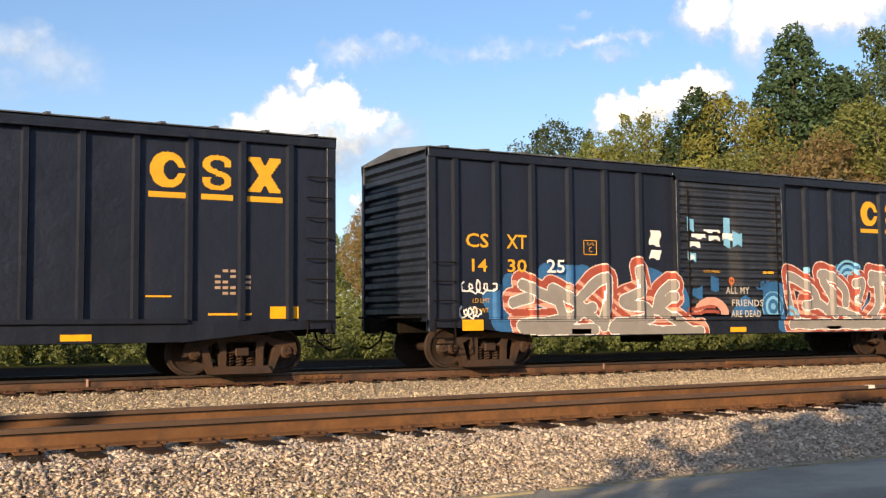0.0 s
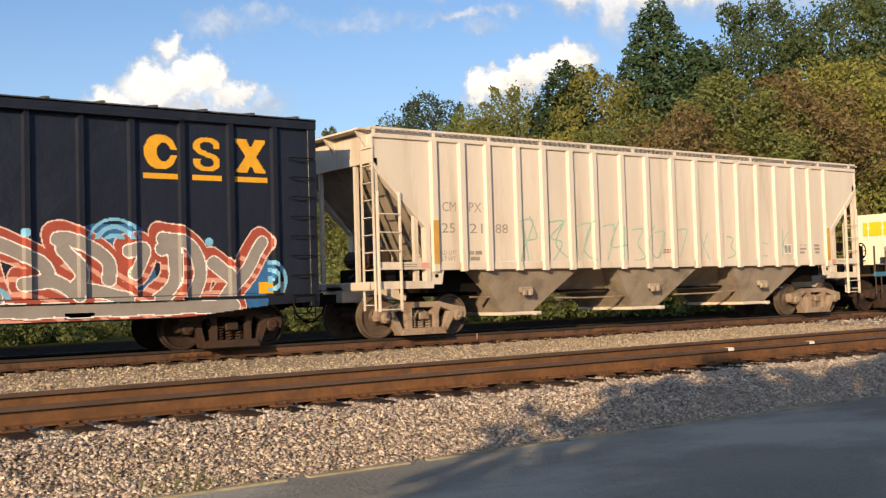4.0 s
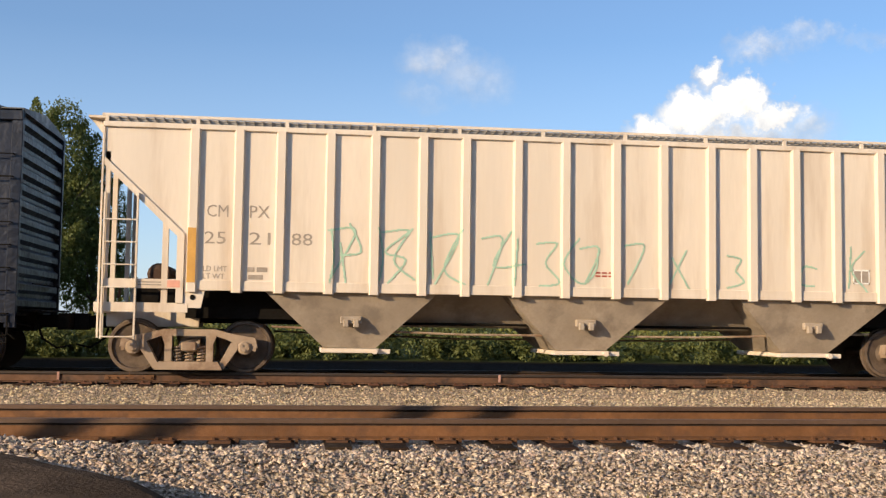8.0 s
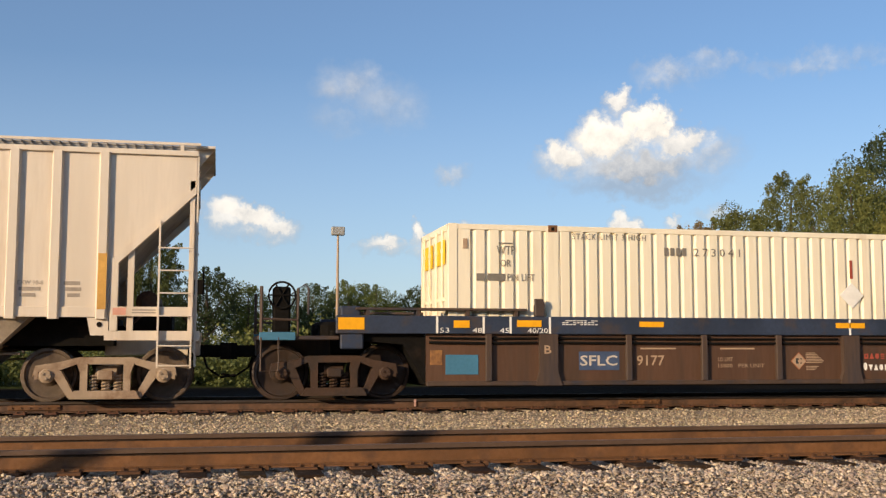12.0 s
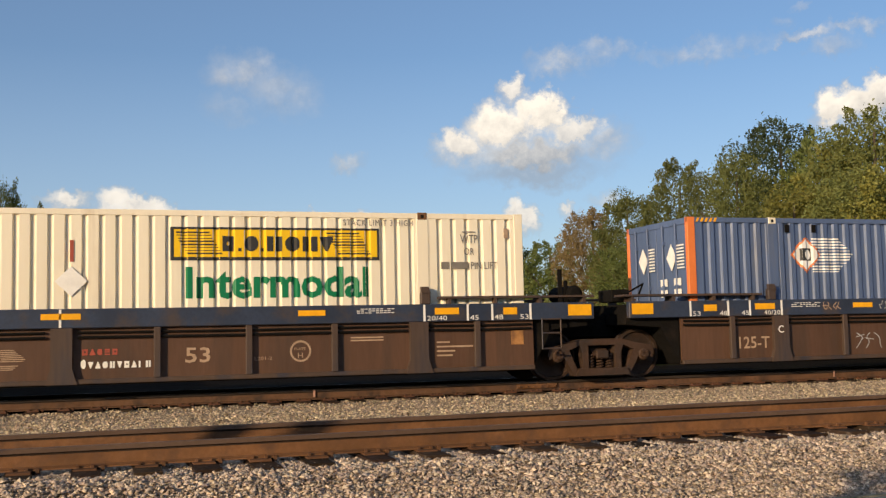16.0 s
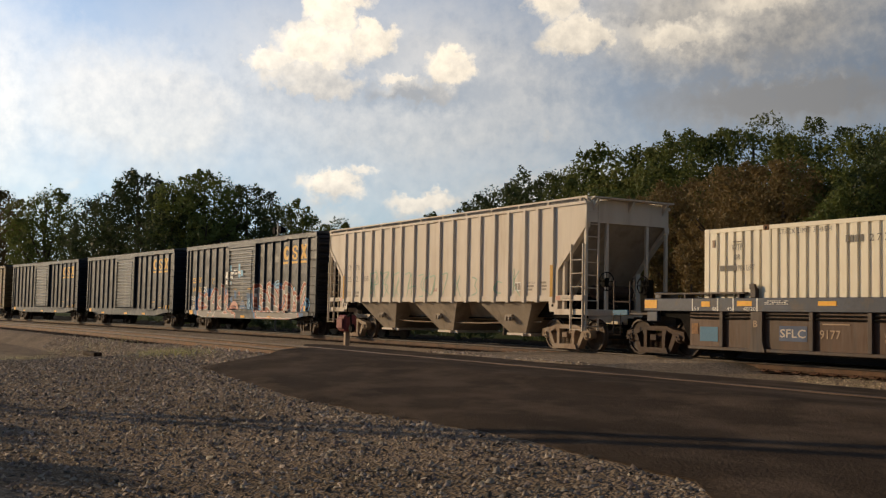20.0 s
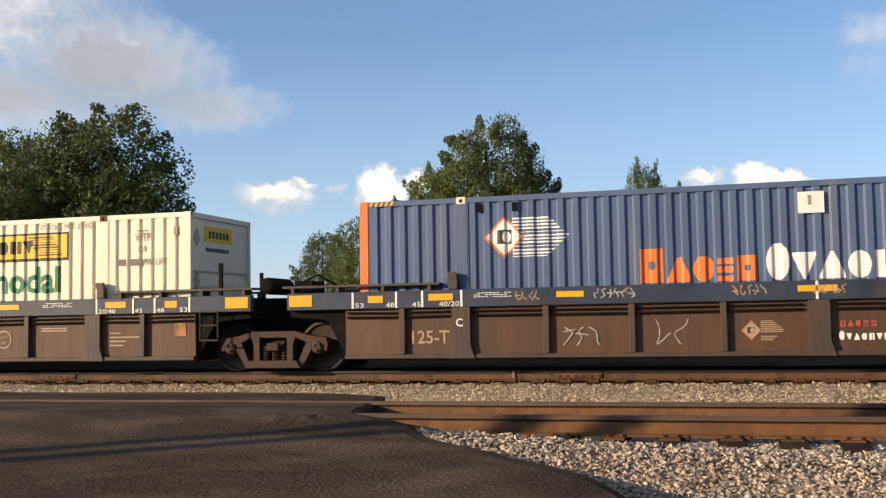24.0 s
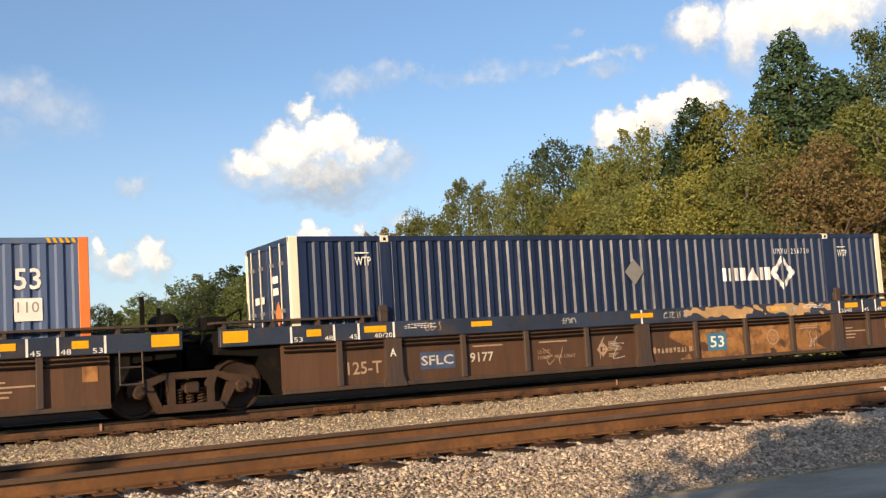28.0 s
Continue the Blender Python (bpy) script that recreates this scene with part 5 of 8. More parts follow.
def hopper_car(x0):
    car = thing("hopper_car", "dusty cream three-bay covered hopper with faint green scrawls", "freight car", "train cars")
    Z0, Z1 = 1.42, 4.22
    for sy in (-1, 1):
        bm = bmesh.new()
        prism(bm, [(-8.44, Z1), (-8.44, 3.64), (-7.08, 2.36), (-7.06, 1.12), (-6.78, 1.12), (-6.72, Z0), (6.72, Z0), (6.78, 1.12), (7.06, 1.12), (7.08, 2.36), (8.44, 3.64), (8.44, Z1)], sy * 1.50, sy * 1.545)
        part("side_sheet", bm, M_HOPPER, car)
        bm = bmesh.new()
        box(bm, -7.0, 7.0, *sorted((sy * 1.54, sy * 1.575)), Z0, Z0 + 0.17, 0.006)
        part("side_sill", bm, M_HOPPER, car)
        bm = bmesh.new()
        box(bm, -8.47, 8.47, *sorted((sy * 1.50, sy * 1.60)), Z1 - 0.05, Z1 + 0.04, 0.01)
        part("top_chord", bm, M_HOPPER, car)
        rib = shared("side_rib", lambda b: prism(b, [(-0.095, 0), (-0.065, -0.08), (0.065, -0.08), (0.095, 0)], Z0 - 0.03, Z1 - 0.03, "z"), M_HOPPER)
        for r in HOP_RIBS:
            part("side_rib", rib, None, car, at=pose(r, sy * 1.543, 0, 0, 0, 0 if sy < 0 else 180))
        bm = bmesh.new()
        for x in (-6.95, 6.95):
            box(bm, x - 0.07, x + 0.07, *sorted((sy * 1.629, sy * 1.624)), 1.55, 2.48)
            if sy < 0:
                part("yellow_stripe", bm, mat("faded_orange", (0.62, 0.34, 0.08), 0.7, var=0.3), car)
                bm = bmesh.new()
        bm.free()
    # sloped ends, end sills, posts, ladders
    for s in (-1, 1):
        # slope sheet in the darker grey, so its shade sits in the colour
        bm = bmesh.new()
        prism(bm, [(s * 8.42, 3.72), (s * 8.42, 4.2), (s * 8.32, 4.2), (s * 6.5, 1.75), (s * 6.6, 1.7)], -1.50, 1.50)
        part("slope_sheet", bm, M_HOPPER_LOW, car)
        for sy in (-1, 1):
            bm = bmesh.new()
            prism(bm, [(s * 8.44, 3.66), (s * 8.44, 3.52), (s * 7.20, 2.33), (s * 7.20, 1.2), (s * 7.08, 1.2), (s * 7.08, 2.38)], *sorted((sy * 1.40, sy * 1.575)))
            part("slope_flange", bm, M_HOPPER, car)
        bm = bmesh.new()
        prism(bm, [(-1.5, 3.66), (1.5, 3.66), (1.5, 4.22), (0, 4.42), (-1.5, 4.22)], *sorted((s * 8.42, s * 8.46)), "x")
        part("end_sheet", bm, M_HOPPER, car)
        bm = bmesh.new()
        box(bm, *sorted((s * 6.9, s * 8.54)), -0.35, 0.35, 0.78, 1.14, 0.02)
        box(bm, *sorted((s * 8.37, s * 8.54)), -1.52, 1.52, 1.02, 1.2, 0.02)
        box(bm, *sorted((s * 7.0, s * 8.54)), -1.55, -1.47, 1.04, 1.2)
        box(bm, *sorted((s * 7.0, s * 8.54)), 1.47, 1.55, 1.04, 1.2)
        part("end_sill", bm, M_HOPPER, car)
        for y in (-1.50, 1.50, -0.75, 0.75):
            bm = bmesh.new()
            box(bm, *sorted((s * 8.34, s * 8.42)), y - 0.045, y + 0.045, 1.15, 3.75)
            part("end_post", bm, M_HOPPER, car, "cream upright end post")
        for y in (-0.55, 0.55):
            bm = bmesh.new()
            prism(bm, [(s * 6.3, 1.2), (s * 6.45, 1.2), (s * 7.9, 3.6), (s * 7.8, 3.6)], y - 0.03, y + 0.03)
            part("slope_brace", bm, M_HOPPER, car)
        bm = bmesh.new()
        box(bm, *sorted((s * 7.35, s * 7.45)), -1.52, -1.42, 1.15, 3.2)
        part("end_post", bm, M_HOPPER, car, "cream upright end post")
        bm = bmesh.new()
        for z in np.arange(0.72, 4.2, 0.36):
            tube(bm, [(s * 8.48, -1.55, z), (s * 8.48, -1.12, z)], 0.014, 5)
        for y in (-1.55, -1.12):
            box(bm, *sorted((s * 8.45, s * 8.48)), y - 0.025, y + 0.025, 0.6, 4.2)
        ladder(bm, *sorted((s * 8.40, s * 7.86)), -1.56, [0.62, 1.45, 1.83, 2.21, 2.59] if s < 0 else [0.62, 0.95, 1.45, 1.83, 2.21, 2.59], 0.013, 0.08)
        for x in (s * 8.40, s * 7.86):
            box(bm, x - 0.015, x + 0.015, -1.64, -1.57, 0.58, 3.05)
        part("ladder", bm, M_HOPPER, car, "cream steel ladder")
        bm = bmesh.new()
        box(bm, *sorted((s * 8.40, s * 7.10)), -1.583, -1.558, 1.44, 1.60)
        part("hand_plate", bm, M_HOPPER, car)
        bm = bmesh.new()
        box(bm, *sorted((s * 7.34, s * 7.13)), -1.588, -1.584, 1.46, 1.58)
        part("red_plate", bm, M_SALMON, car)
        bars([(min(s * 7.82, s * 7.44), max(s * 7.82, s * 7.44), 1.49 + 0.045 * k, 0.02) for k in range(2)], M_FADED, car, -1.586)
        bm = bmesh.new()
        tube(bm, [(s * 8.58, -0.9 + 0.26 * math.cos(k * 0.3491), 2.0 + 0.26 * math.sin(k * 0.3491)) for k in range(19)], 0.016, 5)
        tube(bm, [(s * 8.58, -1.15, 2.0), (s * 8.58, -0.65, 2.0)], 0.014, 5)
        tube(bm, [(s * 8.58, -0.9, 1.75), (s * 8.58, -0.9, 2.25)], 0.014, 5)
        box(bm, *sorted((s * 8.42, s * 8.58)), -0.98, -0.82, 1.85, 2.1)
        if s > 0:
            part("brake_wheel", bm, M_BLACK, car)
        else:
            bm.free()
        bm = bmesh.new()
        lathe(bm, [(-0.004, 0.045), (0.004, 0.045)], (s * 6.92, -1.551, 1.30), 14)
        part("bracket_hole", bm, M_BLACK, car)
        coupler(car, s * 8.47, s)
        bm = bmesh.new()
        lathe(bm, [(-0.72, 0.10), (-0.68, 0.20), (0.68, 0.20), (0.72, 0.10)], (s * 7.62, 0.1, 1.72), 14)
        part("air_reservoir", bm, M_TRUCK_RUST, car, "rusty air reservoir on the end deck")
        bm = bmesh.new()
        box(bm, *sorted((s * 7.25, s * 8.05)), -0.5, 0.6, 1.14, 1.50, 0.03)
        part("brake_cylinder", bm, M_BLACK, car)
        bm = bmesh.new()
        tube(bm, [(s * 7.4, -1.1, 1.3), (s * 7.7, -1.0, 1.62), (s * 8.2, -0.9, 1.55), (s * 8.35, -0.3, 1.3)], 0.025, 6)
        part("brake_pipe", bm, M_TRUCK_RUST, car)
        truck(car, s * 7.00, 0.457, 1.90, M_TRUCK_DUST, "hopper_truck")
    # bays with gates
    for i, cx in enumerate((-4.22, 0.0, 4.32)):
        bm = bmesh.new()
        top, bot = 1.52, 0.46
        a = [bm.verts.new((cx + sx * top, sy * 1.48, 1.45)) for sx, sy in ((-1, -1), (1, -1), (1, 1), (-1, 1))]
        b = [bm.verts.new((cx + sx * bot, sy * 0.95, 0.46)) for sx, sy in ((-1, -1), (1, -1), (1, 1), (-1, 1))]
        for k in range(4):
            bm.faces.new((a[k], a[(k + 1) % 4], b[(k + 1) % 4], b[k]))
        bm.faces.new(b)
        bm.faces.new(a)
        bay = part("hopper_bay", bm, M_HOPPER_LOW, car, "grey-brown discharge bay")
        bm = bmesh.new()
        box(bm, cx - 0.52, cx + 0.52, -1.0, 1.0, 0.37, 0.45, 0.01)
        box(bm, cx + 0.5, cx + 0.72, -0.95, -0.85, 0.36, 0.44)
        lathe(bm, [(-0.06, 0.05), (0.06, 0.05)], (cx + 0.44, -1.02, 0.40), 8)
        part("gate", bm, M_HOPPER, bay)
        bm = bmesh.new()
        box(bm, cx - 0.19, cx + 0.19, -1.32, -1.22, 0.88, 1.02, 0.02)
        for d in (-0.09, 0.09):
            box(bm, cx + d - 0.05, cx + d + 0.05, -1.37, -1.28, 0.82, 0.96, 0.015)
        part("shaker_bracket", bm, M_HOPPER_LOW, bay)
    bm = bmesh.new()
    box(bm, -7.2, 7.2, -0.32, 0.32, 0.86, 1.3)
    tube(bm, [(-6.5, -0.6, 0.9), (6.5, -0.6, 0.9)], 0.03, 6)
    part("center_sill", bm, M_BLACK, car)
    for y, z in ((-0.95, 0.72), (0.9, 0.62)):
        bm = bmesh.new()
        tube(bm, [(-5.6, y, z + 0.1), (-2.2, y, z), (2.2, y, z), (5.6, y, z + 0.1)], 0.022, 6)
        part("brake_rod", bm, M_TRUCK_DUST, car)
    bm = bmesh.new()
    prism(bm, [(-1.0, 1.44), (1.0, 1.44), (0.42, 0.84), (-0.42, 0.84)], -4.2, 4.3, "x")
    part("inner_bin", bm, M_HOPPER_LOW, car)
    # added black boxes that stand for the shade in the bin and over the trucks
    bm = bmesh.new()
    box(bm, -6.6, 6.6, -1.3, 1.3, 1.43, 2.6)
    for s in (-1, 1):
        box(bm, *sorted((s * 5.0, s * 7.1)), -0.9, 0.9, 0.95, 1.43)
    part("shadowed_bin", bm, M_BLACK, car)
    # roof, hatch trough, running boards and their edge frame
    bm = bmesh.new()
    prism(bm, [(-1.55, 4.20), (-1.55, 4.23), (-0.5, 4.36), (0.5, 4.36), (1.55, 4.23), (1.55, 4.20)], -8.44, 8.44, "x")
    box(bm, -8.0, 8.0, -0.32, 0.32, 4.36, 4.44, 0.01)
    for s in (-1, 1):
        box(bm, *sorted((s * 8.42, s * 8.74)), -1.5, 1.5, 4.33, 4.37)
        for y in (-1.3, 0, 1.3):
            prism(bm, [(s * 8.42, 4.0), (s * 8.46, 4.0), (s * 8.72, 4.33), (s * 8.42, 4.33)], y - 0.03, y + 0.03)
    part("roof", bm, M_HOPPER, car)
    for sy in (-1, 1):
        bm = bmesh.new()
        box(bm, -8.50, 8.50, sy * 1.56 - 0.02, sy * 1.56 + 0.02, 4.355, 4.40)
        for k in range(12):
            x = -8.42 + k * 1.51
            box(bm, x - 0.03, x + 0.03, sy * 1.56 - 0.02, sy * 1.56 + 0.02, 4.22, 4.36)
        part("roof_edge_frame", bm, M_HOPPER, car)
        bm = bmesh.new()
        for k in range(4):
            y = sy * (0.95 + 0.15 * k)
            box(bm, -8.42, 8.42, y - 0.012, y + 0.012, 4.335, 4.375)
        for k in range(110):
            x = -8.40 + k * 0.152
            box(bm, x - 0.006, x + 0.006, *sorted((sy * 0.9, sy * 1.5)), 4.34, 4.37)
        tagged(part("running_board", bm, M_GRATE, car), "grated steel running board")
    # stencils and scrawls
    y = -1.549
    lettering("CM", -6.72, 2.68, 0.21, 0.36, M_FADED, car, y)
    lettering("PX", -6.0, 2.68, 0.21, 0.34, M_FADED, car, y)
    for text, x in (("25", -6.75), ("21", -6.0), ("88", -5.28)):
        lettering(text, x, 2.22, 0.21, 0.36, M_FADED, car, y)
    lettering("LD LMT", -6.76, 1.75, 0.09, 0.40, M_FADED, car, y)
    lettering("LT WT", -6.76, 1.62, 0.09, 0.36, M_FADED, car, y)
    bars([(-6.02, -5.9, 1.75, 0.08), (-5.86, -5.68, 1.75, 0.08), (-6.0, -5.75, 1.62, 0.08)], M_FADED, car, y)
    bars([(0.1 + 0.12 * k, 0.19 + 0.12 * k, 1.78 + 0.06 * j, 0.03) for j in range(2) for k in range(3)], M_RED, car, y)
    lettering("EXW 10-8", 5.62, 1.95, 0.07, 0.40, M_FADED, car, y)
    bars([(5.64, 5.98, 1.85, 0.06), (5.66, 5.9, 1.75, 0.06), (6.34, 6.6, 1.95, 0.06), (6.36, 6.62, 1.85, 0.06), (6.4, 6.6, 1.75, 0.06)], M_FADED, car, y)
    bm = bmesh.new()
    for a, b, c, d in ((4.98, 5.30, 1.74, 1.77), (4.98, 5.30, 1.98, 2.01), (4.98, 5.0, 1.74, 2.01), (5.28, 5.3, 1.74, 2.01), (5.13, 5.15, 1.74, 2.0)):
        box(bm, a, b, y - 0.004, y, c, d)
    part("inspection_stencil", bm, M_WHITE, car)
    bm = bmesh.new()
    box(bm, 5.0, 5.28, y - 0.001, y + 0.002, 1.77, 1.98)
    part("inspection_panel", bm, M_FADED, car)
    strokes = [[(-4.3, 2.35), (-3.85, 2.36), (-4.25, 1.75)], [(-3.95, 2.45), (-3.75, 2.1), (-4.1, 2.05)], [(-4.1, 2.2), (-4.0, 1.7)],
               [(-3.4, 2.35), (-2.95, 2.38), (-3.35, 2.1), (-3.0, 2.0), (-3.3, 1.7)], [(-2.9, 2.4), (-3.2, 2.0), (-2.85, 1.75)],
               [(-2.55, 2.3), (-2.1, 2.32), (-2.5, 1.7)], [(-2.05, 2.4), (-2.35, 1.9), (-2.0, 1.7)],
               [(-1.7, 2.3), (-1.35, 2.3), (-1.6, 1.7)], [(-1.2, 2.4), (-1.5, 1.95), (-0.95, 1.98)], [(-1.1, 2.3), (-1.15, 1.7)],
               [(-0.75, 2.25), (-0.4, 2.26), (-0.6, 2.0), (-0.35, 1.75), (-0.7, 1.7)], [(0.0, 2.2), (0.35, 2.2), (0.1, 1.75)], [(0.8, 2.25), (1.15, 2.25), (0.85, 1.75)],
               [(1.9, 2.2), (1.6, 1.75)], [(1.65, 2.1), (1.95, 1.7)], [(2.65, 2.15), (2.9, 2.1), (2.8, 1.95), (2.95, 1.8), (2.65, 1.72)],
               [(4.3, 2.0), (4.05, 2.02), (4.0, 1.8), (4.25, 1.76)], [(4.95, 2.3), (4.9, 1.75)], [(5.2, 2.25), (4.95, 2.0), (5.25, 1.7)]]
    drawn = [smooth_line([(-4.65 + (a + 4.3) * 1.037, 1.6 + (c - 1.7) * 1.36) for a, c in st], 5) for st in strokes]
    drawn += [smooth_line(q, 5) for q in ([(-4.6, 2.5), (-4.55, 2.0), (-4.62, 1.6)], [(-3.78, 2.55), (-3.7, 2.1), (-3.75, 1.65)], [(-2.88, 2.5), (-2.82, 1.7)], [(-0.2, 2.45), (-0.5, 2.0), (-0.15, 1.65), (0.1, 1.9), (0.15, 2.3)])]
    tagged(draped("green_scrawl", lambda X, Z: np.any([near_line(X, Z, st, 0.017) for st in drawn], axis=0), -5.0, 5.5, 1.48, 2.75, hop_depth, M_CHALK, car, 0.016, 0.007), "faint green sprayed scrawl", kind="stuff")
    CARS.append((car, x0, 7.0))
    return car


CORR = 0.27


def corr_depth(x):
    """Depth of a corrugated container side."""
    if abs(abs(x) - 6.10) < 0.13 or abs(x) > 7.97:
        return -1.295
    u = (x / CORR) % 1.0
    return float(np.interp(u, [0, 0.36, 0.5, 0.86, 1.0], [-1.290, -1.290, -1.252, -1.252, -1.290]))


def narrow_depth(x):
    """The same with wide outer faces and narrow grooves."""
    if abs(abs(x) - 6.10) < 0.13 or abs(x) > 7.97:
        return -1.295
    u = (x / CORR) % 1.0
    return float(np.interp(u, [0, 0.60, 0.68, 0.88, 1.0], [-1.290, -1.290, -1.250, -1.250, -1.290]))


def container(x0, paint, label, post_paint=None, low=0.27, depth=corr_depth, bends=(0, 0.36, 0.5, 0.86)):
    """A 53-foot container, corrugated, with posts at the 40-foot points."""
    box_ = thing("container", label, "container", "containers")
    H, Z0, Z1 = 8.075, low, low + 2.9
    xs = [-7.98]
    k = math.ceil(-7.98 / CORR)
    while k * CORR < 7.98:
        for u in bends:
            x = (k + u) * CORR
            if -7.98 < x < 7.98:
                xs.append(x)
        k += 1
    for a in (-6.23, -5.97, 5.97, 6.23):
        xs += [a - 0.001, a + 0.001]
    xs = sorted(xs + [7.98])
    for sy in (1, -1):
        verts, faces = [], []
        for x in xs:
            d = depth(x)
            verts += [(x, -sy * -d if sy < 0 else -d, Z0 + 0.12), (x, -sy * -d if sy < 0 else -d, Z1 - 0.09)]
        n = len(xs)
        verts = [(vx, (abs(vy) if sy > 0 else -abs(vy)), vz) for vx, vy, vz in verts]
        faces = [(2 * i, 2 * i + 2, 2 * i + 3, 2 * i + 1) for i in range(n - 1)]
        quads("side_wall", verts, faces, paint, box_)
        bm = bmesh.new()
        box(bm, -H, H, *sorted((sy * 1.24, sy * 1.30)), Z1 - 0.10, Z1, 0.006)
        part("top_rail", bm, paint, box_)
        bm = bmesh.new()
        box(bm, -H, H, *sorted((sy * 1.24, sy * 1.30)), Z0, Z0 + 0.14)
        part("bottom_rail", bm, paint, box_)
        for s in (-1, 1):
            bm = bmesh.new()
            box(bm, s * 6.10 - 0.11, s * 6.10 + 0.11, *sorted((sy * 1.27, sy * 1.303)), Z0, Z1, 0.006)
            part("lift_post", bm, paint, box_)
            bm = bmesh.new()
            box(bm, s * 6.10 - 0.09, s * 6.10 + 0.09, *sorted((sy * 1.17, sy * 1.312)), Z1 - 0.12, Z1 + 0.012, 0.01)
            casting = part("corner_casting", bm, M_RAIL if paint is M_WHITE_BOX else M_WHITE_BOX, box_)
            bm = bmesh.new()
            box(bm, s * 6.10 - 0.03, s * 6.10 + 0.03, *sorted((sy * 1.314, sy * 1.311)), Z1 - 0.09, Z1 - 0.03)
            part("casting_hole", bm, M_BLACK, casting)
            bm = bmesh.new()
            box(bm, *sorted((s * (H - 0.17), s * H)), *sorted((sy * 1.20, sy * 1.306)), Z0, Z1 + 0.006, 0.008)
            part("end_post", bm, post_paint or paint, box_)
    bm = bmesh.new()
    box(bm, -H + 0.05, H - 0.05, -1.25, 1.25, Z1 - 0.05, Z1 - 0.01)
    box(bm, -H + 0.05, H - 0.05, -1.25, 1.25, Z0 + 0.02, Z0 + 0.12)
    for k in range(56):
        x = -7.8 + k * 0.284
        box(bm, x - 0.06, x + 0.06, -1.2, 1.2, Z1 - 0.012, Z1 + 0.008)
    part("roof", bm, paint, box_)
    # ribbed blank end and doors
    bm = bmesh.new()
    prof = [(Z0 + 0.1, 0.0)]
    for k in range(5):
        z = Z0 + 0.25 + k * 0.33
        prof += [(z, 0.0), (z + 0.04, 0.045), (z + 0.14, 0.045), (z + 0.18, 0.0)]
    prof += [(Z1 - 0.08, 0.0)]
    for (a, b), (c, d) in zip(prof, prof[1:]):
        v = [bm.verts.new(p) for p in ((H - 0.05 - b, -1.21, a), (H - 0.05 - b, 1.21, a), (H - 0.05 - d, 1.21, c), (H - 0.05 - d, -1.21, c))]
        bm.faces.new(v)
    box(bm, H - 0.08, H, -1.2, 1.2, Z1 - 0.1, Z1)
    box(bm, H - 0.08, H, -1.2, 1.2, Z0, Z0 + 0.14)
    part("end_wall", bm, paint, box_)
    for s in (-1, 1):
        bm = bmesh.new()
        box(bm, -H + 0.02, -H + 0.07, *sorted((s * 0.01, s * 1.20)), Z0 + 0.14, Z1 - 0.12, 0.006)
        leaf = part("door", bm, paint, box_)
        for q in (0.32, 0.85):
            bm = bmesh.new()
            tube(bm, [(-H - 0.02, s * q, Z0 + 0.1), (-H - 0.02, s * q, Z1 - 0.08)], 0.02, 7)
            for z in (0.6, 1.5, 2.4):
                box(bm, -H - 0.04, -H + 0.02, s * q - 0.05, s * q + 0.05, Z0 + z, Z0 + z + 0.07)
            part("lock_rod", bm, M_GRATE if paint is M_NAVY_BOX else paint, leaf)
    for name, z0, z1 in (("door_header", Z1 - 0.12, Z1), ("door_sill", Z0, Z0 + 0.14)):
        bm = bmesh.new()
        box(bm, -H, -H + 0.08, -1.2, 1.2, z0, z1)
        part(name, bm, paint, box_)
    CARS.append((box_, x0, 6.0))
    return box_


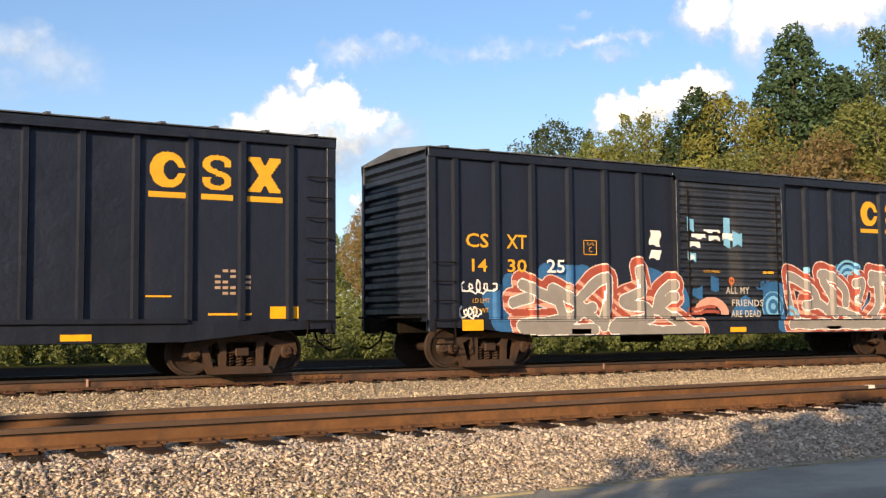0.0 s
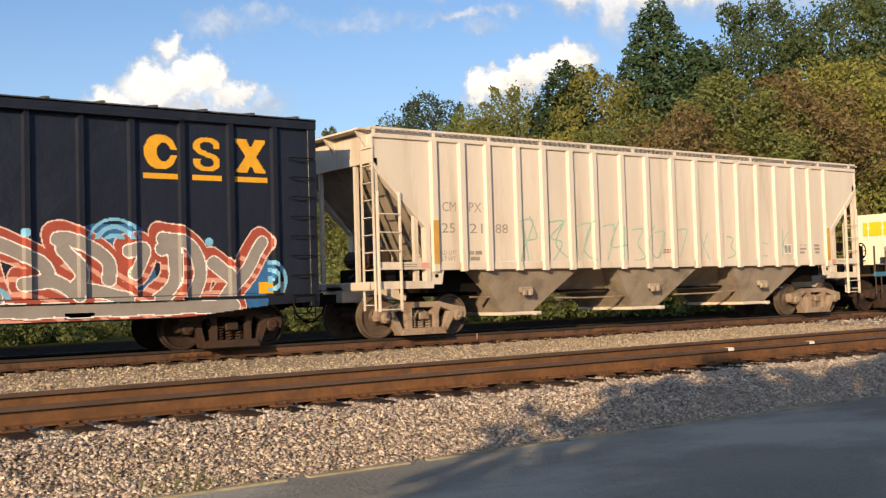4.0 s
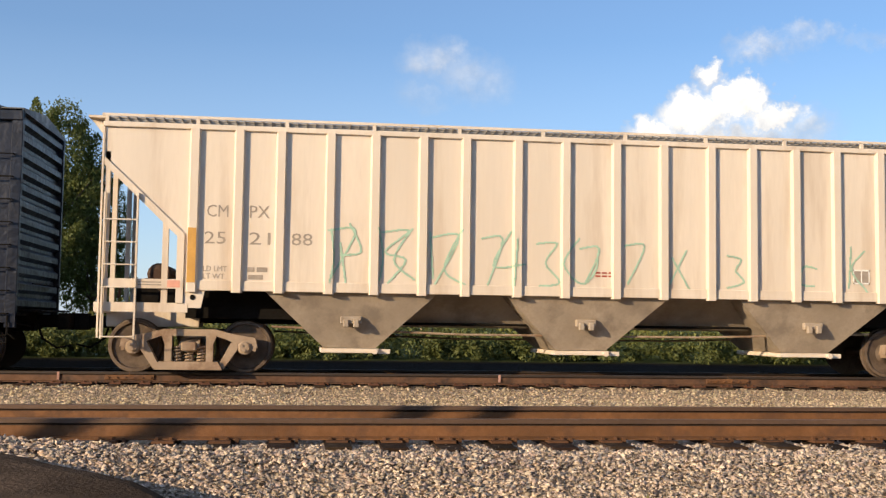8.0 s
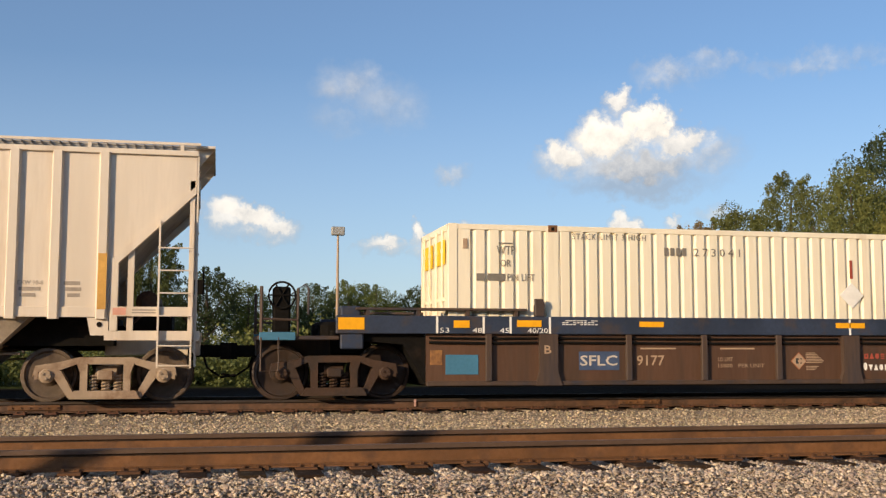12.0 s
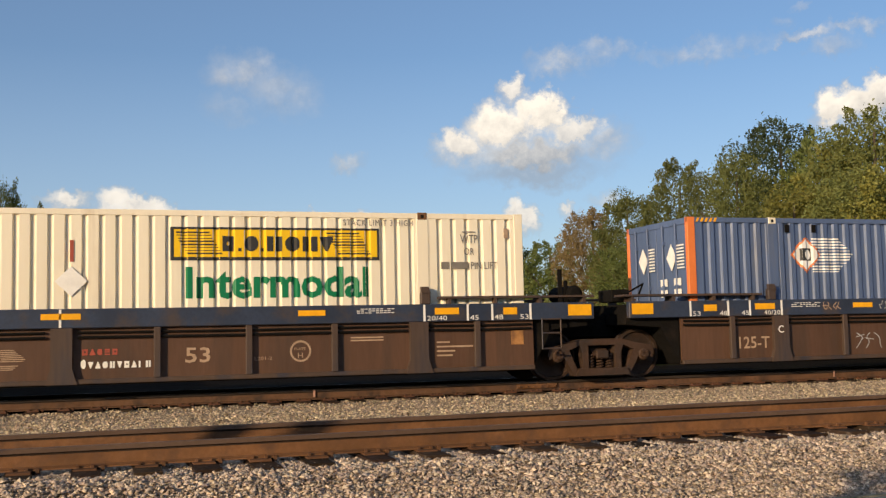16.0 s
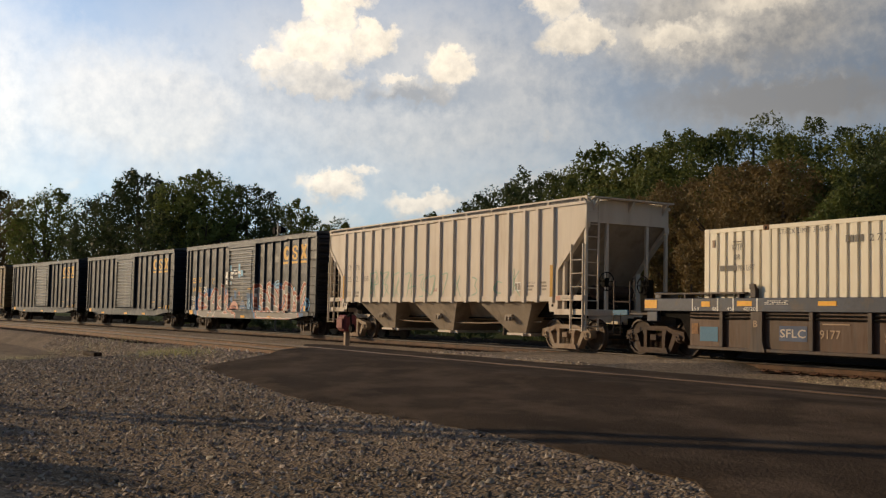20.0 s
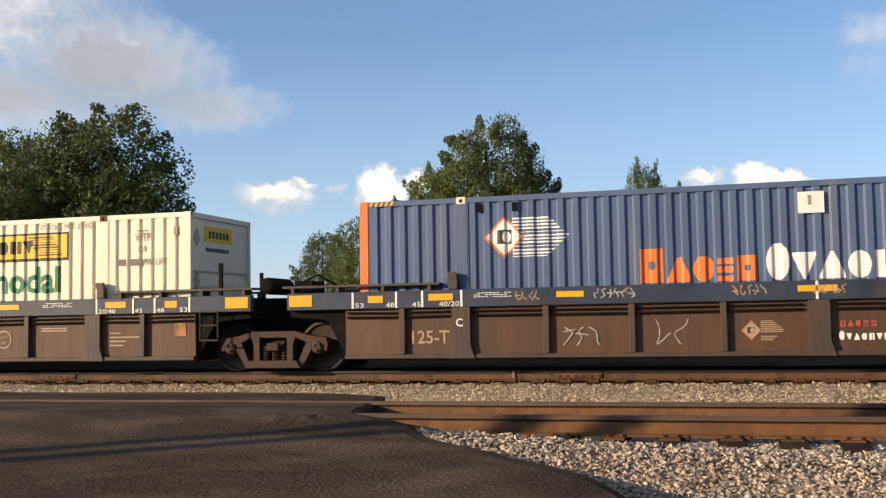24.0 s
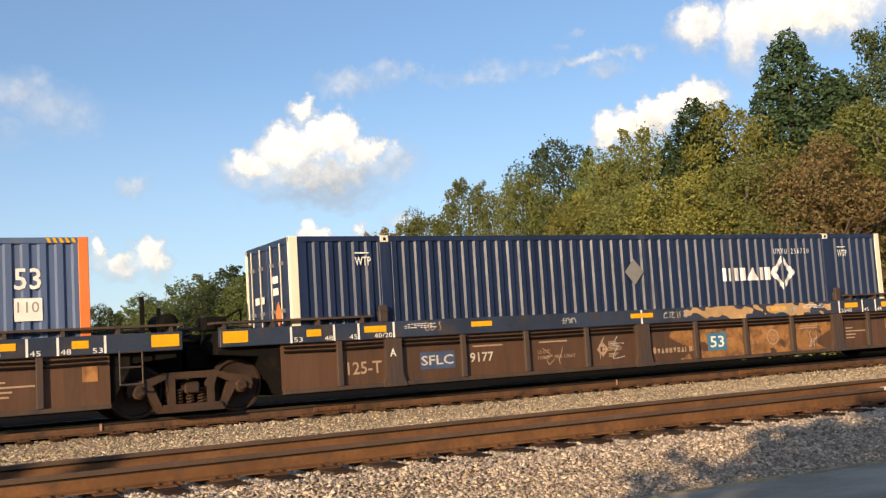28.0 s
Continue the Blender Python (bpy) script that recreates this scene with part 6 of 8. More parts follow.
def white_container(x0):
    c = container(x0, M_WHITE_BOX, "cream corrugated 53-foot container with a yellow and green sign", depth=narrow_depth, bends=(0, 0.60, 0.68, 0.88))
    draped("yellow_panel", lambda X, Z: X > -9, 1.62, 5.28, 2.32, 2.86, narrow_depth, M_JB_YELLOW, c, 0.03, 0.004)
    draped("panel_border", lambda X, Z: (X < 1.66) | (X > 5.24) | (Z < 2.36) | (Z > 2.83), 1.6, 5.30, 2.30, 2.88, narrow_depth, M_DKTEXT, c, 0.02, 0.007)
    draped("panel_lines", lambda X, Z: ((np.abs(X - 1.95 - (2.8 - Z) * 0.6) < 0.30) | (np.abs(X - 4.60 - (2.8 - Z) * 0.6) < 0.30)) & (np.sin(Z * 120) > 0.35) & (Z > 2.4) & (Z < 2.8), 1.7, 5.2, 2.38, 2.82, narrow_depth, M_DKTEXT, c, 0.014, 0.007)
    # brand words as plain block shapes in their colours
    word_shapes("brand_shape", [(2.48, 0.20, 0.27, "panel"), (2.75, 0.06, 0.06, "stem"), (2.86, 0.24, 0.27, "disc"), (3.14, 0.06, 0.06, "stem"), (3.25, 0.27, 0.27, "gate"), (3.57, 0.26, 0.27, "disc"), (3.88, 0.27, 0.27, "gate"), (4.19, 0.25, 0.27, "tee")], 2.46, narrow_depth, M_DKTEXT, c, 0.014, 0.009)
    draped_text("Intermodal", 1.86, 1.63, 0.56, 3.22, narrow_depth, M_GREEN, c)
    y = -1.302
    lettering("STACK LIMIT 3 HIGH", -5.72, 2.93, 0.11, 1.45, M_THIN, c, y, spread=0.2)
    lettering("STACK LIMIT 3 HIGH", 4.62, 2.93, 0.11, 1.30, M_THIN, c, y, spread=0.2)
    bars([(-3.9 + 0.12 * k, -3.82 + 0.12 * k, 2.66, 0.15) for k in range(4)], M_THIN, c, y)
    lettering("273041", -3.3, 2.66, 0.15, 0.95, M_THIN, c, y, spread=0.5)
    for s in (-1, 1):
        lettering("WTP", s * 7.0 - 0.17, 2.62, 0.16, 0.34, M_THIN, c, y)
        lettering("OR", s * 7.0 - 0.10, 2.40, 0.13, 0.20, M_THIN, c, y)
        bars([(s * 7.0 - 0.55, s * 7.0 - 0.40, 2.14, 0.13), (s * 7.0 - 0.34, s * 7.0 - 0.02, 2.14, 0.13)], M_THIN, c, y)
        lettering("PIN LIFT", s * 7.0 + 0.03, 2.14, 0.13, 0.52, M_THIN, c, y)
        bars([(s * 7.0 - 0.13, s * 7.0 + 0.13, 2.82, 0.02)], M_THIN, c, y)
        bm = bmesh.new()
        box(bm, s * 7.75 - 0.05, s * 7.75 + 0.03, -1.31, -1.29, 2.72, 2.9)
        part("pin_slot", bm, M_STENCIL, c)
    bm = bmesh.new()
    prism(bm, [(-0.26, 1.95), (0, 2.20), (0.26, 1.95), (0, 1.70)], -1.315, -1.30)
    part("placard_holder", bm, M_WHITE, c)
    bars([(-0.02, 0.04, 2.28, 0.36)], M_RED, c, y)
    # sign on the door end
    bm = bmesh.new()
    for a, b in ((-1.05, -0.1), (0.1, 1.05)):
        box(bm, -8.083, -8.078, a, b, 2.45, 2.9)
    part("end_sign", bm, M_JB_YELLOW, c)
    # sign on the blank end
    bm = bmesh.new()
    box(bm, 8.030, 8.040, -0.68, 0.50, 2.62, 2.94)
    part("end_sign", bm, M_JB_YELLOW, c)
    bm = bmesh.new()
    for k in range(6):
        box(bm, 8.040, 8.044, -0.52 + 0.15 * k, -0.42 + 0.15 * k, 2.70, 2.84)
    for k in range(10):
        box(bm, 8.030, 8.034, -0.62 + 0.10 * k, -0.55 + 0.10 * k, 2.42, 2.50)
    part("brand_blocks", bm, M_DKTEXT, c)
    for y0, z0 in ((-1.0, 2.68), (-0.98, 1.80)):
        bm = bmesh.new()
        prism(bm, [(y0 - 0.14, z0), (y0, z0 + 0.2), (y0 + 0.14, z0), (y0, z0 - 0.2)], 8.028, 8.036, "x")
        part("placard_holder", bm, M_GRATE, c)
    return c


def word_shapes(name, items, z0, depth, material, parent, cell=0.018, lift=0.005, thick=0.3):
    """A brand word as plain shapes in its colour: (left end, width, height, shape) of each."""
    for a, w, h, kind in items:
        t = w * thick

        def inside(X, Z):
            x, z = X - a, Z - z0
            if kind == "tee":
                return np.abs(x - w / 2) < w / 2 * z / h + t * 0.2
            if kind == "comb":
                return (z / h * 3) % 1.0 < 0.66
            if kind == "disc":
                return oval(x, z, w / 2, h / 2, w / 2, h / 2)
            if kind == "delta":
                return np.abs(x - w / 2) < w / 2 * (1 - z / h) + t * 0.2
            if kind == "gate":
                return np.abs(x - w / 2) > w * 0.08
            if kind == "panel":
                return ~oval(x, z, w / 2, h / 2, w * 0.16, h * 0.13)
            return x > -1
        draped(name, inside, a, a + w, z0, z0 + h, depth, material, parent, cell, lift)


def diamond_logo(c, cx, cz, r, lines, ring=None, depth=corr_depth, pale=None):
    pale = pale or M_WHITE
    draped("logo_diamond", lambda X, Z: np.abs(X - cx) + np.abs(Z - cz) < r, cx - r, cx + r, cz - r, cz + r, depth, ring or M_ORANGE, c, 0.02, 0.004)
    draped("logo_field", lambda X, Z: np.abs(X - cx) + np.abs(Z - cz) < r * 0.85, cx - r, cx + r, cz - r, cz + r, depth, pale, c, 0.02, 0.007)
    draped("logo_core", lambda X, Z: (np.abs(Z - cz) < r * 0.33) & (np.abs(X - cx) < r * 0.36) & ~oval(X, Z, cx + r * 0.1, cz, r * 0.2, r * 0.28), cx - r, cx + r, cz - r, cz + r, depth, M_DKTEXT, c, 0.015, 0.010)
    draped("logo_lines", lambda X, Z: (((Z - cz) * lines / r) % 1.0 < 0.42) & (np.abs(Z - cz) < r * 0.97) & (X > cx + np.maximum(0.15, r * 0.95 - np.abs(Z - cz))) & (X < cx + r * 3.1 - np.abs(Z - cz) * 1.1), cx, cx + 3.2 * r, cz - r, cz + r, depth, pale, c, 0.015, 0.004)


def blue_container(x0):
    c = container(x0, M_BLUE_BOX, "faded blue corrugated 53-foot container with orange end posts", M_ORANGE)
    diamond_logo(c, -5.30, 2.42, 0.38, 6)
    # brand words as plain block shapes
    word_shapes("brand_shape", [(-2.90, 0.40, 0.60, "panel"), (-2.44, 0.42, 0.44, "delta"), (-2.0, 0.36, 0.44, "disc"), (-1.60, 0.27, 0.44, "comb"), (-1.27, 0.34, 0.44, "panel")], 1.52, corr_depth, M_ORANGE, c)
    word_shapes("brand_shape", [(-0.80, 0.38, 0.62, "disc"), (-0.38, 0.38, 0.45, "tee"), (0.04, 0.42, 0.45, "delta"), (0.50, 0.36, 0.45, "disc"), (0.92, 0.36, 0.45, "gate"), (1.34, 0.36, 0.45, "tee"), (1.72, 0.36, 0.45, "panel"), (2.12, 0.40, 0.45, "delta"), (2.57, 0.11, 0.45, "stem"), (2.74, 0.38, 0.45, "gate")], 1.52, corr_depth, M_WHITE, c)
    bm = bmesh.new()
    box(bm, -0.26, 0.16, -1.303, -1.298, 2.62, 2.98)
    p = part("white_panel", bm, M_WHITE, c)
    lettering("1", -0.1, 2.76, 0.16, 0.06, M_FADED, c, -1.306)
    y = -1.301
    lettering("UMXU", 4.36, 2.72, 0.15, 0.30, M_WHITE, c, y)
    lettering("895729", 4.88, 2.72, 0.15, 0.80, M_WHITE, c, y, spread=0.5)
    lettering("53", 6.88, 2.30, 0.36, 0.42, M_WHITE, c, y)
    bm = bmesh.new()
    box(bm, 6.87, 7.31, -1.306, -1.300, 1.78, 2.16)
    part("height_plate", bm, M_WHITE, c)
    lettering("110", 6.92, 1.92, 0.18, 0.34, M_FADED, c, -1.309)
    for x in (-5.75, -5.1, 5.05, 5.7):
        bm = bmesh.new()
        box(bm, x - 0.05, x + 0.05, -1.31, -1.29, 2.88, 3.04)
        part("pin_slot", bm, M_BLACK, c)
    # hazard stripes at the roof corners
    for s in (-1, 1):
        for k in range(5):
            bm = bmesh.new()
            prism(bm, [(s * (7.88 - 0.1 * k), 3.08), (s * (7.83 - 0.1 * k), 3.08), (s * (7.79 - 0.1 * k), 3.16), (s * (7.84 - 0.1 * k), 3.16)], -1.308, -1.303)
            part("hazard_stripe", bm, M_SAFETY, c)
    # door end: two small logos and code
    for y0 in (-0.65, 0.55):
        bm = bmesh.new()
        prism(bm, [(y0 - 0.2, 2.4), (y0, 2.68), (y0 + 0.2, 2.4), (y0, 2.12)], -8.088, -8.082, "x")
        for k in range(8):
            box(bm, -8.088, -8.082, y0 - 0.5, y0 - 0.2, 2.16 + 0.065 * k, 2.19 + 0.065 * k)
        part("door_logo", bm, M_WHITE, c)
    bm = bmesh.new()
    for k, (a, b) in enumerate(((-0.3, 1.82), (-0.3, 1.6), (-0.85, 1.82), (-0.85, 1.6))):
        box(bm, -8.088, -8.082, a - 0.15, a + 0.13, b, b + 0.15)
    part("door_code", bm, M_WHITE, c)
    return c


def navy_container(x0):
    c = container(x0, M_NAVY_BOX, "dark navy corrugated 53-foot container with cream end posts", M_WHITE_BOX)
    y = -1.301
    lettering("UMXU", 4.30, 2.69, 0.13, 0.44, M_WHITE, c, y, spread=0.3)
    lettering("256710", 4.88, 2.69, 0.13, 0.61, M_WHITE, c, y, spread=0.3)
    for x in (-6.75, 6.5):
        lettering("WTP", x, 2.60, 0.17, 0.34, M_WHITE, c, y)
        bars([(x, x + 0.3, 2.83, 0.025)], M_WHITE, c, y)
    bm = bmesh.new()
    prism(bm, [(-0.26, 2.34), (0, 2.62), (0.26, 2.34), (0, 2.06)], -1.315, -1.30)
    part("placard_holder", bm, M_GRATE, c)
    word_shapes("brand_shape", [(2.65, 0.09, 0.32, "stem"), (2.82, 0.09, 0.32, "stem"), (2.98, 0.40, 0.32, "gate"), (3.42, 0.34, 0.32, "delta"), (3.80, 0.34, 0.32, "gate")], 2.07, corr_depth, M_WHITE, c, 0.016, 0.004)
    cx, cz = 4.57, 2.24
    draped("brand_ring", lambda X, Z: (np.abs(X - cx) + np.abs(Z - cz) < 0.40) & (np.abs(X - cx) + np.abs(Z - cz) > 0.24) & (np.abs(X - cx - 0.02) > 0.012), cx - 0.5, cx + 0.5, cz - 0.5, cz + 0.5, corr_depth, M_WHITE, c, 0.02, 0.004)
    bm = bmesh.new()
    for a, b, w in ((0.6, 2.0, 0.24), (0.28, 2.0, 0.2), (-0.5, 2.35, 0.3), (-0.5, 2.12, 0.3)):
        box(bm, -8.088, -8.082, a - w / 2, a + w / 2, b, b + 0.14)
    part("door_code", bm, M_WHITE, c)
    bm = bmesh.new()
    prism(bm, [(-0.8, 1.75), (-0.62, 2.0), (-0.44, 1.75), (-0.62, 1.5)], -8.089, -8.083, "x")
    part("door_placard", bm, M_ORANGE, c)
    return c


def tag_strokes(rng, x, z, width, height):
    """A hand-drawn tag: a few rounded strokes side by side."""
    n = max(2, int(width / (height * 0.7)))
    out = []
    for k in range(n):
        x0, x1 = x + width * k / n, x + width * (k + 0.9) / n
        pts = [(rng.uniform(x0, x1), z + height * u) for u in (1.0, rng.uniform(0.5, 0.9), rng.uniform(0.2, 0.6), 0.0)]
        if rng.random() < 0.5:
            pts.append((x1, z + height * rng.uniform(0.0, 0.5)))
        out.append(smooth_line(pts, 5))
        if rng.random() < 0.4:
            zz = z + height * rng.uniform(0.4, 0.9)
            out.append([(x0, zz), (x1, zz + height * rng.uniform(-0.15, 0.15))])
    return out


def well_car(x0, letter, name_label, ends=(False, False), tan_patch=False, number=True, scrawl=0):
    """One unit of an articulated well car. ends: whether a unit has a coupled end platform there."""
    car = thing("well_car", name_label, "freight car", "train cars")
    ZB, ZM, ZT = 0.27, 1.17, 1.49
    side = -1.36
    for sy in (-1, 1):
        bm = bmesh.new()
        box(bm, -9.96 if ends[0] else -9.5, 9.96 if ends[1] else 9.58, *sorted((sy * 1.32, sy * 1.46)), ZM, ZT, 0.012)
        part("top_chord", bm, M_WELL_BLUE, car, "faded blue top chord")
        bm = bmesh.new()
        box(bm, -8.35, 8.35, *sorted((sy * 1.33, sy * 1.37)), ZB, ZM)
        part("side_panel", bm, M_WELL, car, "rusty brown side panel")
        bm = bmesh.new()
        box(bm, -8.35, 8.35, *sorted((sy * 1.30, sy * 1.44)), ZB - 0.02, ZB + 0.06, 0.01)
        part("bottom_sill", bm, M_POST, car)
        bm = bmesh.new()
        for z, r in ((1.10, 0.022), (1.02, 0.026)):
            for a, b in ((-8.3, -6.3), (-5.9, -0.25), (0.25, 5.9), (6.3, 8.3)):
                tube(bm, [(a, sy * 1.40, z), ((a + b) / 2, sy * 1.40, z - 0.012), (b, sy * 1.40, z)], r, 6)
        part("brake_pipe", bm, M_BLACK, car)
        wide = shared("wide_post", lambda b: prism(b, [(-0.17, ZM), (0.17, ZM), (0.17, 0.5), (0.25, 0.25), (-0.25, 0.25), (-0.17, 0.5)], -0.10, 0.0), M_POST)
        slim = shared("slim_post", lambda b: box(b, -0.055, 0.055, -0.09, 0.0, 0.33, ZM, 0.008), M_POST)
        for x in (-6.10, 0.0, 6.10):
            part("wide_post", wide, None, car, at=pose(x, sy * 1.37, 0, 0, 0, 0 if sy < 0 else 180))
        for x in (-7.22, -4.55, -3.05, -1.52, 1.52, 3.05, 4.55, 7.22):
            part("slim_post", slim, None, car, at=pose(x, sy * 1.37, 0, 0, 0, 0 if sy < 0 else 180))
        # container guides and walkway frames
        for s in (-1, 1):
            bm = bmesh.new()
            box(bm, s * 6.25 - 0.09, s * 6.25 + 0.09, *sorted((sy * 1.30, sy * 1.42)), ZT, ZT + 0.22, 0.015)
            prism(bm, [(s * 6.25 - 0.09, ZT + 0.2), (s * 6.25 + 0.09, ZT + 0.2), (s * 6.25 + 0.05, ZT + 0.32), (s * 6.25 - 0.09, ZT + 0.32)], *sorted((sy * 1.36, sy * 1.44)))
            part("container_guide", bm, M_POST, car)
            bm = bmesh.new()
            box(bm, *sorted((s * 6.5, s * 9.6)), *sorted((sy * 1.02, sy * 1.44)), ZT + 0.10, ZT + 0.14)
            for x in (6.7, 7.6, 8.5, 9.4):
                box(bm, s * x - 0.03, s * x + 0.03, *sorted((sy * 1.10, sy * 1.42)), ZT, ZT + 0.11)
            part("walkway", bm, M_POST, car, "steel walkway grating frame")
    bm = bmesh.new()
    box(bm, -8.3, 8.3, -1.32, 1.32, ZB - 0.04, ZB)
    part("well_floor", bm, M_BLACK, car)
    for s in (-1, 1):
        bm = bmesh.new()
        prism(bm, [(s * 8.35, ZB), (s * 8.35, ZT - 0.05), (s * 9.5, ZT - 0.05), (s * 9.5, 1.05), (s * 8.75, 0.98)], -1.3, 1.3)
        part("end_deck", bm, M_BLACK, car)
        bm = bmesh.new()
        box(bm, *sorted((s * 9.2, s * 9.95)), -0.4, 0.4, 0.80, 1.25, 0.03)
        lathe(bm, [(0.78, 0.34), (1.34, 0.34), (1.40, 0.25)], (s * 9.93, 0, 0), 18, "z")
        part("articulation", bm, M_BLACK, car)
        if not ends[0 if s < 0 else 1]:
            bm = bmesh.new()
            if s > 0:
                for x in (8.50, 8.88):
                    tube(bm, [(x, -1.46, 0.62), (x, -1.46, 1.2)], 0.016, 5)
                for z in (0.63, 0.92, 1.18):
                    tube(bm, [(8.50, -1.47, z), (8.88, -1.47, z)], 0.016, 5)
                part("step_ladder", bm, M_POST, car, "small steel step ladder")
                bm = bmesh.new()
                box(bm, 8.88, 8.95, -1.42, -1.36, 1.4, 2.12)
                part("stanchion", bm, M_BLACK, car)
                bm = bmesh.new()
                box(bm, 9.36, 9.42, -0.62, -0.56, 1.4, 1.95)
                tank = bmesh.new()
                lathe(tank, [(-0.5, 0.10), (-0.46, 0.17), (0.46, 0.17), (0.5, 0.10)], (9.55, -0.2, 1.68), 16)
                part("air_reservoir", tank, M_BLACK, car)
            else:
                box(bm, -9.6, -9.2, -0.9, -0.3, 1.5, 1.75, 0.02)
                tube(bm, [(-9.5, -1.2, 1.62), (-9.0, -1.1, 1.85), (-8.8, -0.5, 1.62)], 0.02, 5)
            part("brake_gear", bm, M_BLACK, car)
    for i, s in ((0, -1), (1, 1)):
        if ends[i]:
            bm = bmesh.new()
            box(bm, *sorted((s * 9.9, s * 11.30)), -1.38, 1.38, 1.06, 1.13, 0.01)
            box(bm, *sorted((s * 9.4, s * 11.3)), -0.35, 0.35, 0.78, 1.08)
            part("end_platform", bm, M_POST, car, "thin steel end platform")
            for sy in (-1, 1):
                bm = bmesh.new()
                box(bm, *sorted((s * 10.66, s * 11.28)), *sorted((sy * 1.37, sy * 1.43)), 1.05, 1.19, 0.01)
                part("end_plate", bm, M_TEAL, car, "blue plate on the platform edge")
                bm = bmesh.new()
                box(bm, *sorted((s * 9.48, s * 9.88)), *sorted((sy * 1.30, sy * 1.44)), 0.90, 1.165, 0.02)
                part("roping_block", bm, M_WELL_BLUE, car)
                bm = bmesh.new()
                tube(bm, [(s * 11.25, sy * 1.42, 1.1), (s * 11.25, sy * 1.42, 0.52), (s * 10.95, sy * 1.42, 0.52), (s * 10.95, sy * 1.42, 1.1)], 0.018, 5)
                part("stirrup_step", bm, M_POST, car)
                bm = bmesh.new()
                tube(bm, [(s * 11.25, sy * 1.40, 1.12), (s * 11.25, sy * 1.40, 1.98)], 0.03, 6)
                part("railing_post", bm, M_POST, car)
                bm = bmesh.new()
                tube(bm, [(s * 10.62, sy * 1.38, 1.12), (s * 10.62, sy * 1.38, 1.95), (s * 10.50, sy * 1.38, 2.02), (s * 10.44, sy * 1.38, 1.95), (s * 10.44, sy * 1.38, 1.5)], 0.022, 6)
                part("hand_hoop", bm, M_POST, car)
                bm = bmesh.new()
                tube(bm, [(s * 11.25, sy * 1.40, 1.42), (s * 10.62, sy * 1.40, 1.40)], 0.02, 5)
                part("hand_rail", bm, M_POST, car)
            bm = bmesh.new()
            tube(bm, [(s * 10.86 + 0.24 * math.cos(k * 0.3491), -0.72, 1.86 + 0.24 * math.sin(k * 0.3491)) for k in range(19)], 0.02, 5)
            for k in range(3):
                q = k * math.pi / 3
                tube(bm, [(s * 10.86 - 0.24 * math.cos(q), -0.72, 1.86 - 0.24 * math.sin(q)), (s * 10.86 + 0.24 * math.cos(q), -0.72, 1.86 + 0.24 * math.sin(q))], 0.015, 5)
            part("brake_wheel", bm, M_BLACK, car)
            bm = bmesh.new()
            box(bm, *sorted((s * 10.70, s * 11.02)), -0.70, -0.45, 1.13, 2.02, 0.04)
            part("brake_housing", bm, M_BLACK, car)
            bm = bmesh.new()
            box(bm, *sorted((s * 9.50, s * 9.85)), -1.2, -0.7, 1.45, 1.66, 0.02)
            part("tool_box", bm, M_WELL_BLUE, car)
            coupler(car, s * 11.2, s)
    # shared trucks: each unit carries the one at its left; coupled ends carry their own
    for x in (-9.95, 9.95) if ends[1] else (-9.95,):
        truck(car, x, 0.483, 1.83, M_TRUCK_RUST, "well_truck")
    # markings
    y = -1.468
    for x, w, z0, z1 in ((-9.93 if ends[0] else -9.45, 0.46, 1.24, 1.45), (-7.87, 0.29, 1.28, 1.41), (-6.70, 0.46, 1.30, 1.42), (-4.35, 0.48, 1.31, 1.41), (-0.32, 0.62, 1.31, 1.41), (3.9, 0.48, 1.31, 1.41), (6.40, 0.46, 1.30, 1.42), (7.73, 0.27, 1.28, 1.41), (9.46 if ends[1] else 9.04, 0.48, 1.24, 1.45)):
        bm = bmesh.new()
        box(bm, x, x + w, y, y + 0.007, z0, z1)
        part("safety_panel", bm, M_SAFETY, car, "yellow reflective panel")
    tick = shared("length_tick", lambda b: box(b, -0.02, 0.02, y, y + 0.007, ZM + 0.01, ZT - 0.01), M_WHITE)
    for x in (-8.17, -7.32, -6.82, -6.08, 6.20, 7.03, 7.51, 8.27, -0.02):
        part("length_tick", tick, None, car, at=pose(x, 0, 0))
    for text, x, w in (("53", -8.12, 0.17), ("48", -7.52, 0.17), ("45", -7.02, 0.17), ("40/20", -6.50, 0.38), ("20/40", 6.25, 0.38), ("45", 7.07, 0.17), ("48", 7.55, 0.17), ("53", 8.06, 0.17)):
        lettering(text, x, 1.19, 0.09, w, M_WHITE, car, y - 0.001)
    for x in (-5.85, 4.95):
        bars([(x + 0.07 * j, x + 0.07 * j + 0.055, 1.41 - 0.035 * k, 0.014) for k in range(3) for j in range(10) if (j * 3 + k) % 7], M_WHITE, car, y, "instruction_bars")
    y = side - 0.016
    if tan_patch:
        ragged = lambda X, Z: 0.5 * np.sin(2.3 * X + 1.2 * np.sin(5 * Z)) + 0.4 * np.sin(5.1 * X - 7 * Z) + 0.3 * np.sin(13 * X + 11 * Z)
        draped("rust_stain", lambda X, Z: (ragged(X, Z) > -0.8) & (np.abs(X - 3.4) < 2.3 + 0.3 * np.sin(9 * Z)), 0.7, 5.95, 0.33, 1.0, lambda x: y + 0.006, M_SAND, car, 0.03, 0.001, "orange rust over the faded paint")
        draped("rust_stain", lambda X, Z: (ragged(X * 1.3, Z * 2) > -0.75 + 1.4 * np.abs(Z - 1.36) / 0.2) & (np.abs(X - 3.6) < 2.4), 1.2, 5.9, 1.18, 1.48, lambda x: -1.462, M_TAN, car, 0.02, 0.001, "pale tan overspray on the chord")
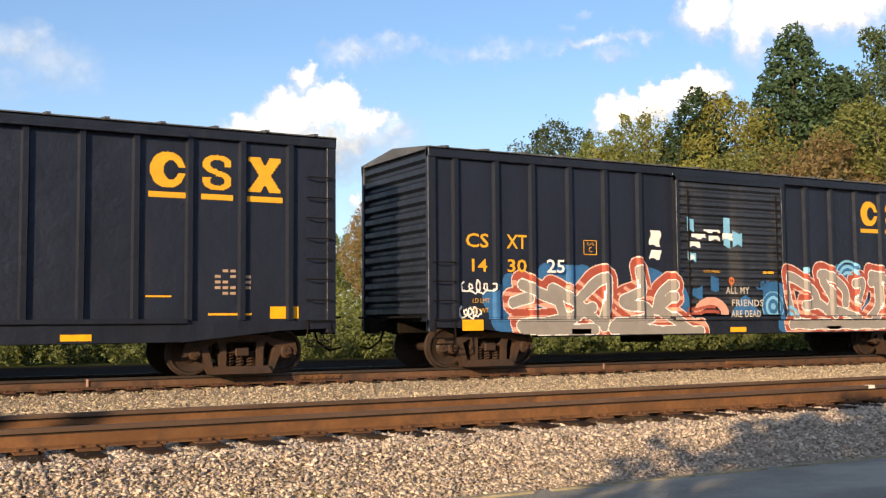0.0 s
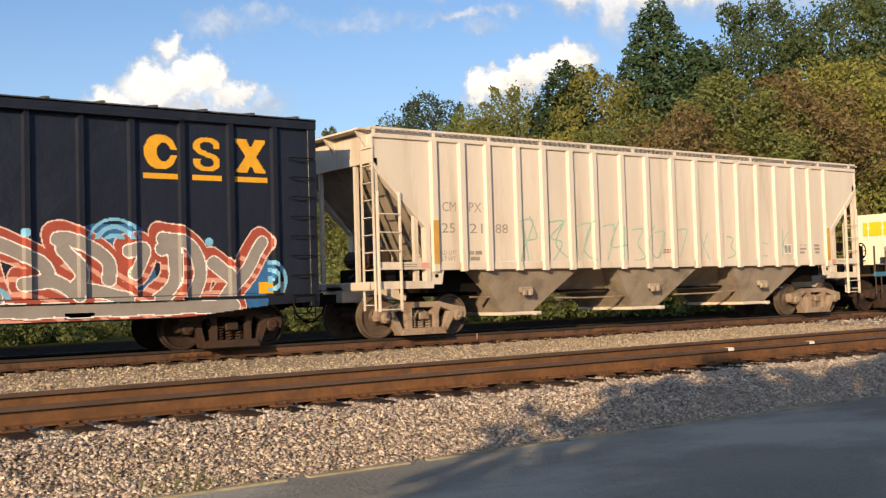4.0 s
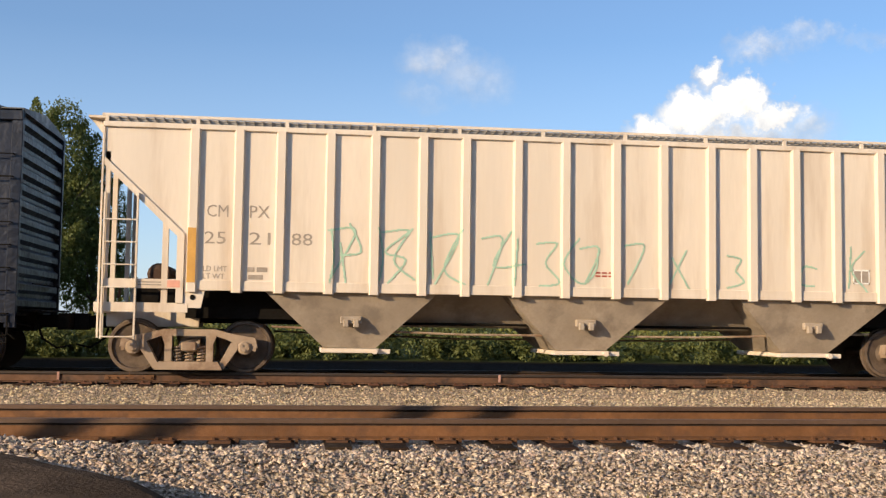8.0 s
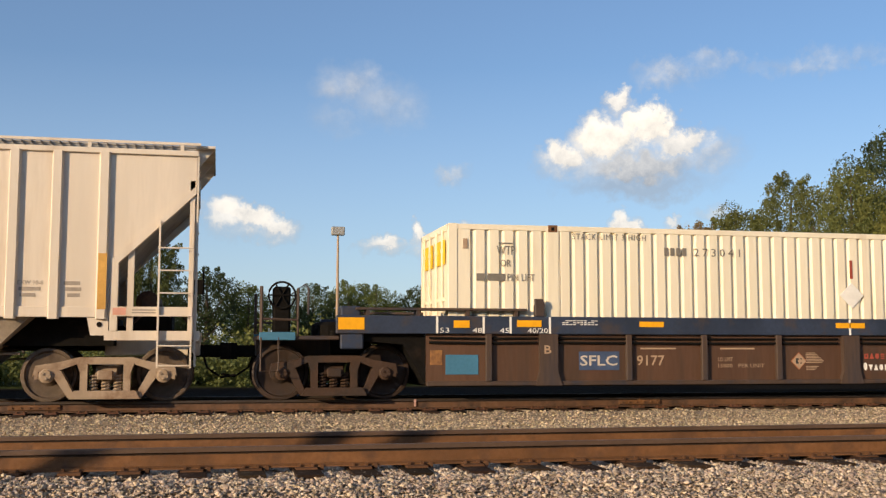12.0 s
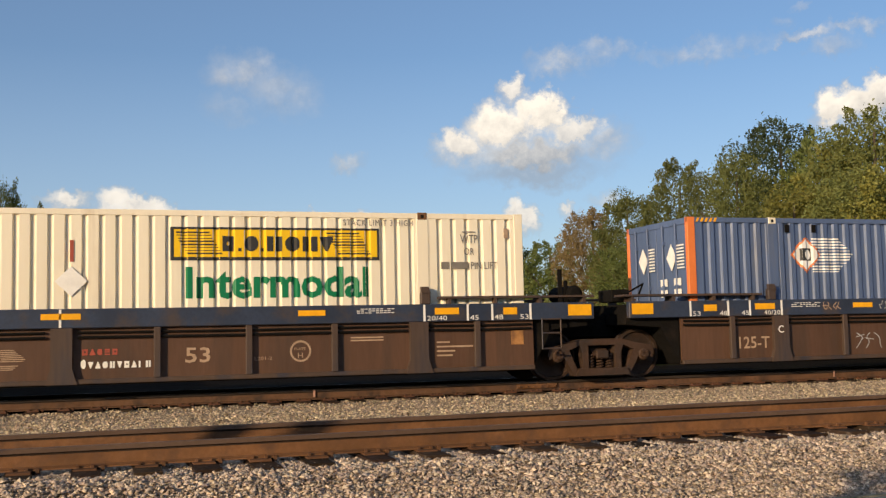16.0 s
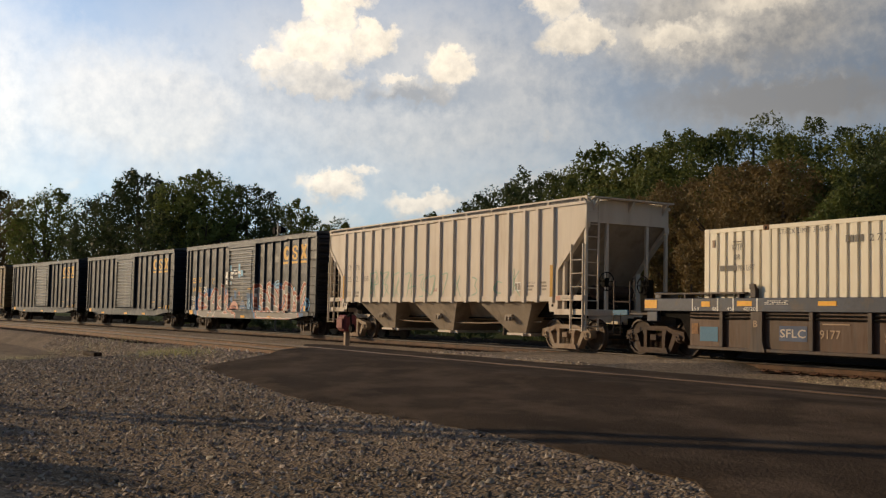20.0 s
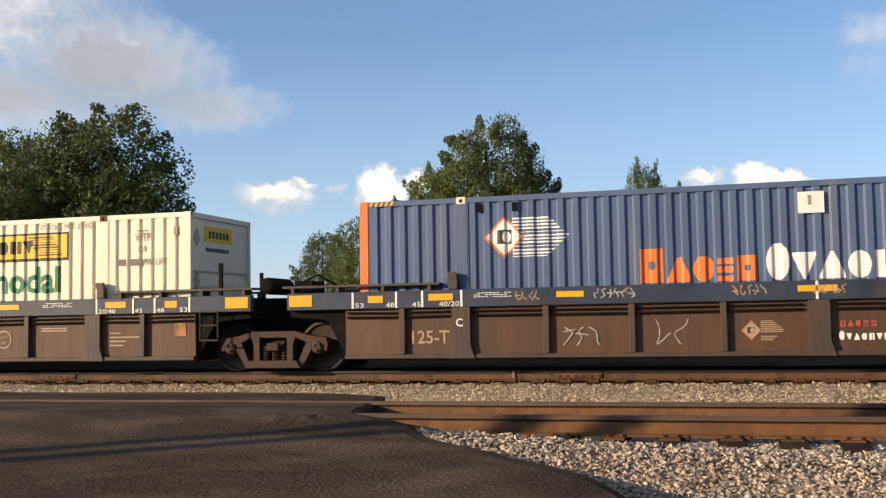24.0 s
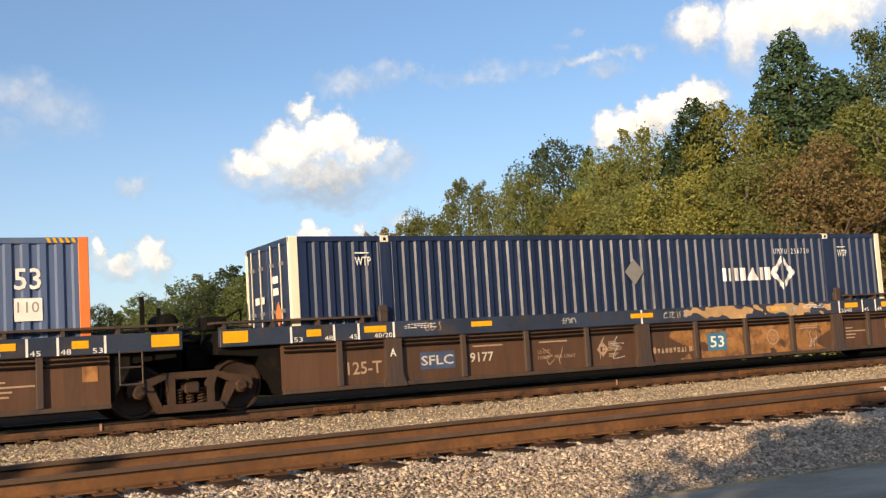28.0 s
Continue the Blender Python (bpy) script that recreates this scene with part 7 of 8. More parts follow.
    if number:
        bm = bmesh.new()
        box(bm, -5.5, -4.72, y, y + 0.004, 0.52, 0.86)
        part("blue_field", bm, M_FIELD, car)
        lettering("SFLC", -5.48, 0.60, 0.19, 0.72, M_PALE, car, y - 0.003)
        lettering("9177", -4.38, 0.60, 0.19, 0.55, M_STENCIL if letter == "B" else M_PALE, car, y - 0.003)
        lettering("LD LMT", -2.75, 0.68, 0.07, 0.30, M_STENCIL, car, y - 0.003)
        lettering("15800   PER UNIT", -2.75, 0.56, 0.07, 0.95, M_STENCIL, car, y - 0.003)
        bars([(-4.3, -3.6, 0.90, 0.03), (-2.7, -2.0, 0.90, 0.03)], M_STENCIL, car, y)
    lettering("125-T", -7.05, 0.52, 0.24, 0.71, M_STENCIL, car, y - 0.003) if letter != "B" else None
    lettering(letter, -6.19, 0.82, 0.15, 0.13, M_WHITE if letter != "B" else M_STENCIL, car, -1.474)
    lettering("53", 1.98, 0.55, 0.26, 0.42, M_STENCIL if not tan_patch else M_WHITE, car, y - 0.004)
    if tan_patch:
        bm = bmesh.new()
        box(bm, 1.90, 2.48, y - 0.002, y, 0.48, 0.88)
        part("blue_field", bm, M_TEAL, car)
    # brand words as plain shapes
    kinds = ("disc", "tee", "delta", "disc", "gate", "tee", "panel", "delta", "stem", "gate")
    word_shapes("brand_shape", [(0.30 + 0.115 * k, 0.085 if q != "stem" else 0.03, 0.15 if k == 0 else 0.115, q) for k, q in enumerate(kinds)], 0.50, lambda x: y, M_WHITE if not tan_patch else M_STENCIL, car, 0.01, 0.003)
    if not tan_patch:
        word_shapes("brand_shape", [(0.32 + 0.12 * k, 0.09, 0.11, q) for k, q in enumerate(("panel", "delta", "disc", "comb", "panel"))], 0.72, lambda x: y, M_RED, car, 0.01, 0.003)
    diamond_logo(car, -1.08, 0.68, 0.17, 6, depth=lambda x: y, ring=M_RUSTY, pale=M_STENCIL)
    bm = bmesh.new()
    for k in range(28):
        a = 2 * math.pi * k / 28
        box(bm, 3.95 + 0.17 * math.cos(a) - 0.018, 3.95 + 0.17 * math.cos(a) + 0.018, y - 0.003, y, 0.70 + 0.17 * math.sin(a) - 0.018, 0.70 + 0.17 * math.sin(a) + 0.018)
    part("plate_ring", bm, M_STENCIL, car)
    lettering("H", 3.90, 0.58, 0.09, 0.09, M_STENCIL, car, y - 0.003)
    lettering("PLATE", 3.84, 0.72, 0.045, 0.2, M_STENCIL, car, y - 0.003)
    lettering("L201-2", 3.15, 0.56, 0.06, 0.30, M_STENCIL, car, y - 0.003)
    bars([(4.85, 5.45, 0.90 - 0.05 * k, 0.025) for k in range(2)] + [(6.45, 6.45 + w, 0.78 - 0.08 * k, 0.03) for k, w in enumerate((0.25, 0.7, 0.35, 0.3))], M_STENCIL, car, y)
    bm = bmesh.new()
    box(bm, 7.9, 8.15, y - 0.004, y, 0.72, 0.98)
    part("plate", bm, M_SAND, car)
    if letter == "B":
        bm = bmesh.new()
        box(bm, -8.0, -7.4, y - 0.004, y, 0.45, 0.80)
        part("blue_patch", bm, M_TEAL, car)
        bm = bmesh.new()
        box(bm, -8.28, -8.06, y - 0.004, y, 0.62, 0.88)
        part("plate", bm, M_SAND, car)
    rng = random.Random(scrawl + 1)
    for k in range(scrawl):
        top = k % 2 == 0
        wd, h = (rng.uniform(0.3, 0.9), rng.uniform(0.10, 0.16)) if top else (rng.uniform(0.4, 1.0), rng.uniform(0.3, 0.5))
        cx, cz = (-5.2 + 10.6 * k / scrawl + rng.uniform(-0.3, 0.3), 1.28) if top else (rng.choice((-4.3, -2.8, -1.3, 1.75, 3.3, 4.8)) + rng.uniform(0, 0.2), rng.uniform(0.38, 0.5))
        drawn = tag_strokes(rng, cx, cz, wd, h)
        yy = -1.463 if top else y
        draped("chalk_scrawl", lambda X, Z: np.any([near_line(X, Z, q, 0.009) for q in drawn], axis=0), cx - 0.1, cx + wd + 0.1, cz - 0.03, cz + h + 0.03, lambda q: yy, rng.choice((M_CHALKED, M_CHALKED, M_STENCIL)), car, 0.012, 0.003 + 0.0007 * k)
    CARS.append((car, x0, 9.95))
    return car


boxcar(-36.57, M_CAR_OLIVE, "rusty ochre ribbed boxcar with a sliding door", marks=False)
boxcar(-18.53, M_CAR_BLUE, "black-blue ribbed boxcar with a sliding door and yellow marks")
boxcar(-0.51, M_CAR_BLUE, "black-blue ribbed boxcar with yellow marks")
boxcar(17.50, M_CAR_BLUE, "black-blue ribbed boxcar covered in grey and red graffiti", ("14", "30", "25"), True)
hopper_car(35.30)
well_car(56.12, "B", "brown well car unit with blue top chord, railed end", ends=(True, False))
white_container(56.26)
well_car(75.95, "C", "brown well car unit with white chalk scrawls", number=False, scrawl=12)
blue_container(75.95)
well_car(95.70, "A", "brown well car unit with a rusty tan patch", ends=(False, True), tan_patch=True, scrawl=7)
navy_container(95.70)
well_car(119.65, "B", "brown well car unit with a faded blue top chord", ends=(True, True), number=False)
white_container(119.45)


# ---- trees and undergrowth ----
def leaf_cloud(rng, centers, radii, per, size, flat=0.75, inner=0.25):
    """Leaf blades scattered in clumps; returns vertices and triangles."""
    C = np.repeat(np.asarray(centers), per, axis=0)
    R = np.repeat(np.asarray(radii), per)
    n = len(C)
    d = rng.normal(size=(n, 3))
    d /= np.linalg.norm(d, axis=1)[:, None]
    p = C + d * (R * rng.uniform(inner, 1.0, n) ** 0.6)[:, None] * np.array([1, 1, flat])
    return leaf_blades(rng, p, d, size)


def leaf_blades(rng, p, d, size):
    n = len(p)
    nrm = d * 0.6 + rng.normal(size=(n, 3)) * 0.5
    nrm /= np.linalg.norm(nrm, axis=1)[:, None]
    u = np.cross(nrm, rng.normal(size=(n, 3)))
    u /= np.linalg.norm(u, axis=1)[:, None]
    v = np.cross(nrm, u)
    s = (size * rng.uniform(0.6, 1.4, n))[:, None]
    V = np.stack([p - u * s * 0.6, p + v * s * 0.55, p + u * s * 0.6 - v * s * 0.25], 1).reshape(-1, 3)
    return V, np.arange(3 * n).reshape(-1, 3)


def fast_mesh(name, V, F, material):
    me = bpy.data.meshes.new(name)
    me.vertices.add(len(V))
    me.vertices.foreach_set("co", np.ascontiguousarray(V, dtype=np.float32).ravel())
    k = F.shape[1]
    me.loops.add(F.size)
    me.loops.foreach_set("vertex_index", F.ravel().astype(np.int32))
    me.polygons.add(len(F))
    me.polygons.foreach_set("loop_start", np.arange(0, F.size, k, dtype=np.int32))
    me.polygons.foreach_set("loop_total", np.full(len(F), k, dtype=np.int32))
    me.update()
    me.materials.append(material)
    return me


def crown_lobes(rng, kind):
    """Rounded masses (x, y, z, radius) that make up a crown one unit high."""
    lobes = []
    if kind == "pine":
        for k in range(64):
            t = (k + rng.uniform(0, 1)) / 64
            z = 0.10 + 0.84 * t
            w = 0.235 * (1 - t) ** 0.72 * min(1.0, 0.6 + 1.8 * t)
            a = k * 2.4 + rng.uniform(-0.5, 0.5)
            r = w * rng.uniform(0.55, 1.0)
            lobes.append((r * math.cos(a), r * math.sin(a), z, 0.040 + 0.055 * (1 - t) * rng.uniform(0.6, 1.2)))
        lobes += [(0, 0, z, 0.02 + 0.15 * (1 - z)) for z in np.linspace(0.15, 0.97, 9)]
    else:
        n = 46
        lean = rng.uniform(-0.05, 0.05, 2)
        for k in range(n):
            z = 1 - 2 * (k + 0.5) / n
            a = k * 2.39996 + rng.uniform(-0.4, 0.4)
            r = math.sqrt(1 - z * z)
            f = rng.uniform(0.58, 1.0) * (1.0 if z > -0.3 else 0.9)
            lobes.append((0.27 * f * r * math.cos(a) + lean[0] * z, 0.27 * f * r * math.sin(a) + lean[1] * z, 0.50 + 0.37 * z * f, rng.uniform(0.05, 0.115)))
        lobes += [(rng.uniform(-0.08, 0.08), rng.uniform(-0.08, 0.08), z, 0.16) for z in (0.3, 0.45, 0.6, 0.72)]
        # loose sprays that break the outline, reaching up and out
        for k in range(22):
            a, z = rng.uniform(0, 6.28), rng.uniform(-0.4, 1.0)
            r = 0.255 * math.sqrt(max(0.02, 1 - z * z))
            out, up = rng.uniform(0.008, 0.026), rng.uniform(0.002, 0.02)
            for q in range(4):
                rr = r + q * out * (1 - 0.5 * max(0, z))
                lobes.append((rr * math.cos(a) + rng.normal() * 0.008, rr * math.sin(a) + rng.normal() * 0.008, 0.50 + 0.39 * z + q * up, 0.030 - 0.005 * q))
    return np.array(lobes)


CROWNS = {}


def crown(kind, color, variant, count, size):
    key = (kind, color, variant, count, size)
    if key not in CROWNS:
        rng = np.random.default_rng(variant * 17 + len(kind) * 5)
        L = crown_lobes(rng, kind)
        pts, nor = [], []
        have = 0
        # leaves lie on the outside of each mass, none deep inside another
        while have < count:
            m = count
            i = rng.choice(len(L), m, p=L[:, 3] ** 1.7 / np.sum(L[:, 3] ** 1.7))
            d = rng.normal(size=(m, 3))
            d /= np.linalg.norm(d, axis=1)[:, None]
            rr = L[i, 3] * (1.0 - 0.35 * rng.random(m) ** 1.6 + 0.12 * np.maximum(0, rng.normal(size=m)))
            p = L[i, :3] + d * rr[:, None]
            ok = np.ones(m, bool)
            for cx, cy, cz, cr in L:
                ok &= (p[:, 0] - cx) ** 2 + (p[:, 1] - cy) ** 2 + (p[:, 2] - cz) ** 2 > (0.62 * cr) ** 2
            pts.append(p[ok])
            nor.append(d[ok])
            have += int(ok.sum())
        p, d = np.concatenate(pts)[:count], np.concatenate(nor)[:count]
        p[:, 2] /= np.quantile(p[:, 2], 0.9985)
        V, F = leaf_blades(rng, p, d, size)
        bm = bmesh.new()
        r2 = random.Random(variant)
        tube(bm, [(0, 0, -0.05), (0.01, 0, 0.3), (0.015 * r2.uniform(-1, 1), 0.01, 0.6), (0, 0, 0.9)], [0.028, 0.022, 0.014, 0.004], 7)
        if kind != "pine":
            for k in range(9):
                a = r2.uniform(0, 6.28)
                z = r2.uniform(0.18, 0.5)
                tube(bm, [(0, 0, z), (0.12 * math.cos(a), 0.12 * math.sin(a), z + 0.1), (0.26 * math.cos(a), 0.26 * math.sin(a), z + 0.24)], [0.012, 0.008, 0.003], 5)
        CROWNS[key] = (to_mesh("trunk", bm, M_BARK), fast_mesh("crown", V, F, LEAF[color]))
    return CROWNS[key]


def tree(x, y, h, kind, color, variant, wide=1.0, per=56, label=""):
    z = level(x, y)
    words = {"pine": "tall dark green pine", "leafy": "broadleaf tree"}[kind]
    tone = {"green": "green", "dark": "dark green", "olive": "olive green", "yellow": "yellow-green", "brown": "russet brown", "pine": "dark green", "bush": "bright green"}[color]
    t = thing("tree", label or ("%s with dense needles behind the tracks" % words if kind == "pine" else "%s %s behind the tracks" % (tone, words)), "tree", "trees behind the tracks", at=pose(x, y, z, 0, 0, (variant * 67 + int(x * 13)) % 360))
    trunk, leaves = crown(kind, color, variant, per * (560 if kind == "pine" else 480), 0.029 if per < 17 else 0.0112 if per > 70 else round((0.0128 if kind == "pine" else 0.0124) * math.sqrt(56 / per), 4))
    a = part("trunk", trunk, None, t)
    b = part("crown", leaves, None, t)
    for o in (a, b):
        o.scale = (h * wide, h * wide, h)
    return t


def tree_at(az, el, dist, kind, color, variant, wide=1.0, per=56):
    """A tree whose top stands at an azimuth and elevation as seen from the path, dist metres off."""
    dist = max(dist, (32 if az > 0 else 30) / math.cos(radians(az)))
    x, y = dist * math.sin(radians(az)), dist * math.cos(radians(az))
    z = level(x, y)
    tree(x, y, (0.92 + dist * math.tan(radians(el)) - z), kind, color, variant, wide, per)


def bushes(name, zones, label, size=0.10, per=26):
    """Undergrowth: heaps of leaves along strips of (x0, x1, y0, y1, height, heaps, colour)."""
    for i, (x0, x1, y0, y1, h, n, color) in enumerate(zones):
        rng = np.random.default_rng(100 + i)
        x, y = rng.uniform(x0, x1, n), rng.uniform(y0, y1, n)
        hh = h * rng.uniform(0.35, 1.0, n) * (0.75 + 0.25 * np.sin(x * 0.7) * np.sin(x * 0.23 + 1))
        pts, rad = [], []
        for a, b, c in zip(x, y, hh):
            for k in range(7):
                pts.append((a + rng.uniform(-0.5, 0.5) * c * 0.7, b + rng.uniform(-0.5, 0.5) * c * 0.7, level(a, b) + c * rng.uniform(0.1, 1.0)))
                rad.append(rng.uniform(0.16, 0.32) * c)
        V, F = leaf_cloud(rng, np.array(pts), np.array(rad), per, 1.05 * size * (0.6 + 0.25 * h))
        tagged(new(name, fast_mesh(name, V, F, LEAF[color])), label, "undergrowth", kind="stuff")


def build_trees():
    T = tree_at
    # towards the right: a wooded bank
    T(47.6, 14.6, 60, "pine", "pine", 1, 1.25)
    T(42.6, 11.9, 58, "pine", "pine", 2, 1.3)
    T(49.8, 12.4, 60, "pine", "pine", 3, 1.35)
    T(44.6, 11.6, 58, "leafy", "yellow", 4, 0.9)
    T(40.0, 11.0, 60, "leafy", "olive", 5, 0.9)
    T(35.4, 10.8, 78, "leafy", "dark", 6, 0.85)
    T(37.6, 10.0, 74, "leafy", "green", 7, 0.8)
    T(38.2, 9.2, 62, "leafy", "yellow", 8, 0.9)
    T(33.2, 9.0, 66, "leafy", "olive", 9, 0.8)
    T(30.3, 8.9, 70, "leafy", "olive", 10, 0.8)
    T(27.5, 7.4, 72, "leafy", "olive", 11, 0.9)
    T(25.6, 6.6, 78, "leafy", "brown", 12, 0.9)
    T(52.8, 14.6, 76, "leafy", "dark", 13, 0.85)
    T(56.4, 14.5, 78, "leafy", "dark", 14, 0.9)
    T(59.6, 14.2, 78, "leafy", "green", 15, 0.9)
    T(63.4, 13.6, 76, "leafy", "olive", 6, 0.9)
    T(67.5, 13.4, 74, "leafy", "dark", 7, 1.0)
    for k, (az, el, d, c) in enumerate(((51.5, 10.8, 52, "olive"), (54.5, 10.6, 50, "brown"), (57.0, 11.2, 50, "yellow"), (60.0, 11.4, 48, "yellow"), (63.0, 11.4, 46, "olive"), (66.5, 11.2, 46, "green"), (70.0, 11.0, 46, "olive"),
                                        (36.0, 7.2, 52, "yellow"), (33.2, 6.2, 54, "olive"), (39.0, 8.0, 50, "olive"), (42.0, 8.6, 48, "yellow"), (45.0, 9.0, 48, "olive"), (48.5, 9.4, 47, "brown"), (52.5, 8.6, 44, "olive"), (56.0, 8.4, 42, "green"), (59.0, 8.6, 42, "olive"), (62.5, 9.0, 40, "yellow"), (66.5, 9.0, 40, "green"), (30.0, 5.6, 58, "olive"), (27.5, 5.0, 60, "green"), (71.0, 9.0, 42, "olive"))):
        T(az, el, d, "leafy", c, 4 + k % 9, 1.15, 52)
    # far clumps seen past the ends of the cars
    for k, (az, el, d) in enumerate(((17.2, 5.0, 110), (15.2, 4.6, 112), (19.2, 4.4, 108), (21.3, 4.6, 104), (11.4, 2.9, 125), (13.2, 3.4, 120), (9.2, 2.4, 130), (23.3, 4.9, 98), (7.0, 2.3, 130), (4.5, 2.2, 130), (1.5, 2.2, 130), (-2.0, 2.3, 130), (-6.0, 2.4, 120), (-9.5, 2.6, 120))):
        T(az, el, d, "leafy", ("dark", "green", "dark")[k % 3], 4 + k % 7, 1.1, 18)
    for k, (az, el, d) in enumerate(((-0.6, 4.2, 80), (1.6, 3.4, 84), (-2.6, 3.2, 80), (6.9, 3.6, 92), (5.0, 3.4, 88), (8.4, 3.4, 92), (10.6, 3.3, 95), (12.9, 3.8, 95), (15.7, 3.9, 95), (18.0, 4.4, 95))):
        T(az, el, d, "leafy", ("dark", "green")[k % 2], 5 + k % 5, 1.15, 28)
    # middle: a lone leafy tree, a vine-grown stub, a clump
    T(-13.6, 11.0, 40, "leafy", "green", 16, 0.85, 110)
    T(-16.2, 8.6, 41, "leafy", "green", 17, 0.7, 90)
    T(-10.9, 8.3, 41, "leafy", "green", 18, 0.65, 90)
    T(-5.2, 8.3, 39, "leafy", "bush", 23, 0.45, 80)
    T(-3.4, 6.9, 39, "leafy", "bush", 20, 0.6)
    T(-20.4, 5.6, 38, "leafy", "green", 21, 0.9)
    T(-18.3, 6.6, 38, "leafy", "green", 22, 0.8)
    T(-22.5, 4.8, 40, "leafy", "green", 9, 0.9)
    # left: a long tree line
    for k, (az, el, d, c) in enumerate(((-33.5, 11.3, 42, "green"), (-35.8, 10.6, 43, "dark"), (-32.4, 7.6, 42, "green"), (-37.6, 9.8, 46, "green"), (-40.2, 10.2, 50, "green"), (-42.0, 8.4, 44, "brown"), (-44.4, 8.2, 46, "brown"), (-43.5, 10.4, 56, "green"), (-46.6, 10.0, 58, "green"),
                                        (-48.6, 9.3, 62, "olive"), (-50.6, 9.2, 64, "green"), (-52.8, 8.2, 66, "green"), (-54.6, 8.0, 70, "dark"), (-56.3, 7.3, 74, "dark"), (-58.0, 6.3, 84, "dark"), (-60.0, 5.5, 100, "dark"), (-62.6, 4.4, 120, "dark"), (-65.6, 5.1, 130, "green"), (-68.0, 6.0, 118, "green"), (-70.4, 6.7, 112, "dark"), (-72.6, 7.4, 108, "green"), (-74.2, 6.6, 110, "dark"),
                                        (-76.0, 7.2, 112, "dark"), (-78.0, 5.6, 115, "dark"), (-80.4, 6.0, 112, "green"), (-82.6, 5.9, 110, "brown"), (-85.0, 6.2, 105, "green"), (-47.5, 7.4, 50, "brown"), (-50.5, 7.0, 52, "green"), (-38.6, 7.6, 42, "green"))):
        T(az, el, d, "leafy", c, 4 + k % 14, 1.05, 56 if d < 60 else 28)
    bushes("undergrowth", [(-18, 8, 34, 36.5, 1.7, 170, "bush"), (8, 30, 33.5, 36.5, 1.8, 150, "bush"), (30, 55, 31, 35, 2.0, 150, "bush"), (-18, 55, 36.5, 39, 2.6, 190, "olive"), (-42, -18, 33, 37, 2.2, 120, "green"), (-110, -40, 26, 36, 3.0, 120, "dark"), (48, 95, 26, 34, 3.0, 130, "olive"), (-60, 95, 39, 44, 3.6, 130, "green")], "weeds, vines and bushes behind the tracks")
    # thicket below the taller trees on the right
    bushes("thicket", [(18, 60, 36, 46, 5.5, 110, "olive"), (40, 95, 24, 38, 6.5, 110, "yellow"), (30, 80, 30, 44, 6.0, 90, "green")], "dense autumn thicket on the bank", 0.062, 70)


build_trees()

# trees behind the path, whose shade lies over the road
for k, (x, y, h) in enumerate(((-58, -10, 4.9), (-51, -11, 5.6), (-45.5, -10, 5.0), (-38, -10.5, 5.4), (-33, -11, 5.7), (-27.5, -10, 5.2), (-24.5, -11.8, 7.0), (-21.8, -10.5, 7.1), (-17.6, -12, 9.2), (-14.8, -10.5, 8.7), (-11.5, -11.5, 9.1), (-8, -10.5, 8.8), (-4, -11.5, 9.2), (1, -10.5, 8.7), (7, -11.5, 9.3), (13, -11, 9.0), (19, -10.5, 8.8), (26, -11.5, 9.2), (33, -11, 9.0))):
    tree(x, y, h, "leafy", "green", 5 + k, 1.2, 16, label="green broadleaf tree beside the road")


def overhead_lines():
    """Two cables behind the path that shade the crossing."""
    rise = 5.2
    ends = []
    for x, y in ((-18.8, 2.55), (-3.0, 9.2)):
        z = pad_z(y)
        ends.append(Vector((x, y, z)) + sun_dir * ((rise - z) / sun_dir.z))
    for d in (0.0, 0.42):
        bm = bmesh.new()
        pts = []
        for u in np.linspace(-0.9, 1.5, 15):
            p = ends[0].lerp(ends[1], u)
            pts.append((p.x, p.y - d, rise + 0.5 * (u - 0.3) ** 2 * 0.3))
        tube(bm, pts, 0.095, 6)
        tagged(part("power_cable", bm, M_BLACK), "black overhead cable behind the road", "cable", "overhead cables")


overhead_lines()


# ---- small things beside the tracks ----
def switch_stand(x, y):
    z = -0.1
    s = thing("switch_stand", "weathered switch stand with a faded red box", "switch stand", at=pose(x, y, z))
    bm = bmesh.new()
    box(bm, -0.07, 0.07, -0.07, 0.07, -0.2, 0.55, 0.01)
    part("post", bm, M_STENCIL, s)
    bm = bmesh.new()
    box(bm, -0.26, 0.26, -0.2, 0.2, 0.52, 1.0, 0.05)
    box(bm, -0.2, 0.2, -0.26, -0.2, 0.6, 0.9, 0.02)
    part("housing", bm, M_SIGNAL_RED, s)
    bm = bmesh.new()
    tube(bm, [(0.2, -0.1, 0.95), (0.55, -0.15, 1.02), (0.62, -0.15, 0.7), (0.5, -0.1, 0.5)], 0.03, 7)
    lathe(bm, [(-0.05, 0.12), (0.05, 0.12)], (0.55, -0.1, 0.62), 12)
    tube(bm, [(0.0, 0, 1.0), (0.0, 0, 1.3)], 0.02, 6)
    part("lever", bm, M_BLACK, s)


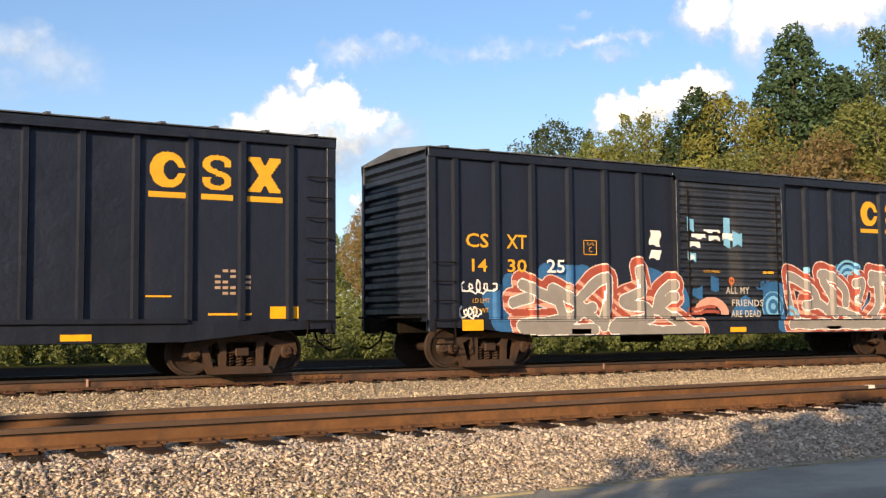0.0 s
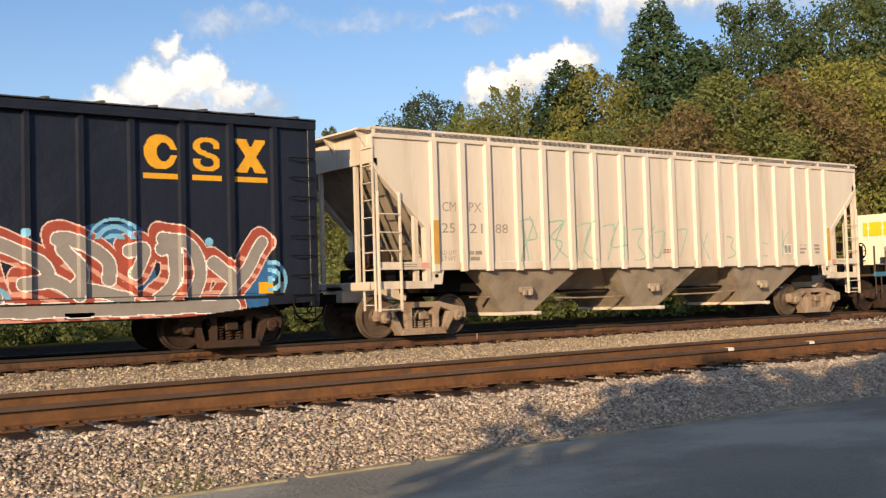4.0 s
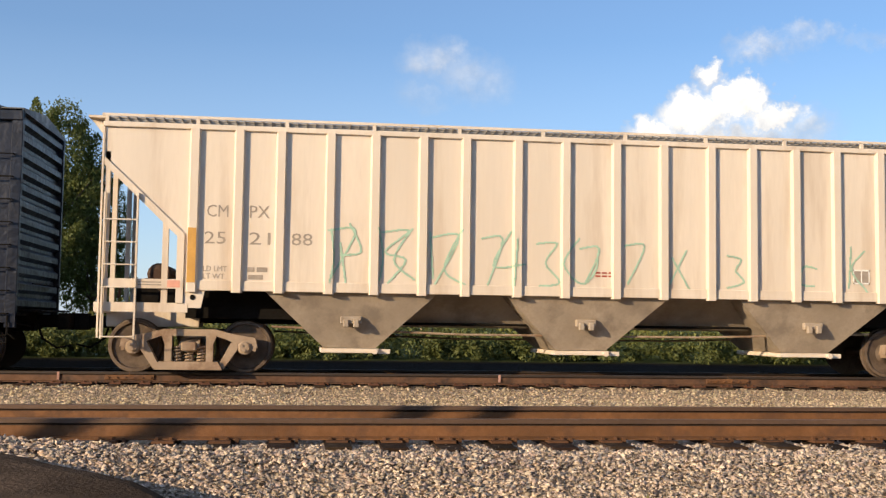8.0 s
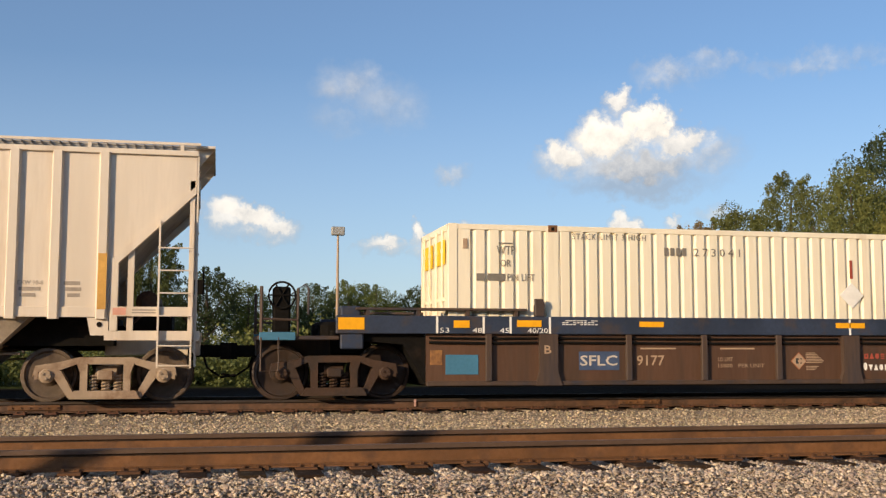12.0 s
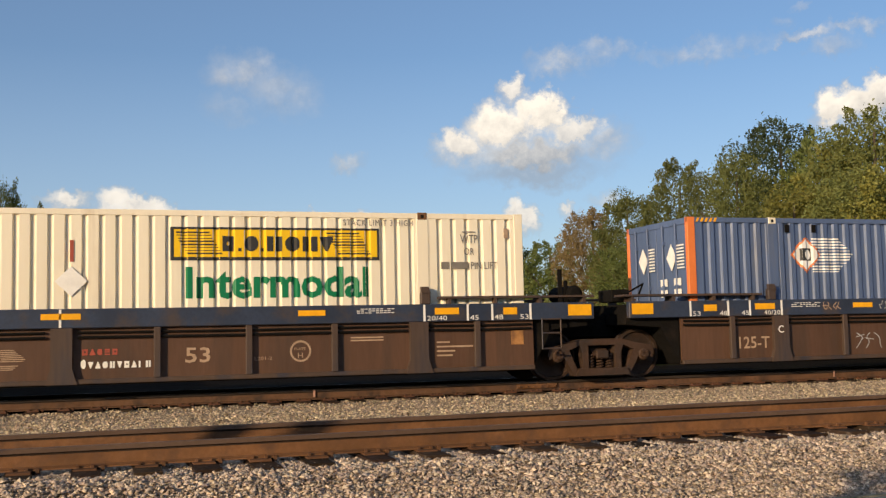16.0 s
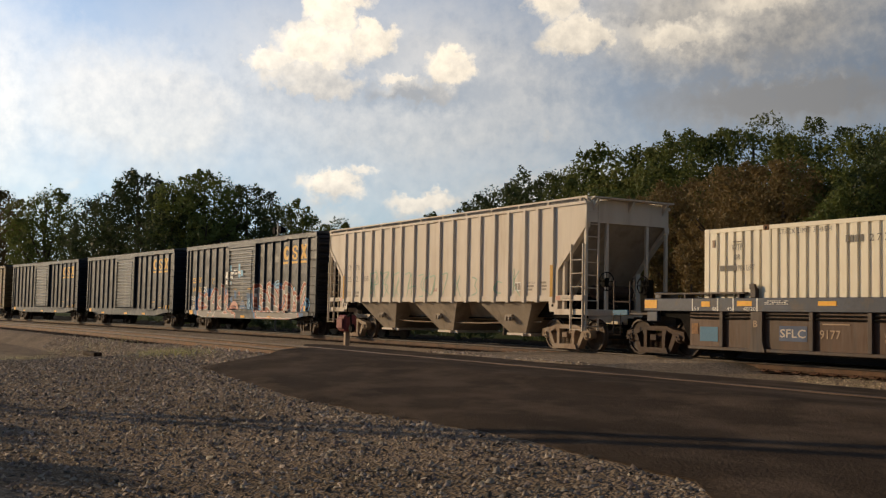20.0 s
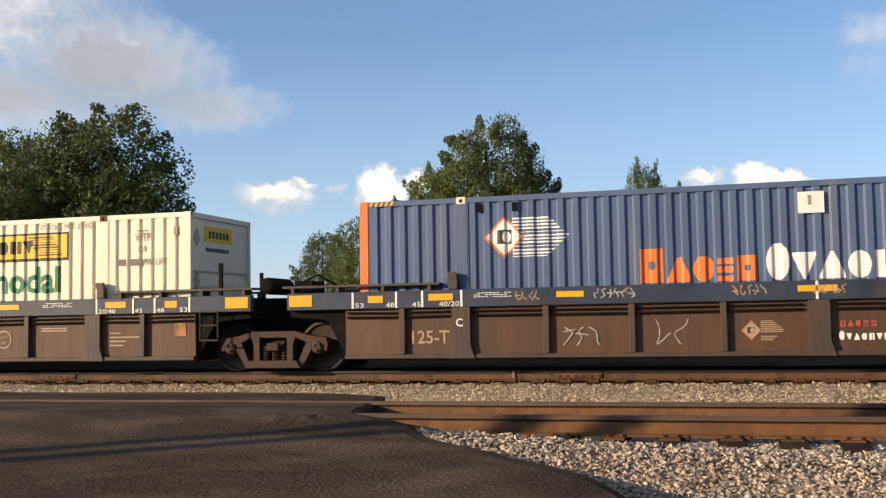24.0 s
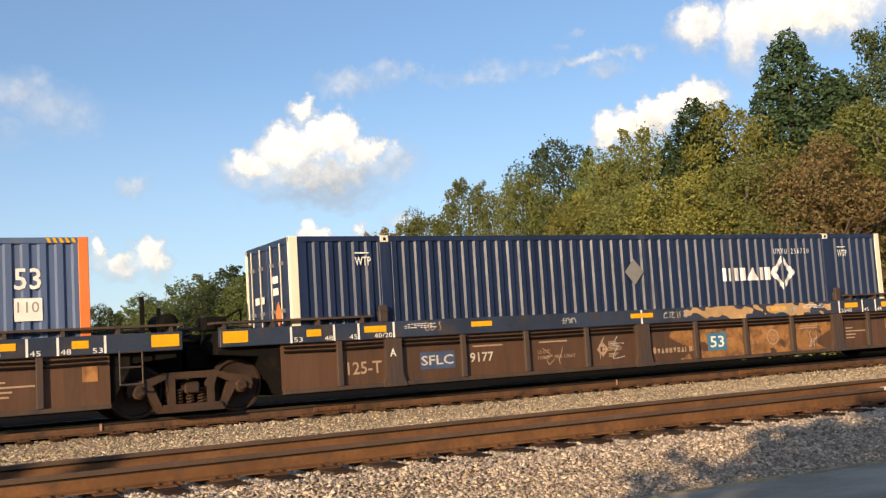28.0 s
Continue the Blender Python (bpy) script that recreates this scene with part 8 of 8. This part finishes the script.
def grass_tuft(x, y, n, h, spread, color="grass"):
    rng = np.random.default_rng(int(abs(x * 31 + y * 7)))
    V, F = [], []
    for k in range(n):
        px, py = x + rng.normal() * spread, y + rng.normal() * spread * 0.5
        z = level(px, py)
        a, l = rng.uniform(0, 6.28), h * rng.uniform(0.4, 1.0)
        dx, dy = math.cos(a) * l * 0.5, math.sin(a) * l * 0.5
        w = 0.006 + 0.004 * rng.random()
        i = len(V)
        V += [(px - w, py, z), (px + w, py, z), (px + dx * 0.5 + w * 0.6, py + dy * 0.5, z + l * 0.7), (px + dx * 0.5 - w * 0.6, py + dy * 0.5, z + l * 0.7)]
        V += [(px + dx, py + dy, z + l)]
        F += [(i, i + 1, i + 2, i + 3), (i + 3, i + 2, i + 4)]
    ob = quads("grass_tuft", V, F, LEAF[color])
    tagged(ob, "tuft of dry green grass in the gravel", "grass", "grass tufts", kind="stuff")


def light_pole(x, y, h):
    p = thing("light_pole", "far floodlight pole with a square lamp head", "light pole", at=pose(x, y, level(x, y)))
    bm = bmesh.new()
    tube(bm, [(0, 0, 0), (0, 0, h)], [0.14, 0.08], 8)
    part("pole", bm, M_STENCIL, p)
    bm = bmesh.new()
    box(bm, -0.5, 0.5, -0.25, 0.25, h - 0.1, h + 0.55, 0.05)
    part("lamp_head", bm, M_GRATE, p)


switch_stand(-28.6, 13.4)
def crossing_signal(x, y, h):
    s = thing("crossing_signal", "far crossing signal mast with hooded lamps", "signal", at=pose(x, y, level(x, y)))
    bm = bmesh.new()
    tube(bm, [(0, 0, 0), (0, 0, h)], 0.07, 8)
    part("mast", bm, M_GRATE, s)
    bm = bmesh.new()
    tube(bm, [(-0.6, 0, h - 0.5), (0.6, 0, h - 0.5)], 0.04, 6)
    part("cross_arm", bm, M_GRATE, s)
    for d in (-0.5, 0.5):
        bm = bmesh.new()
        lathe(bm, [(-0.1, 0.25), (0.05, 0.25), (0.3, 0.12)], (d, 0, h - 0.5), 14)
        part("lamp_hood", bm, M_BLACK, s)


crossing_signal(70 * math.sin(radians(-68.7)), 70 * math.cos(radians(-68.7)), 7.1)
light_pole(80 * math.sin(radians(6.3)), 80 * math.cos(radians(6.3)), 9.7)
for x, y, n, h, s in ((1.15, 7.45, 120, 0.14, 0.18), (2.0, 7.6, 60, 0.10, 0.2), (-27.6, 7.6, 420, 0.22, 0.8), (-26.2, 7.9, 200, 0.2, 0.6), (-34.5, 5.2, 260, 0.2, 0.9), (-38, 8.2, 260, 0.3, 2.0), (3.2, 7.9, 50, 0.08, 0.2)):
    grass_tuft(x, y, n, h, s)
bm = bmesh.new()
box(bm, -35.6, -33.9, 7.3, 7.55, -0.56, -0.42, 0.02)
tagged(part("discarded_tie", bm, M_TIE), "old dark wooden tie lying in the gravel", "tie")
for k, (x, y, z, l, a) in enumerate(((-1.9, 8.9, -0.26, 0.5, 10), (-17.6, 3.4, -0.66, 0.7, -25))):
    bm = bmesh.new()
    tube(bm, [(-l / 2, 0, 0.01), (0, 0.03, 0.03), (l / 2, 0, 0.015)], [0.012, 0.02, 0.008], 6)
    tagged(part("stick", bm, M_BARK, at=pose(x, y, z, 0, 0, a)), "dry brown stick lying in the gravel", "stick")


build_tracks()
stones("ballast", [(-5, 15, 7.3, 9.7, 1700, 0.011, 0.027, True), (15, 34, 7.7, 9.7, 520, 0.016, 0.034, False), (-5, 24, 9.85, 11.2, 160, 0.018, 0.034, False), (26, 62, 11.35, 19.1, 45, 0.03, 0.05, False), (-45, -22, 7.5, 9.7, 110, 0.02, 0.045, False), (-30, -16, 13.5, 19.1, 60, 0.022, 0.042, False)], "broken grey and tan ballast stones", M_STONE)
stones("track_ballast", [(-16, 26, 11.35, 19.1, 300, 0.013, 0.028, False)], "fine tan ballast between the tracks", M_STONE_TAN)
stones("lot_gravel", [(-34, -2, 1.5, 7.5, 130, 0.016, 0.038, False)], "dark crushed gravel beside the crossing", M_GRAVEL)


# ---- motion ----
def travel(t):
    ts, ds = [r[0] for r in TRAVEL], [r[1] for r in TRAVEL]
    i = min(int(t), len(ts) - 2)
    u = t - i
    m0 = (ds[i + 1] - ds[i - 1]) / 2 if i else ds[1] - ds[0]
    m1 = (ds[i + 2] - ds[i]) / 2 if i + 2 < len(ds) else ds[i + 1] - ds[i]
    return (2 * u ** 3 - 3 * u ** 2 + 1) * ds[i] + (u ** 3 - 2 * u * u + u) * m0 + (3 * u * u - 2 * u ** 3) * ds[i + 1] + (u ** 3 - u * u) * m1


def motions():
    for car, x0, half in CARS:
        rows = []
        for k in range(57):
            t = k * 0.5
            x = x0 + travel(t)
            a, b = bend(x - half), bend(x + half)
            rows.append((t, pose(x, TRACK_TRAIN + (a + b) / 2, 0, 0, 0, math.degrees(math.atan2(b - a, 2 * half)))))
        walk(car, rows)
    for w, x, r in ROLLING:
        walk(w, [(t, pose(x, 0, r, 0, math.degrees(travel(t) / r), 0)) for t in [k * 4 / 30 for k in range(211)]])


motions()
